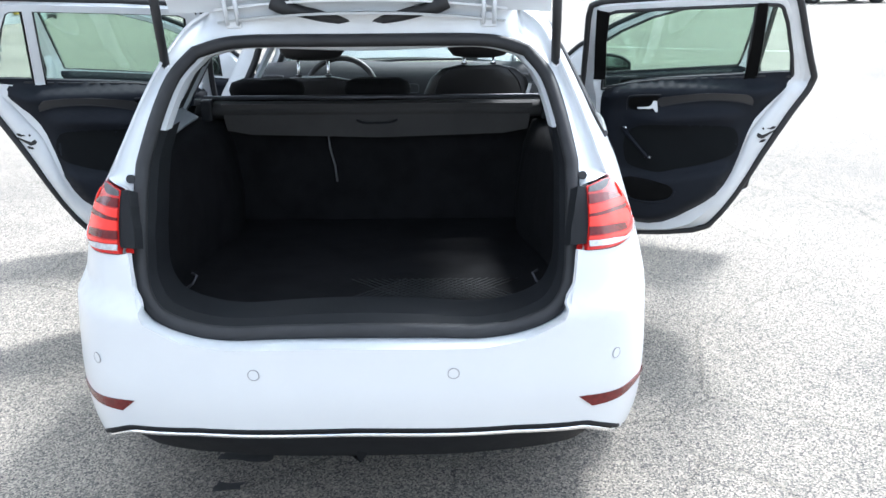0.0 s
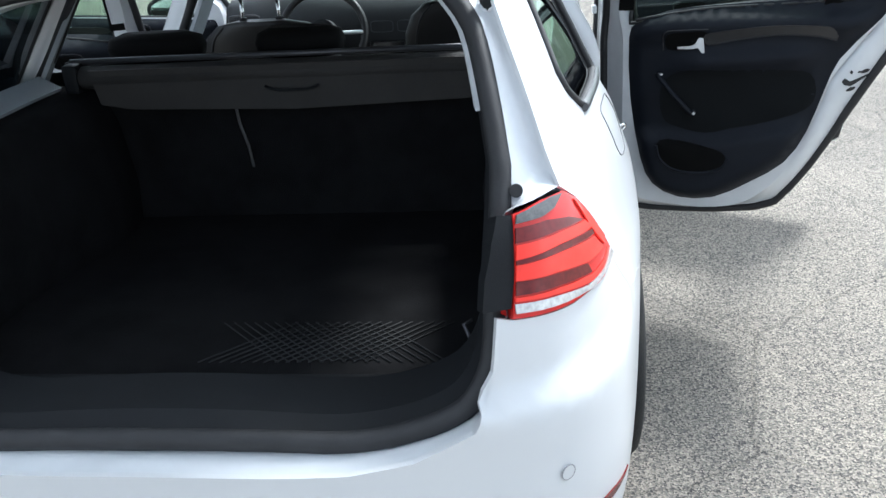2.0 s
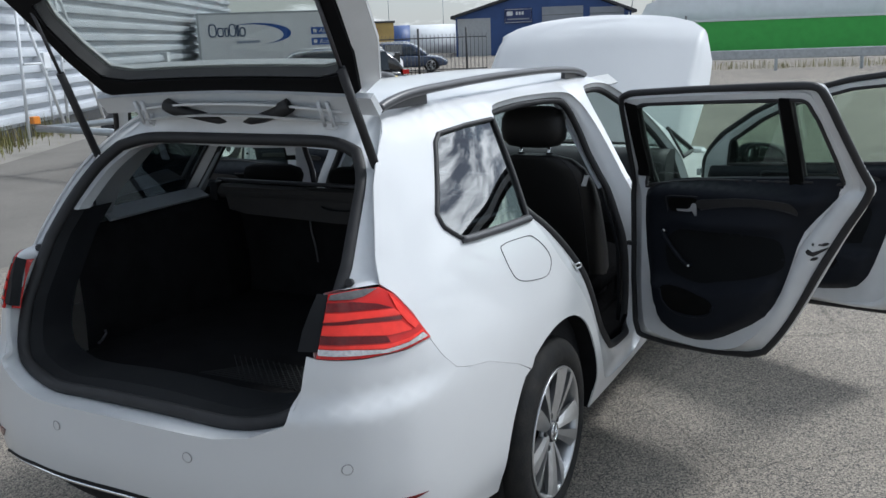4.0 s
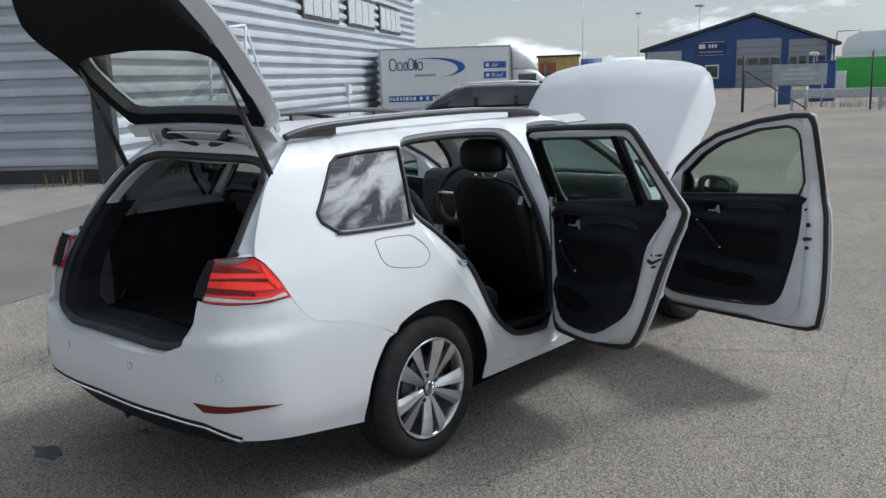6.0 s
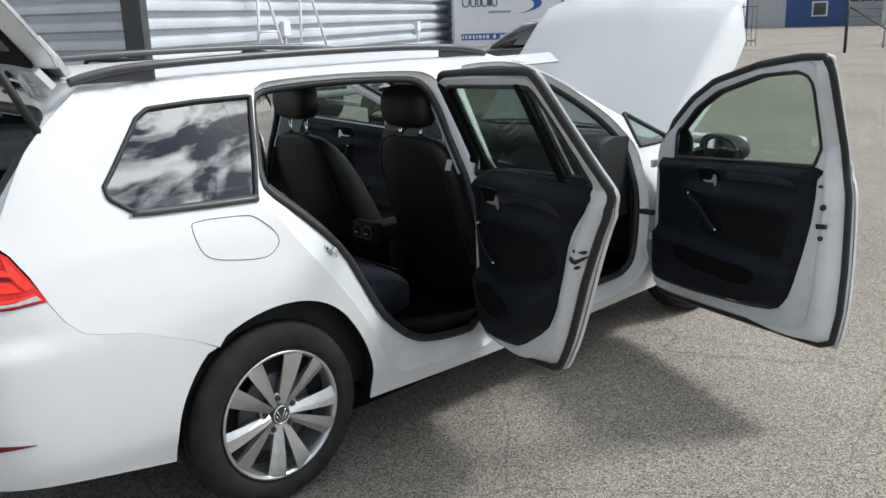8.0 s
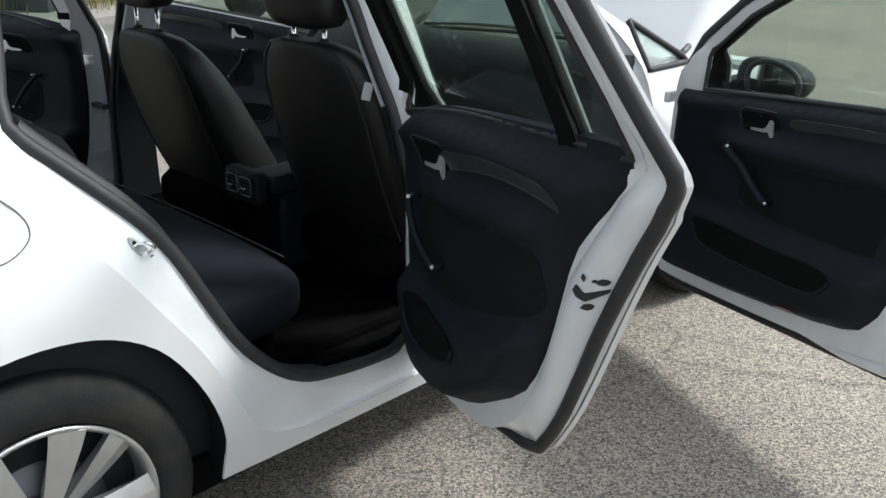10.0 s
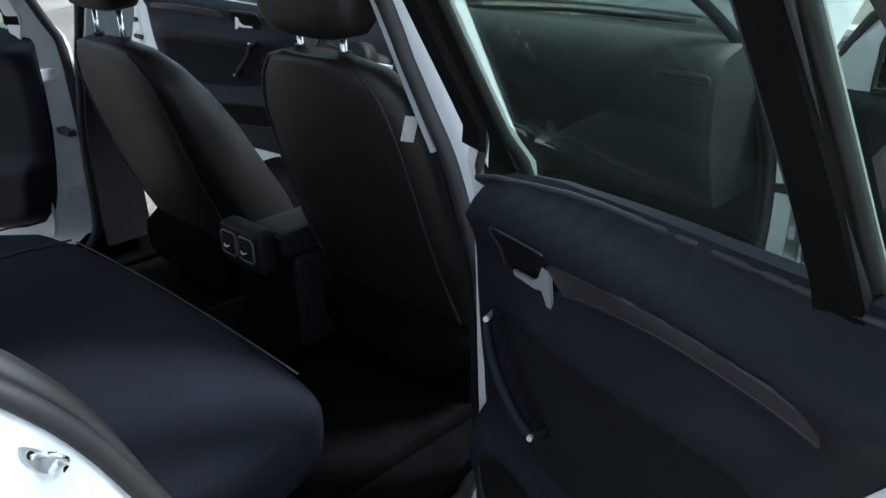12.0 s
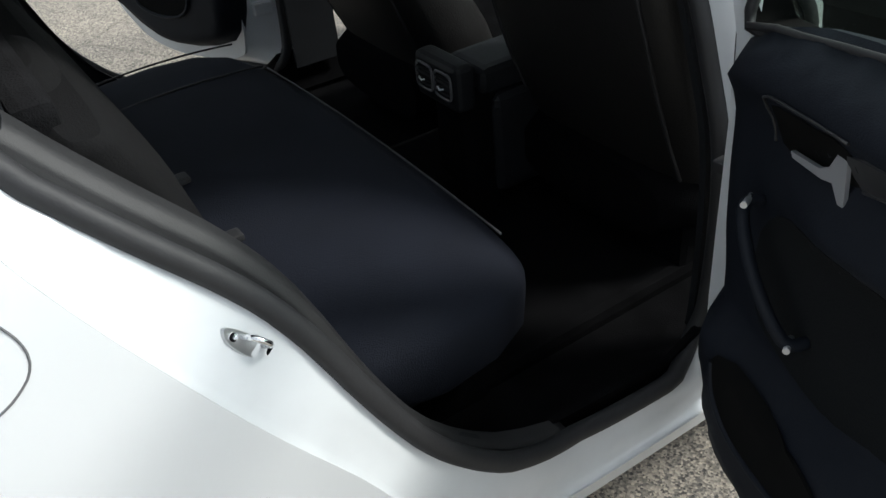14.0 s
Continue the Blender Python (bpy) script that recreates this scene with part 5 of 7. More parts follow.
for sd, rh, rw, fh, fw in ((1, (.86, 1.98), (.945, -.327), (.87, 3.19), (.928, -.372)), (-1, (.80, 2.03), (.906, -.423), (.82, 3.19), (.955, -.297))):
    shell, rpt = door("rear_door", rh, rw, sd, RSKIN, RINNER, [RP1, RP2], RTRIM if sd > 0 else RTRIM_FULL, RBARS, rear_relief, (.50, .58), .050, "white rear door standing wide open")
    shell2, fpt = door("front_door", fh, fw, sd, FSKIN, FINNER, [FPANE], FTRIM, FBARS, front_relief, (.50, .50), .012, "white front door standing wide open")
    # hinges and check strap
    for z in (.55, .90):
        part("door_hinge", rbox((-.010, -.028, -.018), (.010, .028, .018), .005, m=Matrix.Translation(((rh[0] + .022) * sd, 2.03, z))), JAMB, shell)
        part("door_hinge", rbox((-.010, -.028, -.018), (.010, .028, .018), .005, m=Matrix.Translation(((fh[0] + .020) * sd, 3.17, z - .03))), JAMB, shell2)
    part("check_strap", rbox((-.03, -.012, -.008), (.05, .012, .008), .002, m=Matrix.Translation(((rh[0] - .01) * sd, 2.03, .74))), RUBBER, shell)
    part("check_strap", rbox((-.03, -.012, -.012), (.05, .012, .012), .002, m=Matrix.Translation(((fh[0] - .005) * sd, 3.13, .64))), RUBBER, shell2)
    # door mirror
    base = fpt(.285, .955, .17)
    axis_u = (fpt(.36, .955, .17) - base).normalized()
    axis_n = (fpt(.26, .955, .27) - base).normalized()
    rows = []
    for k, rr in ((-.055, .80), (-.05, .93), (-.035, 1.0), (0, .98), (.05, .85), (.085, .6), (.10, .25)):
        rows.append([base + axis_n * k + axis_u * (q[0] * rr) + Vector((0, 0, q[1] * rr)) for q in [(a * 1.0 - .05 * (a < 0) + .02, b * (1.0 - .25 * max(0, a) / .12)) for a, b in pillow(0, 0, .115, .066, 2.6, 28)]])
    housing = part("door_mirror", loft(rows), DARKPLASTIC, shell2, "door mirror in a black housing")
    rim_pts = [base + axis_n * -.056 + axis_u * q[0] + Vector((0, 0, q[1])) for q in [(a * .9 + .02, b * .92 * (1.0 - .25 * max(0, a) / .12)) for a, b in pillow(0, 0, .115, .066, 2.6, 28)]]
    part("mirror_rim", tube(rim_pts, .010, True, 6), RUBBER, housing)
    bm = bmesh.new()
    bm.faces.new([bm.verts.new(base + (q - base) * .97 - axis_n * .003) for q in rim_pts])
    part("mirror_glass", bm, MIRROR, housing, "mirror glass")
    part("mirror_foot", rbox((-.03, -.09, -.03), (.04, .09, .01), .01, m=Matrix.Translation(fpt(.15, .935, .10)) @ axis_n.to_track_quat("Y", "Z").to_matrix().to_4x4()), DARKPLASTIC, housing)

# ---- tailgate ----
GA = radians(50)


def gate_pt(x, v, off=0.0):
    """v runs from the hinge to the lower edge; off lies on the outer side."""
    bow = .05 * (1 - (x / .6) ** 2)
    return (x, .60 - v * math.cos(GA) + (off + bow * .5) * math.sin(GA), 1.415 + v * math.sin(GA) + (off + bow * .5) * math.cos(GA))


gl = [(.44, .0), (.52, .06), (.575, .20), (.605, .38), (.615, .52), (.595, .66), (.55, .76), (.50, .86), (.40, .90), (0, .915)]
gloop = gl + [(-x, v) for x, v in reversed(gl[:-1])]
gg = [(.36, .108), (.445, .128), (.478, .22), (.498, .34), (.482, .41), (.38, .44), (0, .455)]
ggl = gg + [(-x, v) for x, v in reversed(gg[:-1])]
gate = part("tailgate", sheet(gloop, lambda x, v: gate_pt(x, v, .05), [ggl], step=.08, thick=.01), PAINT, car, "white tailgate raised on two gas struts")
bm = bmesh.new()
o, i_ = evenly(gloop, 120), evenly(grown(gloop, lambda x, v: -.05), 120)
strip(bm, [gate_pt(*q, .048) for q in o], [gate_pt(*q, .0) for q in i_])
part("gate_edge", bm, JAMB, gate)
tr = [(.42, .03), (.485, .07), (.525, .20), (.55, .38), (.56, .54), (.53, .66), (.46, .80), (.36, .85), (0, .865)]
trl = tr + [(-x, v) for x, v in reversed(tr[:-1])]
part("gate_lining", sheet(trl, lambda x, v: gate_pt(x, v, .004 - .05 * math.exp(-((v - .66) / .16) ** 2)), [grown(ggl, lambda x, v: .004)], step=.06, thick=-.012), mat("gate_lining_black", (.007, .007, .008), .8, 0, .2, 14, grain=.2, grain_scale=400, bump=.12, spec=.12), gate, "black plastic inner lining of the tailgate")
part("gate_glass", sheet(grown(ggl, lambda x, v: .02), lambda x, v: gate_pt(x, v, .035), step=.12, thick=.004), glass("gate_tint", (.80, .82, .80), .04), gate, "tinted rear window").visible_shadow = False
bm = bmesh.new()
a = evenly(ggl, 90)
strip(bm, [gate_pt(*q, .04) for q in a], [gate_pt(*q, .0) for q in a])
part("gate_glass_frame", bm, RUBBER, gate)
part("rear_spoiler", sheet([(.40, -.05), (.44, .02), (.45, .10), (0, .10), (-.45, .10), (-.44, .02), (-.40, -.05), (0, -.07)], lambda x, v: gate_pt(x, v, .06 + .02 * v), step=.08, thick=.02), PAINT, gate)
part("hinge_panel", sheet([(.52, -.01), (.52, .055), (0, .06), (-.52, .055), (-.52, -.01), (0, -.015)], lambda x, v: gate_pt(x, v, .0), step=.08, thick=-.02), JAMB, gate)
for sd in (1, -1):
    part("gate_lamp", sheet([(.40, .60), (.54, .58), (.585, .62), (.585, .71), (.545, .75), (.42, .76)], lambda x, v: gate_pt(x * sd, v, .058), step=.05, thick=.03), RED, gate, "red tail lamp half on the tailgate")
    hp = Vector((.35 * sd, .628, 1.388))
    part("gate_hinge", rbox((-.022, -.03, -.03), (.022, .04, .012), .006, m=Matrix.Translation(hp)), JAMB, gate, "white painted hinge")
    bm = tube([hp + Vector((-.015, -.03, -.02)), hp + Vector((-.015, -.045, .015)), hp + Vector((-.015, -.06, .05))], .006, False, 6)
    tube([hp + Vector((.015, -.03, -.02)), hp + Vector((.015, -.045, .015)), hp + Vector((.015, -.06, .05))], .006, False, 6, bm=bm)
    part("hinge_arm", bm, JAMB, gate)
    part("cable_sleeve", tube(curve_pts([(.235 * sd, .575, 1.43), (.20 * sd, .575, 1.415), (.13 * sd, .60, 1.395), (.07 * sd, .615, 1.382), (.02 * sd, .625, 1.375)], 4), [.022] * 5 + [.016] * 12, False, 8), RUBBER, gate, "black rubber cable sleeve")
    lo_, hi_ = Vector((.53 * sd, .545, 1.262)), Vector((.50 * sd, .33, 1.76))
    mid = lo_ + (hi_ - lo_) * .55
    strut = part("gas_strut", cyl(lo_, mid, .0125, 12), RUBBER, car, "black gas strut")
    part("strut_rod", cyl(mid, hi_, .0055, 10), STEEL, strut)
    part("strut_end", cyl(lo_ + Vector((.016 * sd, 0, 0)), lo_ - Vector((.012 * sd, 0, 0)), .013, 12), SATIN, strut)
    part("strut_end", cyl(hi_ + Vector((.016 * sd, 0, 0)), hi_ - Vector((.012 * sd, 0, 0)), .012, 12), RUBBER, strut)

# ---- seats and cabin ----
def front_seat(cx, y0, drop):
    """A front seat seen from behind: y0 is the back of its backrest at shoulder height."""
    rows = []
    shape = ((.42, .235, .18, .22, 3.5), (.50, .25, .16, .24, 3.4), (.62, .258, .105, .25, 3.4), (.75, .26, .06, .23, 3.3), (.88, .256, .025, .20, 3.2), (.98, .245, .0, .165, 3.0), (1.05, .215, -.012, .13, 2.8), (1.095, .165, -.02, .10, 2.6), (1.115, .09, -.022, .07, 2.4))
    shape = [(z - drop * max(0, z - .6) / .5, *rest) for z, *rest in shape]
    for z, hx, yb, dep, pw in shape:
        rows.append([(cx + a, y0 + yb + dep / 2 + b, z) for a, b in pillow(0, 0, hx, dep / 2, pw)])
    back = part("front_seat", loft(rows), LEATHER, car, "black leatherette front seat")
    for sx in (-1, 1):
        pts = [(cx + sx * hx * .80, y0 + yb + dep / 2 * (1 - (1 - .80**pw) ** (1 / pw)), z) for z, hx, yb, dep, pw in shape[:-1]]
        part("seat_piping", tube(curve_pts(pts, 4), .004, False, 6), RUBBER, back)
    rows = []
    for z, hx, hy, yy in ((1.125, .07, .03, -.01), (1.135, .115, .045, -.012), (1.16, .138, .055, -.014), (1.20, .145, .058, -.016), (1.25, .142, .055, -.014), (1.285, .125, .045, -.01), (1.30, .08, .025, -.006)):
        rows.append([(cx + a, y0 + .03 + yy + b, z) for a, b in pillow(0, 0, hx, hy, 3.4)])
    part("headrest", loft(rows), LEATHER, back, "black padded headrest")
    for sx in (-.065, .065):
        part("headrest_post", cyl((cx + sx, y0 + .025, 1.06 - drop), (cx + sx, y0 + .022, 1.15), .0065, 10), CHROME, back)
        part("post_sleeve", cyl((cx + sx, y0 + .025, 1.10 - drop), (cx + sx, y0 + .025, 1.122 - drop), .014, 10), RUBBER, back)
    rows = []
    for y, hx, z, hz in ((y0 + .12, .20, .47, .07), (y0 + .2, .25, .485, .085), (y0 + .4, .26, .50, .085), (y0 + .58, .255, .515, .08), (y0 + .66, .23, .51, .06)):
        rows.append([(cx + a, y, z + b) for a, b in pillow(0, 0, hx, hz, 3.2)])
    part("seat_cushion", loft(rows), CARPET, back)
    part("seat_base", rbox((cx - .20, y0 + .19, .285), (cx + .20, y0 + .60, .42), .02), CARPET, back)
    return back


seat = front_seat(.395, 2.05, .02)
part("seat_tag", rbox((-.012, -.003, -.024), (.012, .003, .024), .002, m=Matrix.Translation((.622, 2.075, .985)) @ pose(0, 0, 0, 10, 12, 55)), WHITETAG, seat, "small white label sewn into the seat side")
front_seat(-.335, 1.985, .06)

# rear bench
BX = .085
rows = []
for y, hx, z, hz in ((1.31, .44, .525, .055), (1.34, .52, .535, .07), (1.40, .59, .532, .082), (1.50, .63, .527, .092), (1.62, .645, .525, .095), (1.72, .635, .525, .091), (1.79, .60, .52, .082), (1.835, .545, .508, .064), (1.86, .47, .49, .04)):
    rows.append([(BX + a, y + .03 * math.cos(a / .7 * 1.5) - .02, z + b) for a, b in pillow(0, 0, hx, hz, 4.5, 44)])
bench = part("rear_seat_cushion", loft(rows), CLOTH, car, "dark blue-black cloth rear bench cushion")
for x in (-.47, -.29):
    part("bench_seam", tube([(x, y, .6205 - .3 * (y - 1.62) ** 2) for y in np.linspace(1.42, 1.80, 16)], .0025, False, 5), RUBBER, bench)
part("bench_piping", tube([(BX + x, 1.80 + .03 * math.cos(x / .7 * 1.5), .592) for x in np.linspace(-.40, .50, 30)], .0022, False, 5), mat("bench_cord", (.05, .05, .055), .7), bench)
part("bench_base", rbox((-.52, 1.36, .27), (.61, 1.76, .46), .02), CARPET, car)
for x0, x1 in ((-.66, -.215), (-.205, .655)):
    rows = []
    top = .07 if x0 < -.5 else .0
    for z, yb, dep in ((.50, 1.36, .16), (.60, 1.345, .16), (.75, 1.315, .15), (.88, 1.285, .14), (.94 + top, 1.265, .12), (.98 + top, 1.258, .09), (1.0 + top, 1.258, .05)):
        rows.append([((x0 + x1) / 2 + a, yb + b, z) for a, b in pillow(0, 0, (x1 - x0) / 2, dep / 2, 5.0, 36)])
    part("rear_backrest", loft(rows), mat("rear_seat_black", (.007, .007, .0075), .85, 0, .2, 8, grain=.3, grain_scale=400, bump=.3, spec=.15), car, "black folding rear backrest")
for cx, w, low in ((-.40, .135, 0), (-.005, .12, 0), (.40, .11, .115)):
    rows = []
    for z, k, hy in ((1.06, .7, .035), (1.075, .95, .05), (1.10, 1.0, .055), (1.125, .93, .045), (1.138, .65, .025)):
        rows.append([(cx + a, 1.27 - low * .3 + b, z - low) for a, b in pillow(0, 0, w * k, hy, 3.0)])
    part("rear_headrest", loft(rows), MATS["rear_seat_black"], car, "low black rear headrest pushed down")
part("backrest_felt", rbox((-.60, 1.20, .60), (.60, 1.25, 1.03), .015, m=None), FELT, car)
for x in (-.20,):
    part("backrest_strap", tube([(x + .02, 1.19, .96), (x + .025, 1.188, .90), (x + .04, 1.188, .84), (x + .045, 1.19, .78)], .004, False, 5), mat("grey_cord", (.12, .12, .12), .8), car)
# seat belt buckles
for x in (.10, .34):
    part("belt_buckle", rbox((x - .016, 1.425, .585), (x + .016, 1.475, .628), .006, m=None), RUBBER, car)
part("isofix_tag", rbox((-.012, 1.435, .602), (.012, 1.447, .62), .003), WHITETAG, car)

# luggage cover
cass = part("luggage_cover", tube([(-.575, 1.16, 1.045), (.575, 1.16, 1.045)], .030, False, 14, flat=(1.2, 1.0)), COVER, car, "rolled-up dark fabric luggage cover with a hanging flap")
rows = []
loop = [(-.535, .0), (-.52, -.09), (-.44, -.105), (0, -.118), (.44, -.105), (.52, -.09), (.535, .0)]
part("cover_flap", sheet(loop, lambda x, v: (x, 1.125 + .35 * v * -.2, 1.068 + v), step=.06, thick=.008), COVER, cass)
part("flap_grip", tube([(x, 1.118, 1.015 - .012 * (1 - (abs(x) / .07) ** 4)) for x in np.linspace(-.07, .07, 14)], .004, False, 6), DARKPLASTIC, cass)
part("cover_bar", tube([(-.60, 1.17, 1.085), (.60, 1.17, 1.085)], .008, False, 8), STEEL, cass)
for sd in (1, -1):
    part("cover_end", rbox((sd * .585 - .02, 1.12, 1.01), (sd * .585 + .02, 1.20, 1.085), .01), DARKPLASTIC, cass)

# dashboard, console, steering wheel
def dash_row(x):
    k = abs(x) / .72
    return [(x, 2.90 + .03 * k, .62), (x, 2.86 + .02 * k, .78), (x, 2.86 + .02 * k, .92), (x, 2.90 + .02 * k, .985), (x, 3.0, 1.005 + .012 * math.exp(-((x + .38) / .2) ** 2) * 3), (x, 3.2, .985), (x, 3.45, .93), (x, 3.45, .62)]
dash = part("dashboard", loft([dash_row(x) for x in np.linspace(-.775, .775, 27)]), mat("dash_plastic", (.024, .026, .028), .6, 0, .15, 12, grain=.2, grain_scale=400, bump=.15, spec=.3), car, "black dashboard with silver-edged air vents")
for cx, cz, hx, hz in ((-.69, .925, .072, .028), (-.06, .88, .05, .024), (.06, .88, .05, .024), (.69, .925, .072, .028)):
    face_y = 2.862 + .02 * abs(cx) / .72 + max(0, cz - .92) * .6
    pts = [(cx + a, face_y - .002, cz + b) for a, b in pillow(0, 0, hx, hz, 5, 28)]
    part("vent_frame", tube(pts, .0024, True, 6), STEEL, dash)
    bm = bmesh.new()
    for k in range(4):
        rbox((cx - hx * .85, face_y - .001, cz - .018 + k * .012), (cx + hx * .85, face_y + .004, cz - .014 + k * .012), 0, bm=bm)
    part("vent_slat", bm, RUBBER, dash)
part("centre_screen", rbox((-.12, 2.845, .68), (.12, 2.86, .82), .006), mat("glossy_black_panel", (.01, .01, .011), .08, coat=1), dash)
clock = bpy.data.curves.new("clock_digits", "FONT")
clock.body, clock.size, clock.align_x = "11:41", .022, "CENTER"
clock_me = bpy.data.meshes.new_from_object(bpy.data.objects.new("scratch_text", clock))
clock_ob = new("clock_digits", clock_me)
clock_ob.matrix_basis = pose(.03, 2.842, .72, 90, 0, 0)
clock_me.materials.append(WHITETAG)
clock_ob.parent = dash
cons = part("centre_console", rbox((-.02, 2.10, .36), (.20, 2.86, .60), .03, 3), DARKPLASTIC, car, "black centre console")
part("armrest", rbox((.05, 2.075, .60), (.19, 2.36, .662), .025, 3), DARKPLASTIC, cons)
vent = part("rear_air_vent", rbox((.035, 2.008, .585), (.195, 2.06, .688), .022, 4), DARKPLASTIC, cons, "black rear air vent with two louvres")
part("console_back", rbox((.05, 2.035, .28), (.18, 2.14, .62), .03, 3), CARPET, cons)
for cx in (.080, .148):
    pts = [(cx + a, 2.006, .640 + b) for a, b in pillow(0, 0, .029, .028, 5, 20)]
    part("louvre_frame", tube(pts, .0028, True, 6), mat("grey_vent_rim", (.10, .10, .105), .35), vent)
    bm = bmesh.new()
    for k in range(4):
        rbox((cx - .025, 2.003, .622 + k * .011), (cx + .025, 2.009, .625 + k * .011), 0, bm=bm)
    part("louvre", bm, RUBBER, vent)
    part("louvre_tab", tube([(cx - .010, 1.999, .638), (cx, 1.997, .634), (cx + .010, 1.999, .638)], .002, False, 5), SATIN, vent)
part("footwell_clip", rbox((-.014, -.006, -.004), (.014, .006, .004), .002, m=Matrix.Translation((.243, 2.27, .318)) @ pose(0, 0, 0, 0, 0, 20)), WHITETAG, car)
wc = Vector((-.295, 2.72, .885))
wm = Matrix.Translation(wc) @ pose(0, 0, 0, 68, 0, 0)
ring = [wm @ Vector((.185 * math.cos(a), .18 * math.sin(a), 0)) for a in np.linspace(0, 2 * math.pi, 44, endpoint=False)]
sw = part("steering_wheel", tube(ring, .0155, True, 10), LEATHER, car, "black steering wheel with silver spokes")
bm = bmesh.new()
for a in (0, math.pi, -math.pi / 2):
    tube([wm @ Vector((.03 * math.cos(a), .03 * math.sin(a), -.01)), wm @ Vector((.18 * math.cos(a), .18 * math.sin(a), 0))], .014, False, 8, bm=bm, flat=(1.4, .6))
part("wheel_spoke", bm, SATIN, sw)
part("airbag_cover", cyl(wm @ Vector((0, 0, -.03)), wm @ Vector((0, 0, .02)), .065, 24, r2=.055), DARKPLASTIC, sw)
part("steering_column", cyl(wm @ Vector((0, 0, -.20)), wm @ Vector((0, 0, -.03)), .045, 16), DARKPLASTIC, sw)
part("stalk", tube([wm @ Vector((-.05, .02, -.06)), wm @ Vector((-.20, .04, -.05))], .008, False, 6), DARKPLASTIC, sw)
part("inner_mirror", rbox((-.11, 2.70, 1.265), (.11, 2.73, 1.325), .014, 3), DARKPLASTIC, car)
part("mirror_stem", tube([(0, 2.73, 1.30), (0, 2.76, 1.36), (0, 2.78, 1.385)], .010, False, 6), DARKPLASTIC, car)

# ---- ground ----
bm = bmesh.new()
bmesh.ops.create_grid(bm, x_segments=2, y_segments=2, size=900)
tagged(part("ground", bm, ASPHALT), kind="structure", label="worn grey asphalt yard with speckled stones and fine cracks", category="ground")


def flat(name, pts, z, material, label, kind="structure", category=""):
    bm = bmesh.new()
    bm.faces.new([bm.verts.new((x, y, z)) for x, y in pts])
    return tagged(part(name, bm, material), kind=kind, label=label, category=category or name.split("_")[0])


flat("pavement", [(-3.2, -.1), (-3.56, .99), (-4.04, 2.27), (-5.2, 5.2), (-7.0, 9.6), (-24, 40), (-60, 40), (-60, -30), (-3.0, -30)], .004, mat("old_asphalt", (.175, .165, .15), .92, 0, .22, .9, grain=.55, grain_scale=120, bump=.4, spec=.2), "older brownish asphalt before the shed", category="pavement")
flat("apron", [(-4.2, -3.4), (-6.5, .75), (-7.72, 2.92), (-8.83, 4.91), (-11.5, 9.7), (-24, 32), (-60, 32), (-60, -30), (-4.2, -30)], .008, CONCRETE, "pale stained concrete apron along the shed", category="pavement")


def blot(name, cx, cy, r, n, seed, label):
    rnd = random.Random(seed)
    pts = []
    for i in range(n):
        a = 2 * math.pi * i / n
        k = r * (.55 + .6 * rnd.random())
        pts.append((cx + k * 1.5 * math.cos(a), cy + k * .7 * math.sin(a)))
    return flat(name, [tuple(q) for q in curve_pts(pts, 3, True)], .003, OILMARK, label, "stuff", "stain")


blot("oil_stain", -.62, .05, .085, 13, 3, "small dark oil stain on the asphalt")
blot("oil_stain", -.42, .62, .06, 9, 5, "small dark oil stain under the bumper")
blot("oil_stain", -.45, .45, .04, 9, 8, "small dark drip mark on the asphalt")
flat("parking_line", [(2.9, 14.75), (10.5, 11.9), (10.53, 12.0), (2.93, 14.85)], .005, LINEPAINT, "faded white parking line")
flat("parking_line", [(6.0, 19.0), (16, 15.4), (16.04, 15.5), (6.04, 19.1)], .005, LINEPAINT, "faded white parking line")


# ---- corrugated shed ----
def ribbed(name, a, b, z0, z1, pitch, depth, material, parent, label=""):
    """A wall of horizontal trapezoid ribs between two points of the plan."""
    a, b = Vector((*a, 0)), Vector((*b, 0))
    d = (b - a).normalized()
    nrm = Vector((d.y, -d.x, 0))
    prof = []
    z = z0
    while z < z1:
        prof += [(0, z), (0, z + pitch * .28), (depth, z + pitch * .38), (depth * 1.04, z + pitch * .55), (depth, z + pitch * .78)]
        z += pitch
    prof.append((0, z))
    bm = bmesh.new()
    ra, rb = [a + nrm * o + Vector((0, 0, zz)) for o, zz in prof], [b + nrm * o + Vector((0, 0, zz)) for o, zz in prof]
    strip(bm, ra, rb, closed=False, smooth_on=False)
    strip(bm, [p - nrm * .2 for p in rb], [p - nrm * .2 for p in ra], closed=False, smooth_on=False)
    bm2 = part(name, bm, material, parent, label)
    return bm2, d, nrm


shed = thing("corrugated_shed", "long shed clad in white horizontally ribbed steel sheet", "building")
corner = Vector((-10.95, 6.15, 0))
d_r, d_l = Vector((-.507, .862, 0)), Vector((-.83, -.56, 0)).normalized()
far_r, far_l = corner + d_r * 27.0, corner + d_l * 30
wall_r, _, n_r = ribbed("wall", (corner.x, corner.y), (far_r.x, far_r.y), .22, 7.6, .30, .12, WALLSHEET, shed, "sunlit ribbed wall")
wall_l, _, n_l = ribbed("wall", (far_l.x, far_l.y), (corner.x, corner.y), .22, 7.6, .30, .12, WALLSHEET, shed, "shaded ribbed wall")
part("corner_trim", rbox((-.16, -.16, 0), (.16, .16, 7.8), .01, m=Matrix.Translation(corner + Vector((.05, -.03, 0))) @ pose(0, 0, 0, 0, 0, -45)), DARKPOST, shed, "dark corner trim")
bm = bmesh.new()
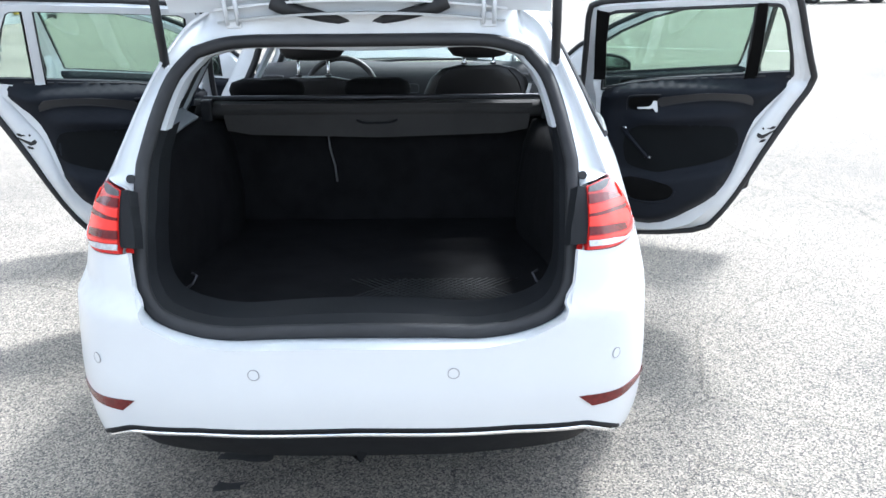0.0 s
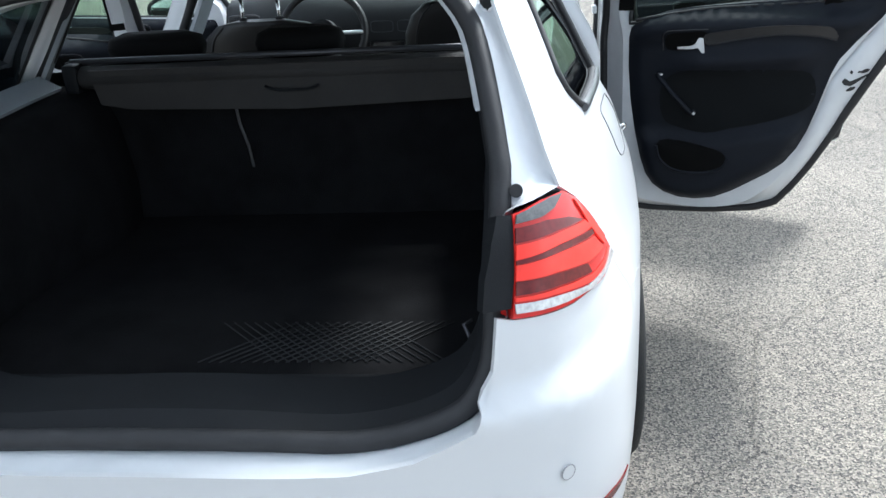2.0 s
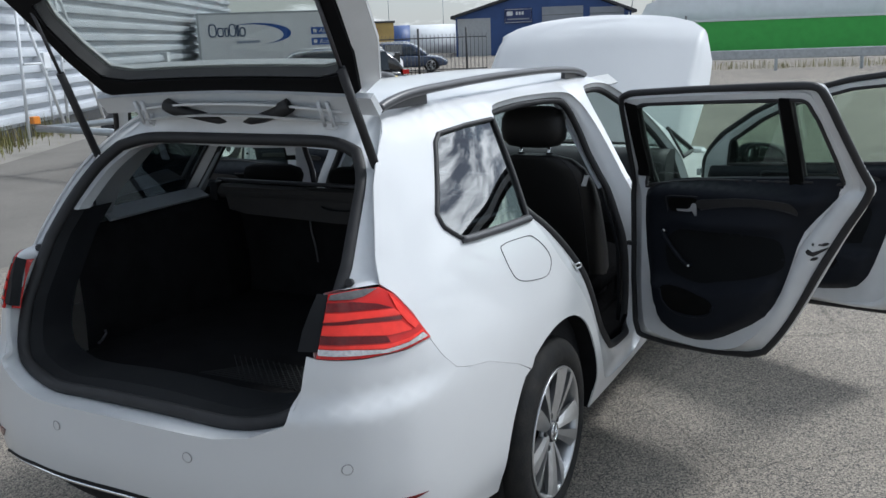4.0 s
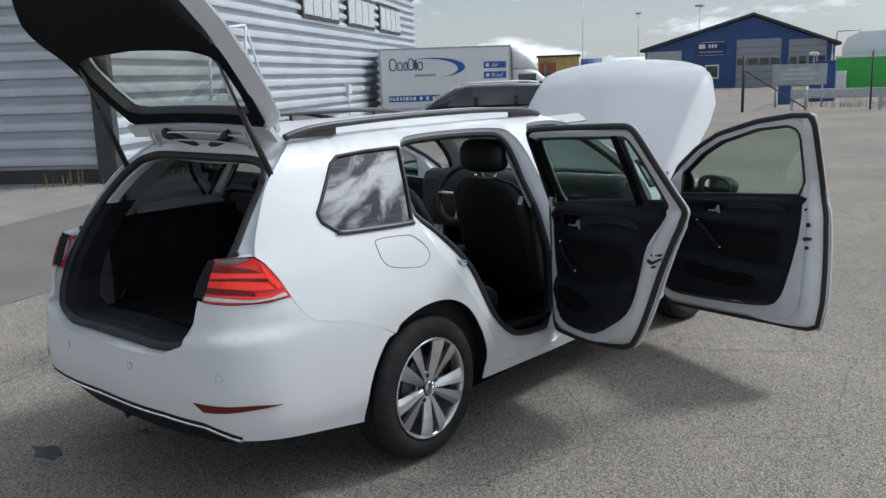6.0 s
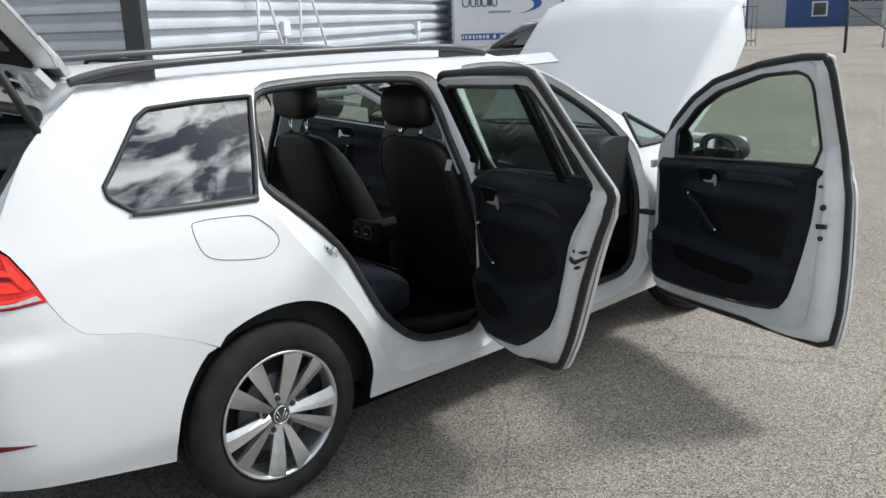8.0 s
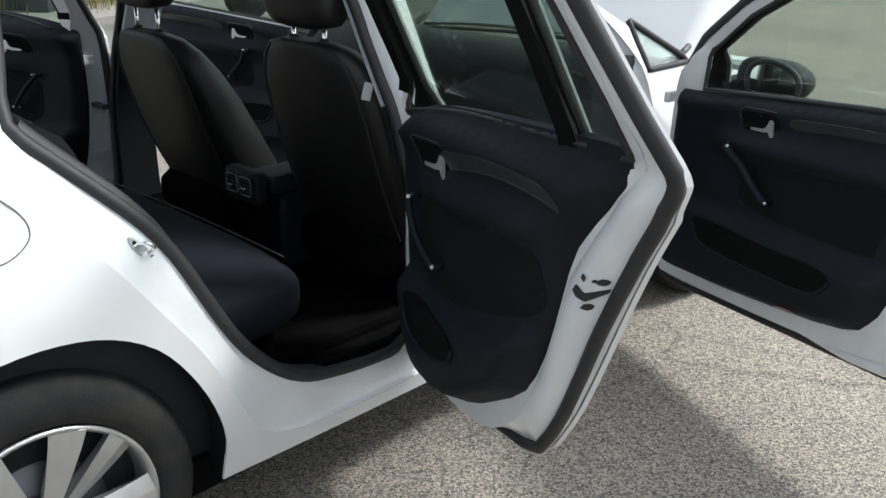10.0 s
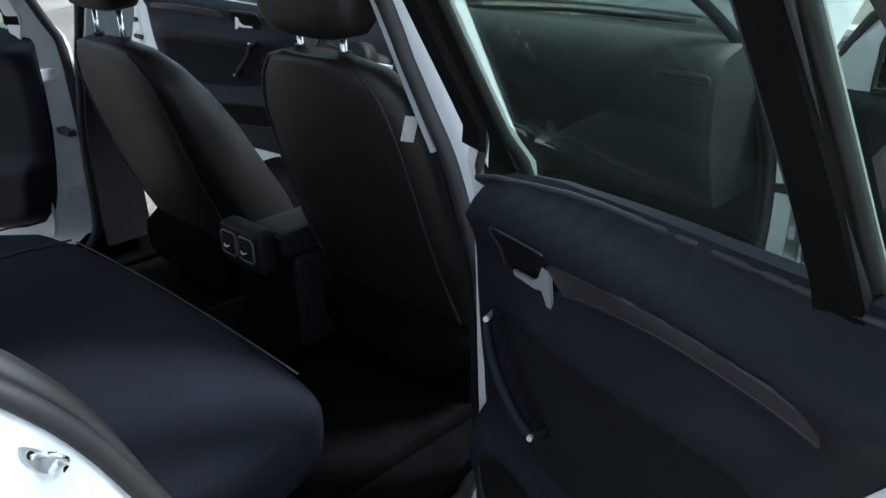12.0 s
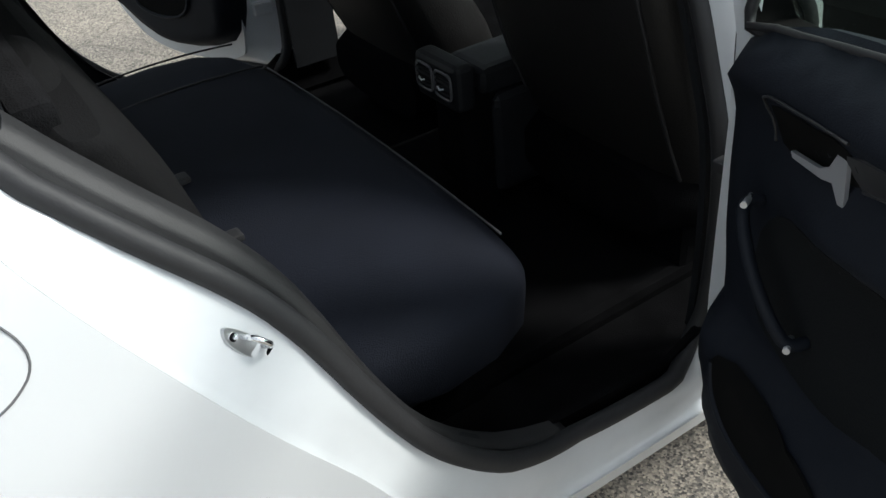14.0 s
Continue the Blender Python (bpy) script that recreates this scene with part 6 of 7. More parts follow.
for a, b, nn in ((corner, far_r, n_r), (far_l, corner, n_l)):
    strip(bm, [a + nn * .03, b + nn * .03], [a + nn * .03 + Vector((0, 0, .25)), b + nn * .03 + Vector((0, 0, .25))], closed=False)
part("plinth", bm, DARKPOST, shed, "dark plinth")
bm = bmesh.new()
bm.faces.new([bm.verts.new(p + Vector((0, 0, 7.7))) for p in (corner, far_r, far_r + d_l * 30, far_l)])
part("shed_roof", bm, DARKPOST, shed)
bm = bmesh.new()
strip(bm, [far_r, far_r + d_l * 20], [far_r + Vector((0, 0, 7.7)), far_r + d_l * 20 + Vector((0, 0, 7.7))], closed=False)
part("end_wall", bm, WALLSHEET, shed)
# upper windows
along = d_r.to_track_quat("X", "Z").to_matrix().to_4x4()
for k in (10.5, 15.2, 19.75):
    p0 = corner + d_r * k + n_r * .10
    w = part("shed_window", rbox((0, -.07, 3.42), (3.65, .05, 4.46), .01, m=Matrix.Translation(p0) @ along), DARKPOST, shed, "dark-framed upper window")
    for j in range(4):
        part("window_pane", rbox((.10 + j * .88, -.10, 3.52), (.10 + j * .88 + .78, .07, 4.36), .005, m=Matrix.Translation(p0) @ along), mat("pale_blind", (.5, .53, .56), .25), w)
        part("mullion", rbox((.07 + j * .88, -.11, 3.50), (.11 + j * .88, .08, 4.38), .005, m=Matrix.Translation(p0) @ along), TRUCKWHITE, w)
# small wall boxes
for k, z in ((5.0, 1.28), (14.7, 1.15)):
    part("wall_box", rbox((k, -.22, z), (k + .34, .22, z + .32), .02, m=Matrix.Translation(corner) @ along), TENT, shed, "small white box on the wall")
    part("box_pipe", tube([corner + d_r * (k + .17) + n_r * .16 + Vector((0, 0, .25)), corner + d_r * (k + .17) + n_r * .16 + Vector((0, 0, z))], .02, False, 6), TENT, shed)
# white trestle of tubes before the wall
rack = thing("tubular_rack", "white painted tubular steel trestle before the shed wall", "rack")
pr = corner + n_r * .35
for apex, z, a, b in ((3.70, 2.75, 3.42, 4.70), (5.70, 2.95, 5.45, 7.05)):
    top = pr + d_r * apex + Vector((0, 0, z))
    for foot, gap in ((a, .0), (b, .25)):
        part("rack_leg", tube([pr + d_r * foot + n_r * gap, top], .03, False, 8), TENT, rack)
    part("rack_brace", tube([pr + d_r * (a + .12) + n_r * .05 + Vector((0, 0, 1.4)), pr + d_r * (b - .5) + n_r * .12 + Vector((0, 0, 1.4))], .022, False, 8), TENT, rack)
part("rack_bar", tube([pr + d_r * 3.70 + Vector((0, 0, 2.75)), pr + d_r * 5.70 + Vector((0, 0, 2.95))], .03, False, 8), TENT, rack)


# ---- weeds along the shed ----
def weeds(name, spots, seed, label, height=.5):
    rnd = random.Random(seed)
    bm = bmesh.new()
    for cx, cy, n, r in spots:
        for _ in range(n):
            x, y = cx + rnd.gauss(0, r), cy + rnd.gauss(0, r)
            h, a = height * rnd.uniform(.35, 1.1), rnd.uniform(0, 6.28)
            lean = rnd.uniform(.05, .35) * h
            w = rnd.uniform(.003, .008)
            dx, dy = math.cos(a), math.sin(a)
            p = [Vector((x, y, 0)), Vector((x + dx * lean * .4, y + dy * lean * .4, h * .6)), Vector((x + dx * lean, y + dy * lean, h))]
            s = Vector((-dy, dx, 0)) * w
            v = [bm.verts.new(q) for q in (p[0] - s, p[0] + s, p[1] + s, p[1] - s)]
            t = bm.verts.new(p[2])
            bm.faces.new(v)
            bm.faces.new((v[3], v[2], t))
    return tagged(part(name, bm, GRASS), kind="stuff", label=label, category="grass")


spots = [(*(corner + d_r * k + n_r * .3)[:2], 160, .30) for k in (.5, 1.4, 2.6, 4.4)] + [(*(corner + d_l * k + Vector((.3, -.3, 0)))[:2], 30, .3) for k in (.6, 3, 7)]
weeds("weeds", spots, 4, "tufts of dry weeds along the shed foot", .42)


# ---- delivery truck ----
def lettering(text, size, m, material, parent, name="lettering", shear=0.0):
    c = bpy.data.curves.new(name, "FONT")
    c.body, c.size, c.shear, c.extrude = text, size, shear, .004
    ob = bpy.data.objects.new("scratch_text", c)
    me = bpy.data.meshes.new_from_object(ob)
    bpy.data.objects.remove(ob)
    me.materials.append(material)
    o = new(name, me)
    o.matrix_basis = m
    o.parent = parent
    return o


truck = thing("box_truck", "white box truck with blue lettering parked beside the shed", "truck", (-19.3, 21.6, 0))
ahead_t = Vector((.755, .655, 0)).normalized()
truck.rotation_euler = (0, 0, math.atan2(ahead_t.y, ahead_t.x))
part("box", rbox((0, 0, .48), (4.75, 2.2, 2.66), .03), TRUCKWHITE, truck, "white cargo box")
part("box_rail", rbox((0, -.012, .44), (4.75, 2.2, .54), .01), GALV, truck)
part("box_edge", rbox((-.04, -.015, .48), (.03, 2.2, 2.68), .01), GALV, truck)
part("box_edge", rbox((4.72, -.015, .48), (4.79, 2.2, 2.68), .01), GALV, truck)
part("box_edge", rbox((0, -.015, 2.63), (4.79, 2.2, 2.69), .01), GALV, truck)
rows = []
for x, z0, z1, hw in ((4.85, .40, 1.85, 1.0), (5.5, .40, 1.86, 1.0), (5.75, .40, 1.78, .98), (6.35, .40, 1.22, .95), (6.9, .40, 1.06, .9), (7.05, .45, .85, .85)):
    rows.append([(x, 1.1 + a, (z0 + z1) / 2 + b) for a, b in pillow(0, 0, hw, (z1 - z0) / 2, 7, 28)])
part("cab", loft(rows), TRUCKWHITE, truck, "white van cab")
rows = []
for x, z1, hw in ((4.85, 2.62, .95), (5.1, 2.58, .94), (5.45, 2.35, .9), (5.80, 1.88, .85)):
    rows.append([(x, 1.1 + a, (1.75 + z1) / 2 + b) for a, b in pillow(0, 0, hw, (z1 - 1.75) / 2 + .02, 4, 24)])
part("wind_deflector", loft(rows), TRUCKWHITE, truck, "white wind deflector over the cab")
part("cab_window", rbox((5.05, .085, 1.10), (5.72, .12, 1.64), .02), DARKGLASS, truck)
part("cab_window", rbox((5.78, .10, 1.10), (6.15, .16, 1.36), .02), DARKGLASS, truck)
for x in (1.0, 6.3):
    bm = bmesh.new()
    cyl((x, .05, .34), (x, .32, .34), .34, 28, bm=bm)
    w = part("truck_wheel", bm, TYRE, truck)
    part("truck_rim", cyl((x, .03, .34), (x, .06, .34), .19, 20), ALLOY, w)
for x0, wd, hi in ((.34, .24, .40), (.63, .18, .28), (.87, .11, .28), (1.02, .20, .40), (1.27, .05, .36), (1.37, .17, .28)):
    # each letter of the name as a plain ring of strokes
    stroke = mat("grey_blue_lettering", (.07, .11, .20), .5)
    part("name_bar", tube([(x0 + a, -.006, 1.90 + hi / 2 + c) for a, c in pillow(wd / 2, 0, wd / 2, hi / 2, 3.0, 16)], .022, True, 4), stroke, truck)
part("name_bar", rbox((1.24, -.010, 1.66), (2.02, -.002, 1.74), 0), mat("pale_lettering", (.30, .34, .42), .5), truck)
sw_o, sw_i = [], []
for t in np.linspace(0, 1, 30):
    a = math.pi * (.72 - 1.22 * t)
    cx, cz, rx, rz = 1.90, 1.96, 1.2, .36
    k = .16 * math.sin(math.pi * min(t * 1.05, 1)) ** 1.3
    sw_o.append((cx + rx * math.cos(a), -.008, cz + rz * math.sin(a)))
    sw_i.append((cx + (rx - k * 1.9) * math.cos(a), -.008, cz + (rz - k * .6) * math.sin(a)))
bm = bmesh.new()
strip(bm, sw_o, sw_i, closed=False)
part("swoosh", bm, LOGOBLUE, truck, "blue swoosh painted on the box")
part("number_band", rbox((.28, -.010, .76), (3.75, -.002, .98), 0), LOGOBLUE, truck, "blue band of lettering")
rnd = random.Random(2)
x = .32
while x < 3.6:
    wd = rnd.choice((.06, .09, .12))
    part("number_bar", rbox((x, -.013, .81), (x + wd * .8, -.009, .93), 0), TRUCKWHITE, truck)
    x += wd + (.03 if rnd.random() < .85 else .12)
for z, word in ((2.0, "Air"), (1.64, "Road"), (1.28, "Sea")):
    part("sign_band", rbox((3.78, -.010, z - .12), (4.60, -.002, z + .12), .0), LOGOBLUE, truck)
    lettering(word, .20, pose(4.05, -.013, z - .07, 90, 0, 0), TRUCKWHITE, truck, shear=.25)
    part("sign_mark", rbox((3.86, -.013, z - .06), (3.98, -.009, z + .06), .0), TRUCKWHITE, truck)


# ---- parked cars ----
def parked_car(name, at, yaw, paint, label, tall=1.72, long=4.85, wide=1.9, rim=ALLOY):
    """A plain parked car built about its middle, nose to +x."""
    c = thing(name, label, "car", at)
    c.rotation_euler = (0, 0, radians(yaw))
    h = tall
    rows = []
    for x, z0, z1, hw in ((-.5, .45, .62, .40), (-.485, .32, .75 * h * .62, .455), (-.44, .26, .60 * h, .485), (-.30, .24, .60 * h, .5), (0, .24, .585 * h, .5), (.22, .24, .575 * h, .5), (.30, .25, .56 * h, .495), (.42, .27, .50 * h, .47), (.48, .30, .40 * h, .43), (.5, .38, .33 * h, .36)):
        rows.append([(x * long, a, (z0 + z1) / 2 + b) for a, b in pillow(0, 0, hw * wide, (z1 - z0) / 2, 6, 32)])
    b = part("body", loft(rows), paint, c)
    rows = []
    for x, z1, hw in ((-.475, .60, .40), (-.44, .80, .40), (-.37, .975, .385), (-.20, 1.0, .385), (.02, .99, .385), (.10, .95, .385), (.20, .76, .41), (.27, .585, .43)):
        rows.append([(x * long, a, (.52 * h + z1 * h) / 2 + bb) for a, bb in pillow(0, 0, hw * wide, (z1 - .52) * h / 2, 5, 32)])
    part("cabin", loft(rows), paint, c)
    for sy in (-1, 1):
        for x0, x1 in ((-.39, -.24), (-.22, -.02), (.0, .15)):
            zt = .93 if x1 < .1 else .86
            bm = bmesh.new()
            y0, y1 = sy * (.425 * wide), sy * (.392 * wide)
            sk = .06 if x1 > .1 else 0
            bm.faces.new([bm.verts.new(p) for p in ((x0 * long, y0, .60 * h), (x1 * long, y0, .60 * h), ((x1 - sk) * long, y1, zt * h), ((x0 + .01) * long, y1, zt * h))])
            part("side_window", bm, DARKGLASS, c)
        for x in (-.285, .31):
            t = part("wheel", cyl((x * long, sy * .5 * wide - sy * .02, .345), (x * long, sy * .5 * wide - sy * .26, .345), .345, 32), TYRE, c)
            part("rim", cyl((x * long, sy * .5 * wide + sy * .0, .345), (x * long, sy * .5 * wide - sy * .04, .345), .20, 24), DARKPLASTIC, t)
            for k in range(5):
                a = 2 * math.pi * k / 5
                cx, y = x * long, sy * .5 * wide + sy * .006
                part("spoke", tube([(cx, y, .345), (cx + .22 * math.cos(a), y, .345 + .22 * math.sin(a))], [.05, .065], False, 6, flat=(1, .2)), rim, t)
            rr = [(x * long + .215 * math.cos(a), sy * .5 * wide + sy * .006, .345 + .215 * math.sin(a)) for a in np.linspace(0, 2 * math.pi, 28, endpoint=False)]
            part("rim_edge", tube(rr, .018, True, 6), rim, t)
        part("tail_lamp", rbox((-.492 * long, sy * .40 * wide - .12, .52 * h), (-.46 * long, sy * .40 * wide + .12, .60 * h), .02), RED, c)
        part("roof_rail", tube([(-.36 * long, sy * .36 * wide, .99 * h), (-.3 * long, sy * .36 * wide, 1.02 * h), (.0, sy * .36 * wide, 1.015 * h), (.06 * long, sy * .36 * wide, .985 * h)], .02, False, 6), SATIN, c)
    part("rear_window", rbox((-.455 * long, -.36 * wide, .66 * h), (-.425 * long, .36 * wide, .90 * h), .02), DARKGLASS, c)
    return c


parked_car("black_estate", (-11.55, 17.15, 0), 222, BLACKCAR, "glossy black estate car with roof rails parked before the truck", 1.42, 4.8, 1.85)
parked_car("dark_hatchback", (15.0, 31.6, 0), 8, BLACKCAR, "dark parked car at the far edge of the yard", 1.5, 4.3, 1.8)
parked_car("dark_hatchback", (20.6, 33.0, 0), 8, mat("grey_car_paint", (.12, .12, .13), .25, coat=1), "dark grey parked car at the far edge of the yard", 1.5, 4.3, 1.8)
parked_car("blue_hatchback", (-19.6, 36.2, 0), 25, mat("dark_blue_car_paint", (.03, .05, .10), .25, coat=1), "dark blue parked car behind the fence", 1.45, 4.2, 1.8)


# ---- trailer with winch ----
trailer = thing("boat_trailer", "galvanised boat trailer with a yellow winch, jockey wheel and silver wheels", "trailer", (-6.69, 12.72, 0))
trailer.rotation_euler = (0, 0, radians(82))
part("drawbar", rbox((-1.6, -.06, .62), (.9, .06, .74), .01), GALV, trailer)
part("drawbar_arm", tube([(-1.4, 0, .68), (-2.6, .75, .60), (-6.4, .8, .60)], .05, False, 6), GALV, trailer)
part("drawbar_arm", tube([(-1.4, 0, .68), (-2.6, -.75, .60), (-6.4, -.8, .60)], .05, False, 6), GALV, trailer)
part("upper_beam", rbox((-1.5, -.05, .737), (.0, .05, .80), .01), GALV, trailer)
part("winch_post", rbox((.02, -.05, .737), (.14, .05, .86), .01), GALV, trailer)
part("winch", rbox((-.02, -.12, .76), (.22, .12, .94), .04, 3), YELLOW, trailer, "yellow winch")
part("winch_strap", rbox((.15, -.03, .737), (.21, .03, .80), .01), YELLOW, trailer)
part("winch_crank", tube([(.1, -.12, .85), (.1, -.2, .86), (.28, -.2, .93), (.28, -.3, .93)], .012, False, 6), RUBBER, trailer)
part("coupling", tube([(.9, 0, .68), (1.15, 0, .70), (1.25, 0, .66)], .045, False, 8), RUBBER, trailer)
part("jockey_leg", tube([(-.35, .08, .2), (-.35, .08, .85)], .03, False, 8), GALV, trailer)
part("jockey_wheel", cyl((-.55, .04, .15), (-.55, .12, .15), .15, 20), RUBBER, trailer)
part("jockey_fork", tube([(-.55, .02, .15), (-.35, .08, .28)], .02, False, 6), GALV, trailer)
part("axle", tube([(-4.96, -1.0, .34), (-4.96, 1.0, .34)], .04, False, 8), GALV, trailer)
for y in (-1.0, 1.0):
    t = part("trailer_wheel", cyl((-4.96, y - .09, .32), (-4.96, y + .09, .32), .32, 32), TYRE, trailer)
    sy = 1 if y > 0 else -1
    part("rim", cyl((-4.96, y + sy * .07, .32), (-4.96, y + sy * .095, .32), .185, 28), TRUCKWHITE, t, "silver-white five-hole wheel")
    for k in range(5):
        a = 2 * math.pi * k / 5 + .3
        part("rim_hole", cyl((-4.96 + .115 * math.cos(a), y + sy * .09, .32 + .115 * math.sin(a)), (-4.96 + .115 * math.cos(a), y + sy * .099, .32 + .115 * math.sin(a)), .042, 12), RUBBER, t)
    part("rim_edge", tube([(-4.96 + .185 * math.cos(a), y + sy * .097, .32 + .185 * math.sin(a)) for a in np.linspace(0, 6.283, 28, endpoint=False)], .014, True, 6), ALLOY, t)
    bm = bmesh.new()
    arc = [(-4.96 + .42 * math.cos(a), .32 + .42 * math.sin(a)) for a in np.linspace(.15, math.pi - .15, 14)]
    strip(bm, [(x, y - .13, z) for x, z in arc], [(x, y + .13, z) for x, z in arc], closed=False)
    part("mudguard", bm, RUBBER, trailer)
    part("side_marker", rbox((-6.45, y - .05, .66), (-6.35, y + .05, .76), .01), mat("orange_lens", (.75, .25, .03), .3), trailer, "orange marker lamp")
part("cross_beam", tube([(-6.4, -.95, .60), (-6.4, .95, .60)], .05, False, 6), GALV, trailer)


# ---- far buildings ----
def gabled(name, origin, right_dir, width, depth, eave, ridge, material, roof_mat, label, peak=.52):
    b = thing(name, label, "building", origin)
    b.rotation_euler = (0, 0, math.atan2(right_dir[1], right_dir[0]))
    w2 = width * peak
    bm = bmesh.new()
    f = [(0, 0, 0), (width, 0, 0), (width, 0, eave), (w2, 0, ridge), (0, 0, eave)]
    r = [(x, depth, z) for x, y, z in f]
    vf, vr = [bm.verts.new(p) for p in f], [bm.verts.new(p) for p in r]
    bm.faces.new(vf)
    bm.faces.new(list(reversed(vr)))
    for i in range(5):
        bm.faces.new((vf[i], vf[(i + 1) % 5], vr[(i + 1) % 5], vr[i]))
    part("wall", bm, material, b)
    bm = bmesh.new()
    ov = .4
    for a, c in (((-ov, eave - .1), (w2, ridge + .08)), ((w2, ridge + .08), (width + ov, eave - .1))):
        vs = [bm.verts.new(p) for p in ((a[0], -ov, a[1]), (c[0], -ov, c[1]), (c[0], depth, c[1]), (a[0], depth, a[1]), (a[0], -ov, a[1] + .22), (c[0], -ov, c[1] + .22), (c[0], depth, c[1] + .22), (a[0], depth, a[1] + .22))]
        for q in ((0, 1, 2, 3), (7, 6, 5, 4), (0, 4, 5, 1), (1, 5, 6, 2), (2, 6, 7, 3), (3, 7, 4, 0)):
            bm.faces.new([vs[i] for i in q])
    part("roof", bm, roof_mat, b)
    return b


# the hall's gable, 14.4 m wide, faces the yard
hall = gabled("blue_workshop_hall", (-31.05, 65.15, 0), (.929, .369), 14.4, 20, 3.15, 5.5, BLUEWALL, DARKPOST, "dark blue gabled workshop hall with two grey roller doors", .58)
part("end_panel", rbox((.15, -.05, 0), (2.9, .02, 3.05), 0), mat("pale_wall_panel", (.42, .44, .46), .6), hall, "pale panel at the end of the hall")
sign = part("wall_sign", rbox((4.05, -.10, 2.55), (6.35, -.03, 3.72), 0), mat("sign_blue", (.02, .04, .14), .5), hall, "blue sign board with a white border")
part("sign_border", tube([(4.12, -.12, 2.62), (6.28, -.12, 2.62), (6.28, -.12, 3.65), (4.12, -.12, 3.65)], .03, True, 4), TRUCKWHITE, sign)
for k in range(3):
    part("sign_mark", rbox((5.0 + k * .24, -.13, 3.20), (5.17 + k * .24, -.10, 3.46), 0), TRUCKWHITE, sign)
part("sign_mark", rbox((4.25, -.13, 3.15), (4.75, -.10, 3.50), .05), TRUCKWHITE, sign)
part("sign_line", rbox((4.3, -.13, 2.82), (6.1, -.10, 2.93), 0), GREYSHEET, sign)
for x, wdt in ((7.15, 3.35), (11.05, 2.75)):
    dr = part("roller_door", rbox((x, -.10, 0), (x + wdt, .0, 3.75 if x < 10 else 3.60), .01), GREYSHEET, hall, "grey roller door with a row of panes")
    for k in range(4):
        part("door_pane", rbox((x + .08 + k * wdt / 4, -.13, 1.72), (x - .05 + (k + 1) * wdt / 4, -.09, 2.28), 0), DARKGLASS, dr)
        part("pane_rim", tube([(x + .08 + k * wdt / 4, -.13, 1.70), (x - .05 + (k + 1) * wdt / 4, -.13, 1.70), (x - .05 + (k + 1) * wdt / 4, -.13, 2.30), (x + .08 + k * wdt / 4, -.13, 2.30)], .022, True, 4), TENT, dr)
    for z in (.65, 1.2, 2.6, 3.1):
        part("door_joint", rbox((x, -.115, z - .015), (x + wdt, -.095, z + .015), 0), DARKPOST, dr)
wn_ = part("hall_window", rbox((4.75, -.10, .75), (5.85, -.02, 1.85), 0), TRUCKWHITE, hall, "small white-framed window")
part("window_pane", rbox((4.85, -.13, .85), (5.75, -.09, 1.75), 0), DARKGLASS, wn_)
part("downpipe", tube([(14.2, -.1, 0), (14.2, -.1, 3.1)], .06, False, 6), TRUCKWHITE, hall)
part("roof_pipe", tube([(14.5, 1.0, 3.2), (14.6, 1.0, 4.1), (16.2, 1.0, 4.15), (16.25, 1.0, 3.6)], .05, False, 6), GALV, hall)

box = thing("green_container", "long green container with a large white letter", "container", (-12.55, 53.0, 0))
box.rotation_euler = (0, 0, radians(14))
part("container_body", rbox((0, 0, 0), (16, 2.5, 1.95), .03), GREEN, box)
lettering("S", 1.45, pose(3.3, -.03, .42, 90, 0, 0), TRUCKWHITE, box)
part("white_rim", rbox((-.1, -.05, 1.95), (16, 2.5, 2.06), .02), TENT, box)
rows = []
for y in np.linspace(0, 12, 7):
    rows.append([(.2 + x, 3.5 + y, z) for x, z in [(0, 0), (0, 2.6), (.3, 3.2), (1.0, 3.5), (4, 3.6), (16, 3.6), (16, 0)]])
tent = thing("tarpaulin_hall", "pale arched storage tent", "tent", (-12.55, 53.0, 0))
tent.rotation_euler = (0, 0, radians(14))
part("tent_cover", loft(rows), TENT, tent)
far_b = thing("flat_roofed_building", "pale grey flat-roofed building in the distance", "building", (-13.0, 70.5, 0))
far_b.rotation_euler = (0, 0, radians(13))
part("wall", rbox((0, 0, 0), (9, 8, 5.2), .02), mat("pale_grey_wall", (.40, .43, .46), .6, 0, .1, 1), far_b)
for k in range(3):
    part("window", rbox((.9 + k * 2.6, -.06, 3.9), (1.9 + k * 2.6, .02, 4.7), 0), DARKGLASS, far_b)
och = thing("ochre_building", "low ochre building beyond the fence", "building", (-31.5, 50.0, 0))
och.rotation_euler = (0, 0, radians(32))
part("wall", rbox((0, 0, 0), (2.85, 4, 2.72), .02), OCHRE, och)
part("roof_edge", rbox((-.1, -.1, 2.72), (2.95, 4.1, 2.85), .02), DARKPOST, och)
part("wall_panel", rbox((.1, -.04, .3), (.9, .02, 2.5), .02), mat("brown_wall_panel", (.30, .20, .08), .7), och)
red_b = thing("rust_red_shed", "rust-red container beyond the truck", "shed", (-21.4, 35.1, 0))
red_b.rotation_euler = (0, 0, radians(32))
part("wall", rbox((0, 0, 0), (.85, 1.5, 2.15), .02), BRICKRED, red_b)
arch = thing("arched_hall", "blue and white arched storage hall", "building", (-46.0, 79.8, -.21))
arch.rotation_euler = (0, 0, radians(29))
rows = []
for x in (0, 7.0):
    rows.append([(x, 3 - 3 * math.cos(a), 3.25 * math.sin(a) ** .7) for a in np.linspace(.02, math.pi - .02, 15)])
part("arched_cover", loft(rows), TENT, arch, "white arched cover")
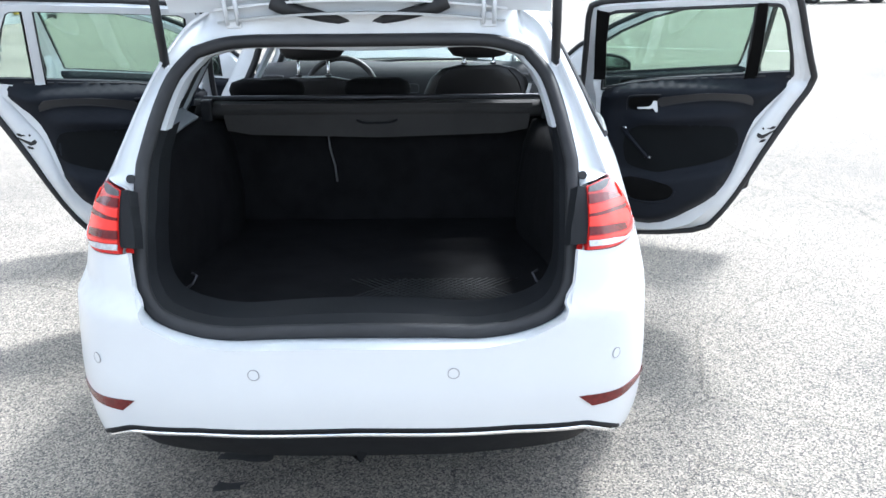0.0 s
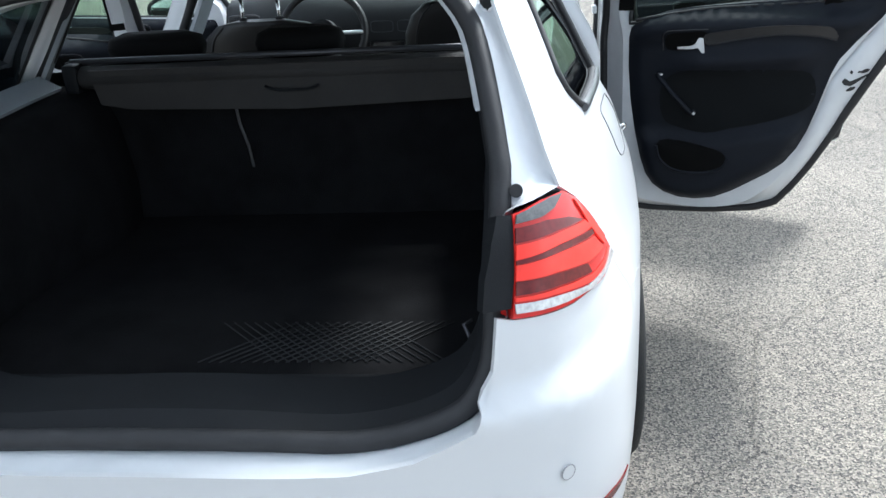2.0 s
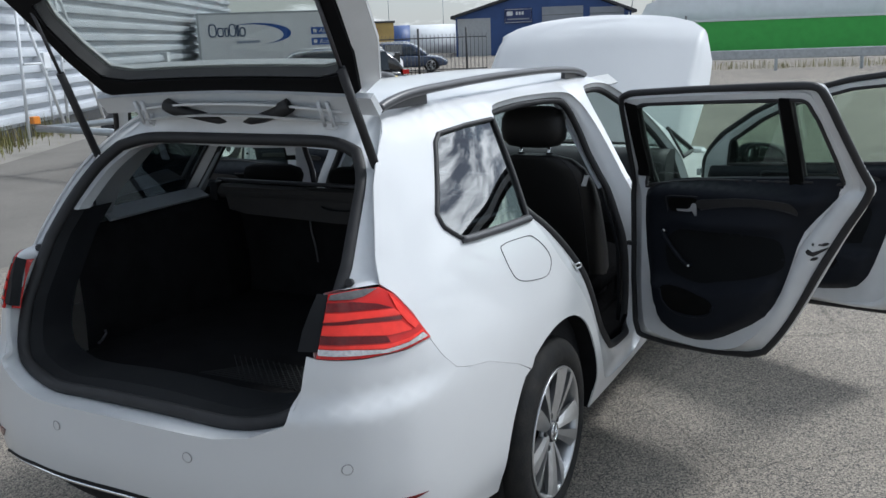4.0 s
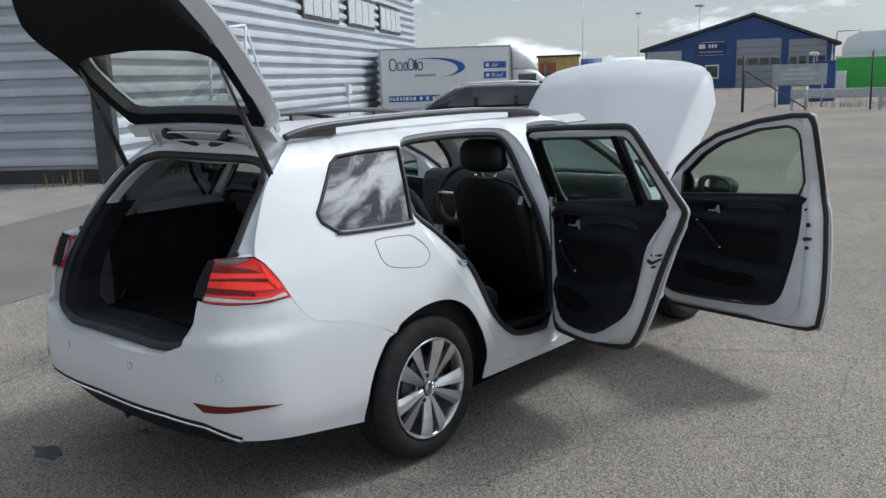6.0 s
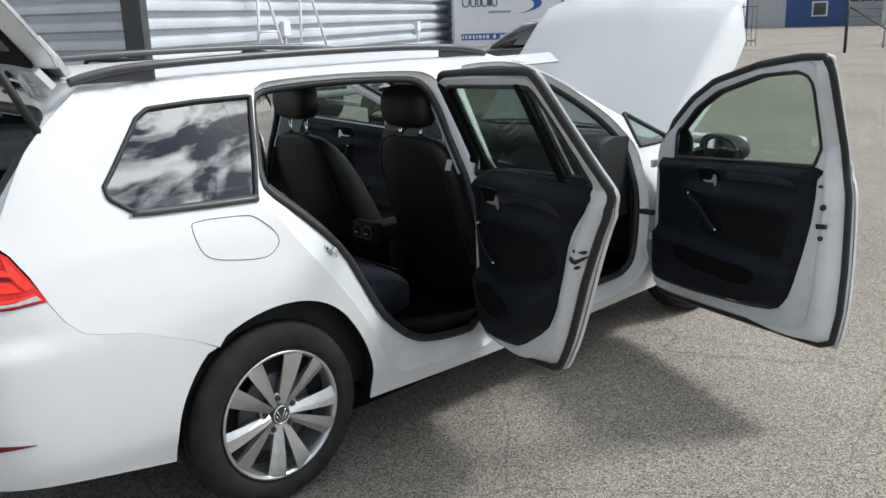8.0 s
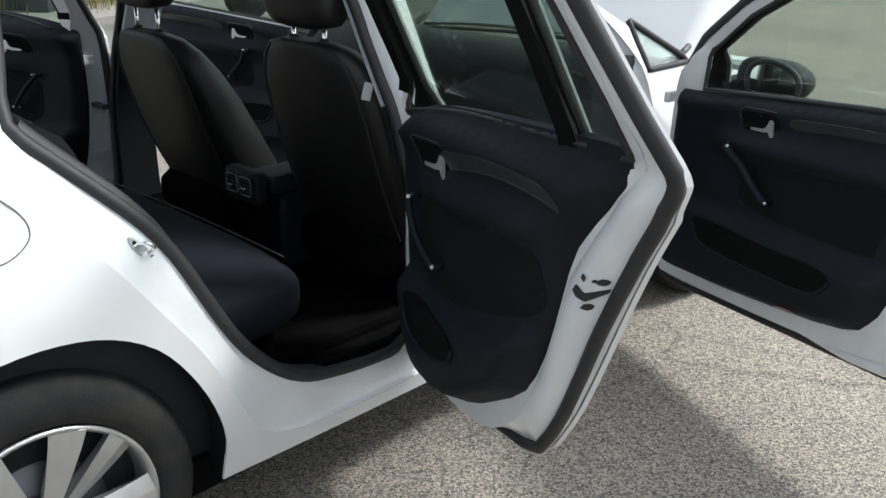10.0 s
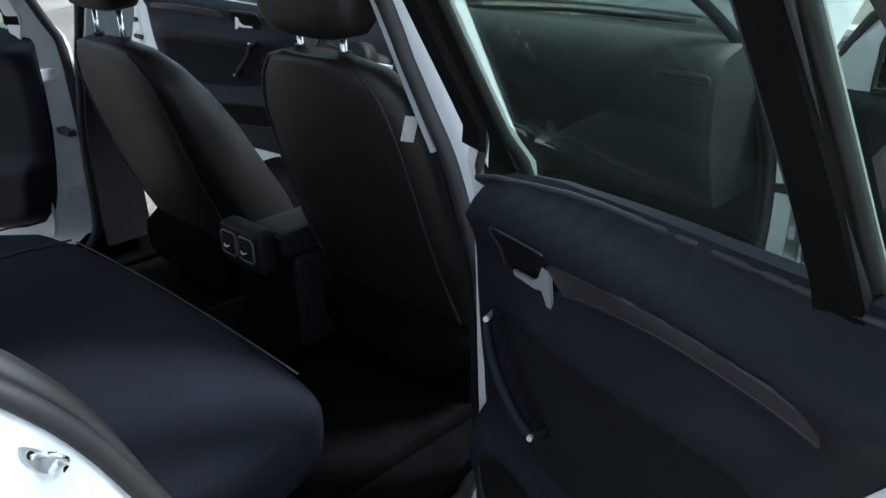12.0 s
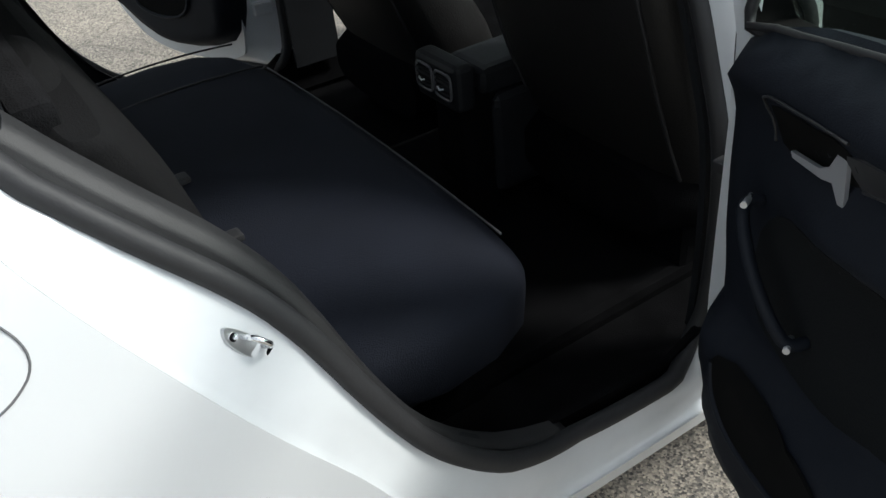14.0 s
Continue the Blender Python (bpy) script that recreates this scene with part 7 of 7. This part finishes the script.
part("arch_end", loft([[(-.12 + x, 3 - 3.02 * math.cos(a), 3.27 * math.sin(a) ** .7) for a in np.linspace(.02, math.pi - .02, 15)] for x in (0, 2.2)]), BLUEWALL, arch, "dark blue end of the arched hall")

# fence, barrier, bins, sign
fence = thing("steel_fence", "dark steel picket fence", "fence", (-19.6, 29.2, 0))
part("top_rail", tube([(0, 0, 1.6), (6.0, 3.4, 1.6)], .025, False, 6), DARKPOST, fence)
part("low_rail", tube([(0, 0, .3), (6.0, 3.4, .3)], .025, False, 6), DARKPOST, fence)
for k in range(42):
    x = k * 6.0 / 41
    part("picket", cyl((x, x * 3.4 / 6, .1 if k % 12 else 0), (x, x * 3.4 / 6, 1.75 if k % 12 else 2.0), .012 if k % 12 else .05, 5), DARKPOST, fence)
rail = thing("crash_barrier", "galvanised crash barrier on posts", "barrier", (-7.75, 31.2, 0))
part("barrier_beam", rbox((0, -.05, .42), (16, .05, .76), .03, m=pose(0, 0, 0, 0, 0, 15)), GALV, rail)
for k in range(6):
    part("barrier_post", rbox((k * 2.9, -.06, 0), (k * 2.9 + .1, .06, .6), .01, m=pose(0, 0, 0, 0, 0, 15)), GALV, rail)
gate_p = thing("barrier_gate", "swing gate with a slanting stay and a worn sheet sign", "gate", (-9.0, 29.8, 0))
part("gate_post", cyl((0, 0, 0), (0, 0, 2.0), .055, 8), DARKPOST, gate_p)
part("gate_post", cyl((1.75, 1.5, 0), (1.75, 1.5, .85), .045, 8), GALV, gate_p)
part("gate_stay", tube([(.02, .02, 1.5), (1.75, 1.5, .08)], .025, False, 6), DARKPOST, gate_p)
board = thing("sheet_sign", "worn pale grey sign sheet with faded lines on two posts", "sign", (-9.15, 33.2, 0))
board.rotation_euler = (0, 0, radians(15))
part("sign_sheet", rbox((0, -.03, .86), (1.95, .03, 1.66), .01), mat("worn_grey_sign", (.40, .43, .44), .5, .2, .3, 2), board)
for k, wd in ((0, .8), (1, 1.3), (2, 1.1)):
    part("faded_line", rbox((.95 - wd / 2, -.036, 1.42 - k * .18), (.95 + wd / 2, -.028, 1.50 - k * .18), 0), mat("faded_sign_print", (.52, .55, .56), .6), board)
for x in (.12, 1.80):
    part("sign_post", cyl((x, .06, 0), (x, .06, 1.6), .035, 8), GALV, board)
part("beacon_stem", cyl((1.45, .06, 1.6), (1.45, .06, 1.98), .025, 8), GALV, board)
part("beacon", rbox((1.28, -.10, 1.96), (1.62, .22, 2.10), .06, 3), TENT, board, "pale beacon lamp")
for x, y, w_, h_ in ((-9.55, 38.9, 1.05, 1.70), (-9.9, 36.0, .5, .85)):
    bn = thing("blue_bin", "blue waste container on the yard", "bin", (x, y, 0))
    bn.rotation_euler = (0, 0, radians(14))
    part("bin_body", rbox((0, 0, 0), (w_, .8, h_), .04, 3), BLUEWALL, bn)
    part("bin_lid", rbox((-.03, -.03, h_), (w_ + .03, .83, h_ + .08), .03), BLUEWALL, bn)
pole = thing("fence_post", "thin dark post beside the barrier", "post", (-5.2, 31.85, 0))
part("post", cyl((0, 0, 0), (0, 0, 2.05), .035, 8), DARKPOST, pole)
cab = thing("meter_cabinet", "small white meter cabinet", "cabinet", (-12.3, 52.3, 0))
part("cabinet_body", rbox((0, 0, 0), (.5, .4, 1.2), .02), TENT, cab)
part("cabinet_door", rbox((.04, -.015, .15), (.46, .0, 1.1), .004), TENT, cab)
weeds("grass_strip", [(-6.6 + k * .75, 33.2 + k * .2 + (k % 3) * .25, 60, .45) for k in range(14)] + [(-13 - k * .9, 3.0 - k * .6, 30, .4) for k in range(3)], 9, "strip of dry grass along the barrier", .40)
for x, y, h in ((-58, 100, 11.5), (-52, 104, 9.0), (-33.0, 80, 7.6)):
    mast = thing("lamp_mast", "thin lamp mast on the skyline", "mast", (x, y, 0))
    part("pole", cyl((0, 0, 0), (0, 0, h), .06, 6, r2=.03), GALV, mast)
    part("mast_head", rbox((-.4, -.2, h - .2), (.4, .2, h), .02), GALV, mast)
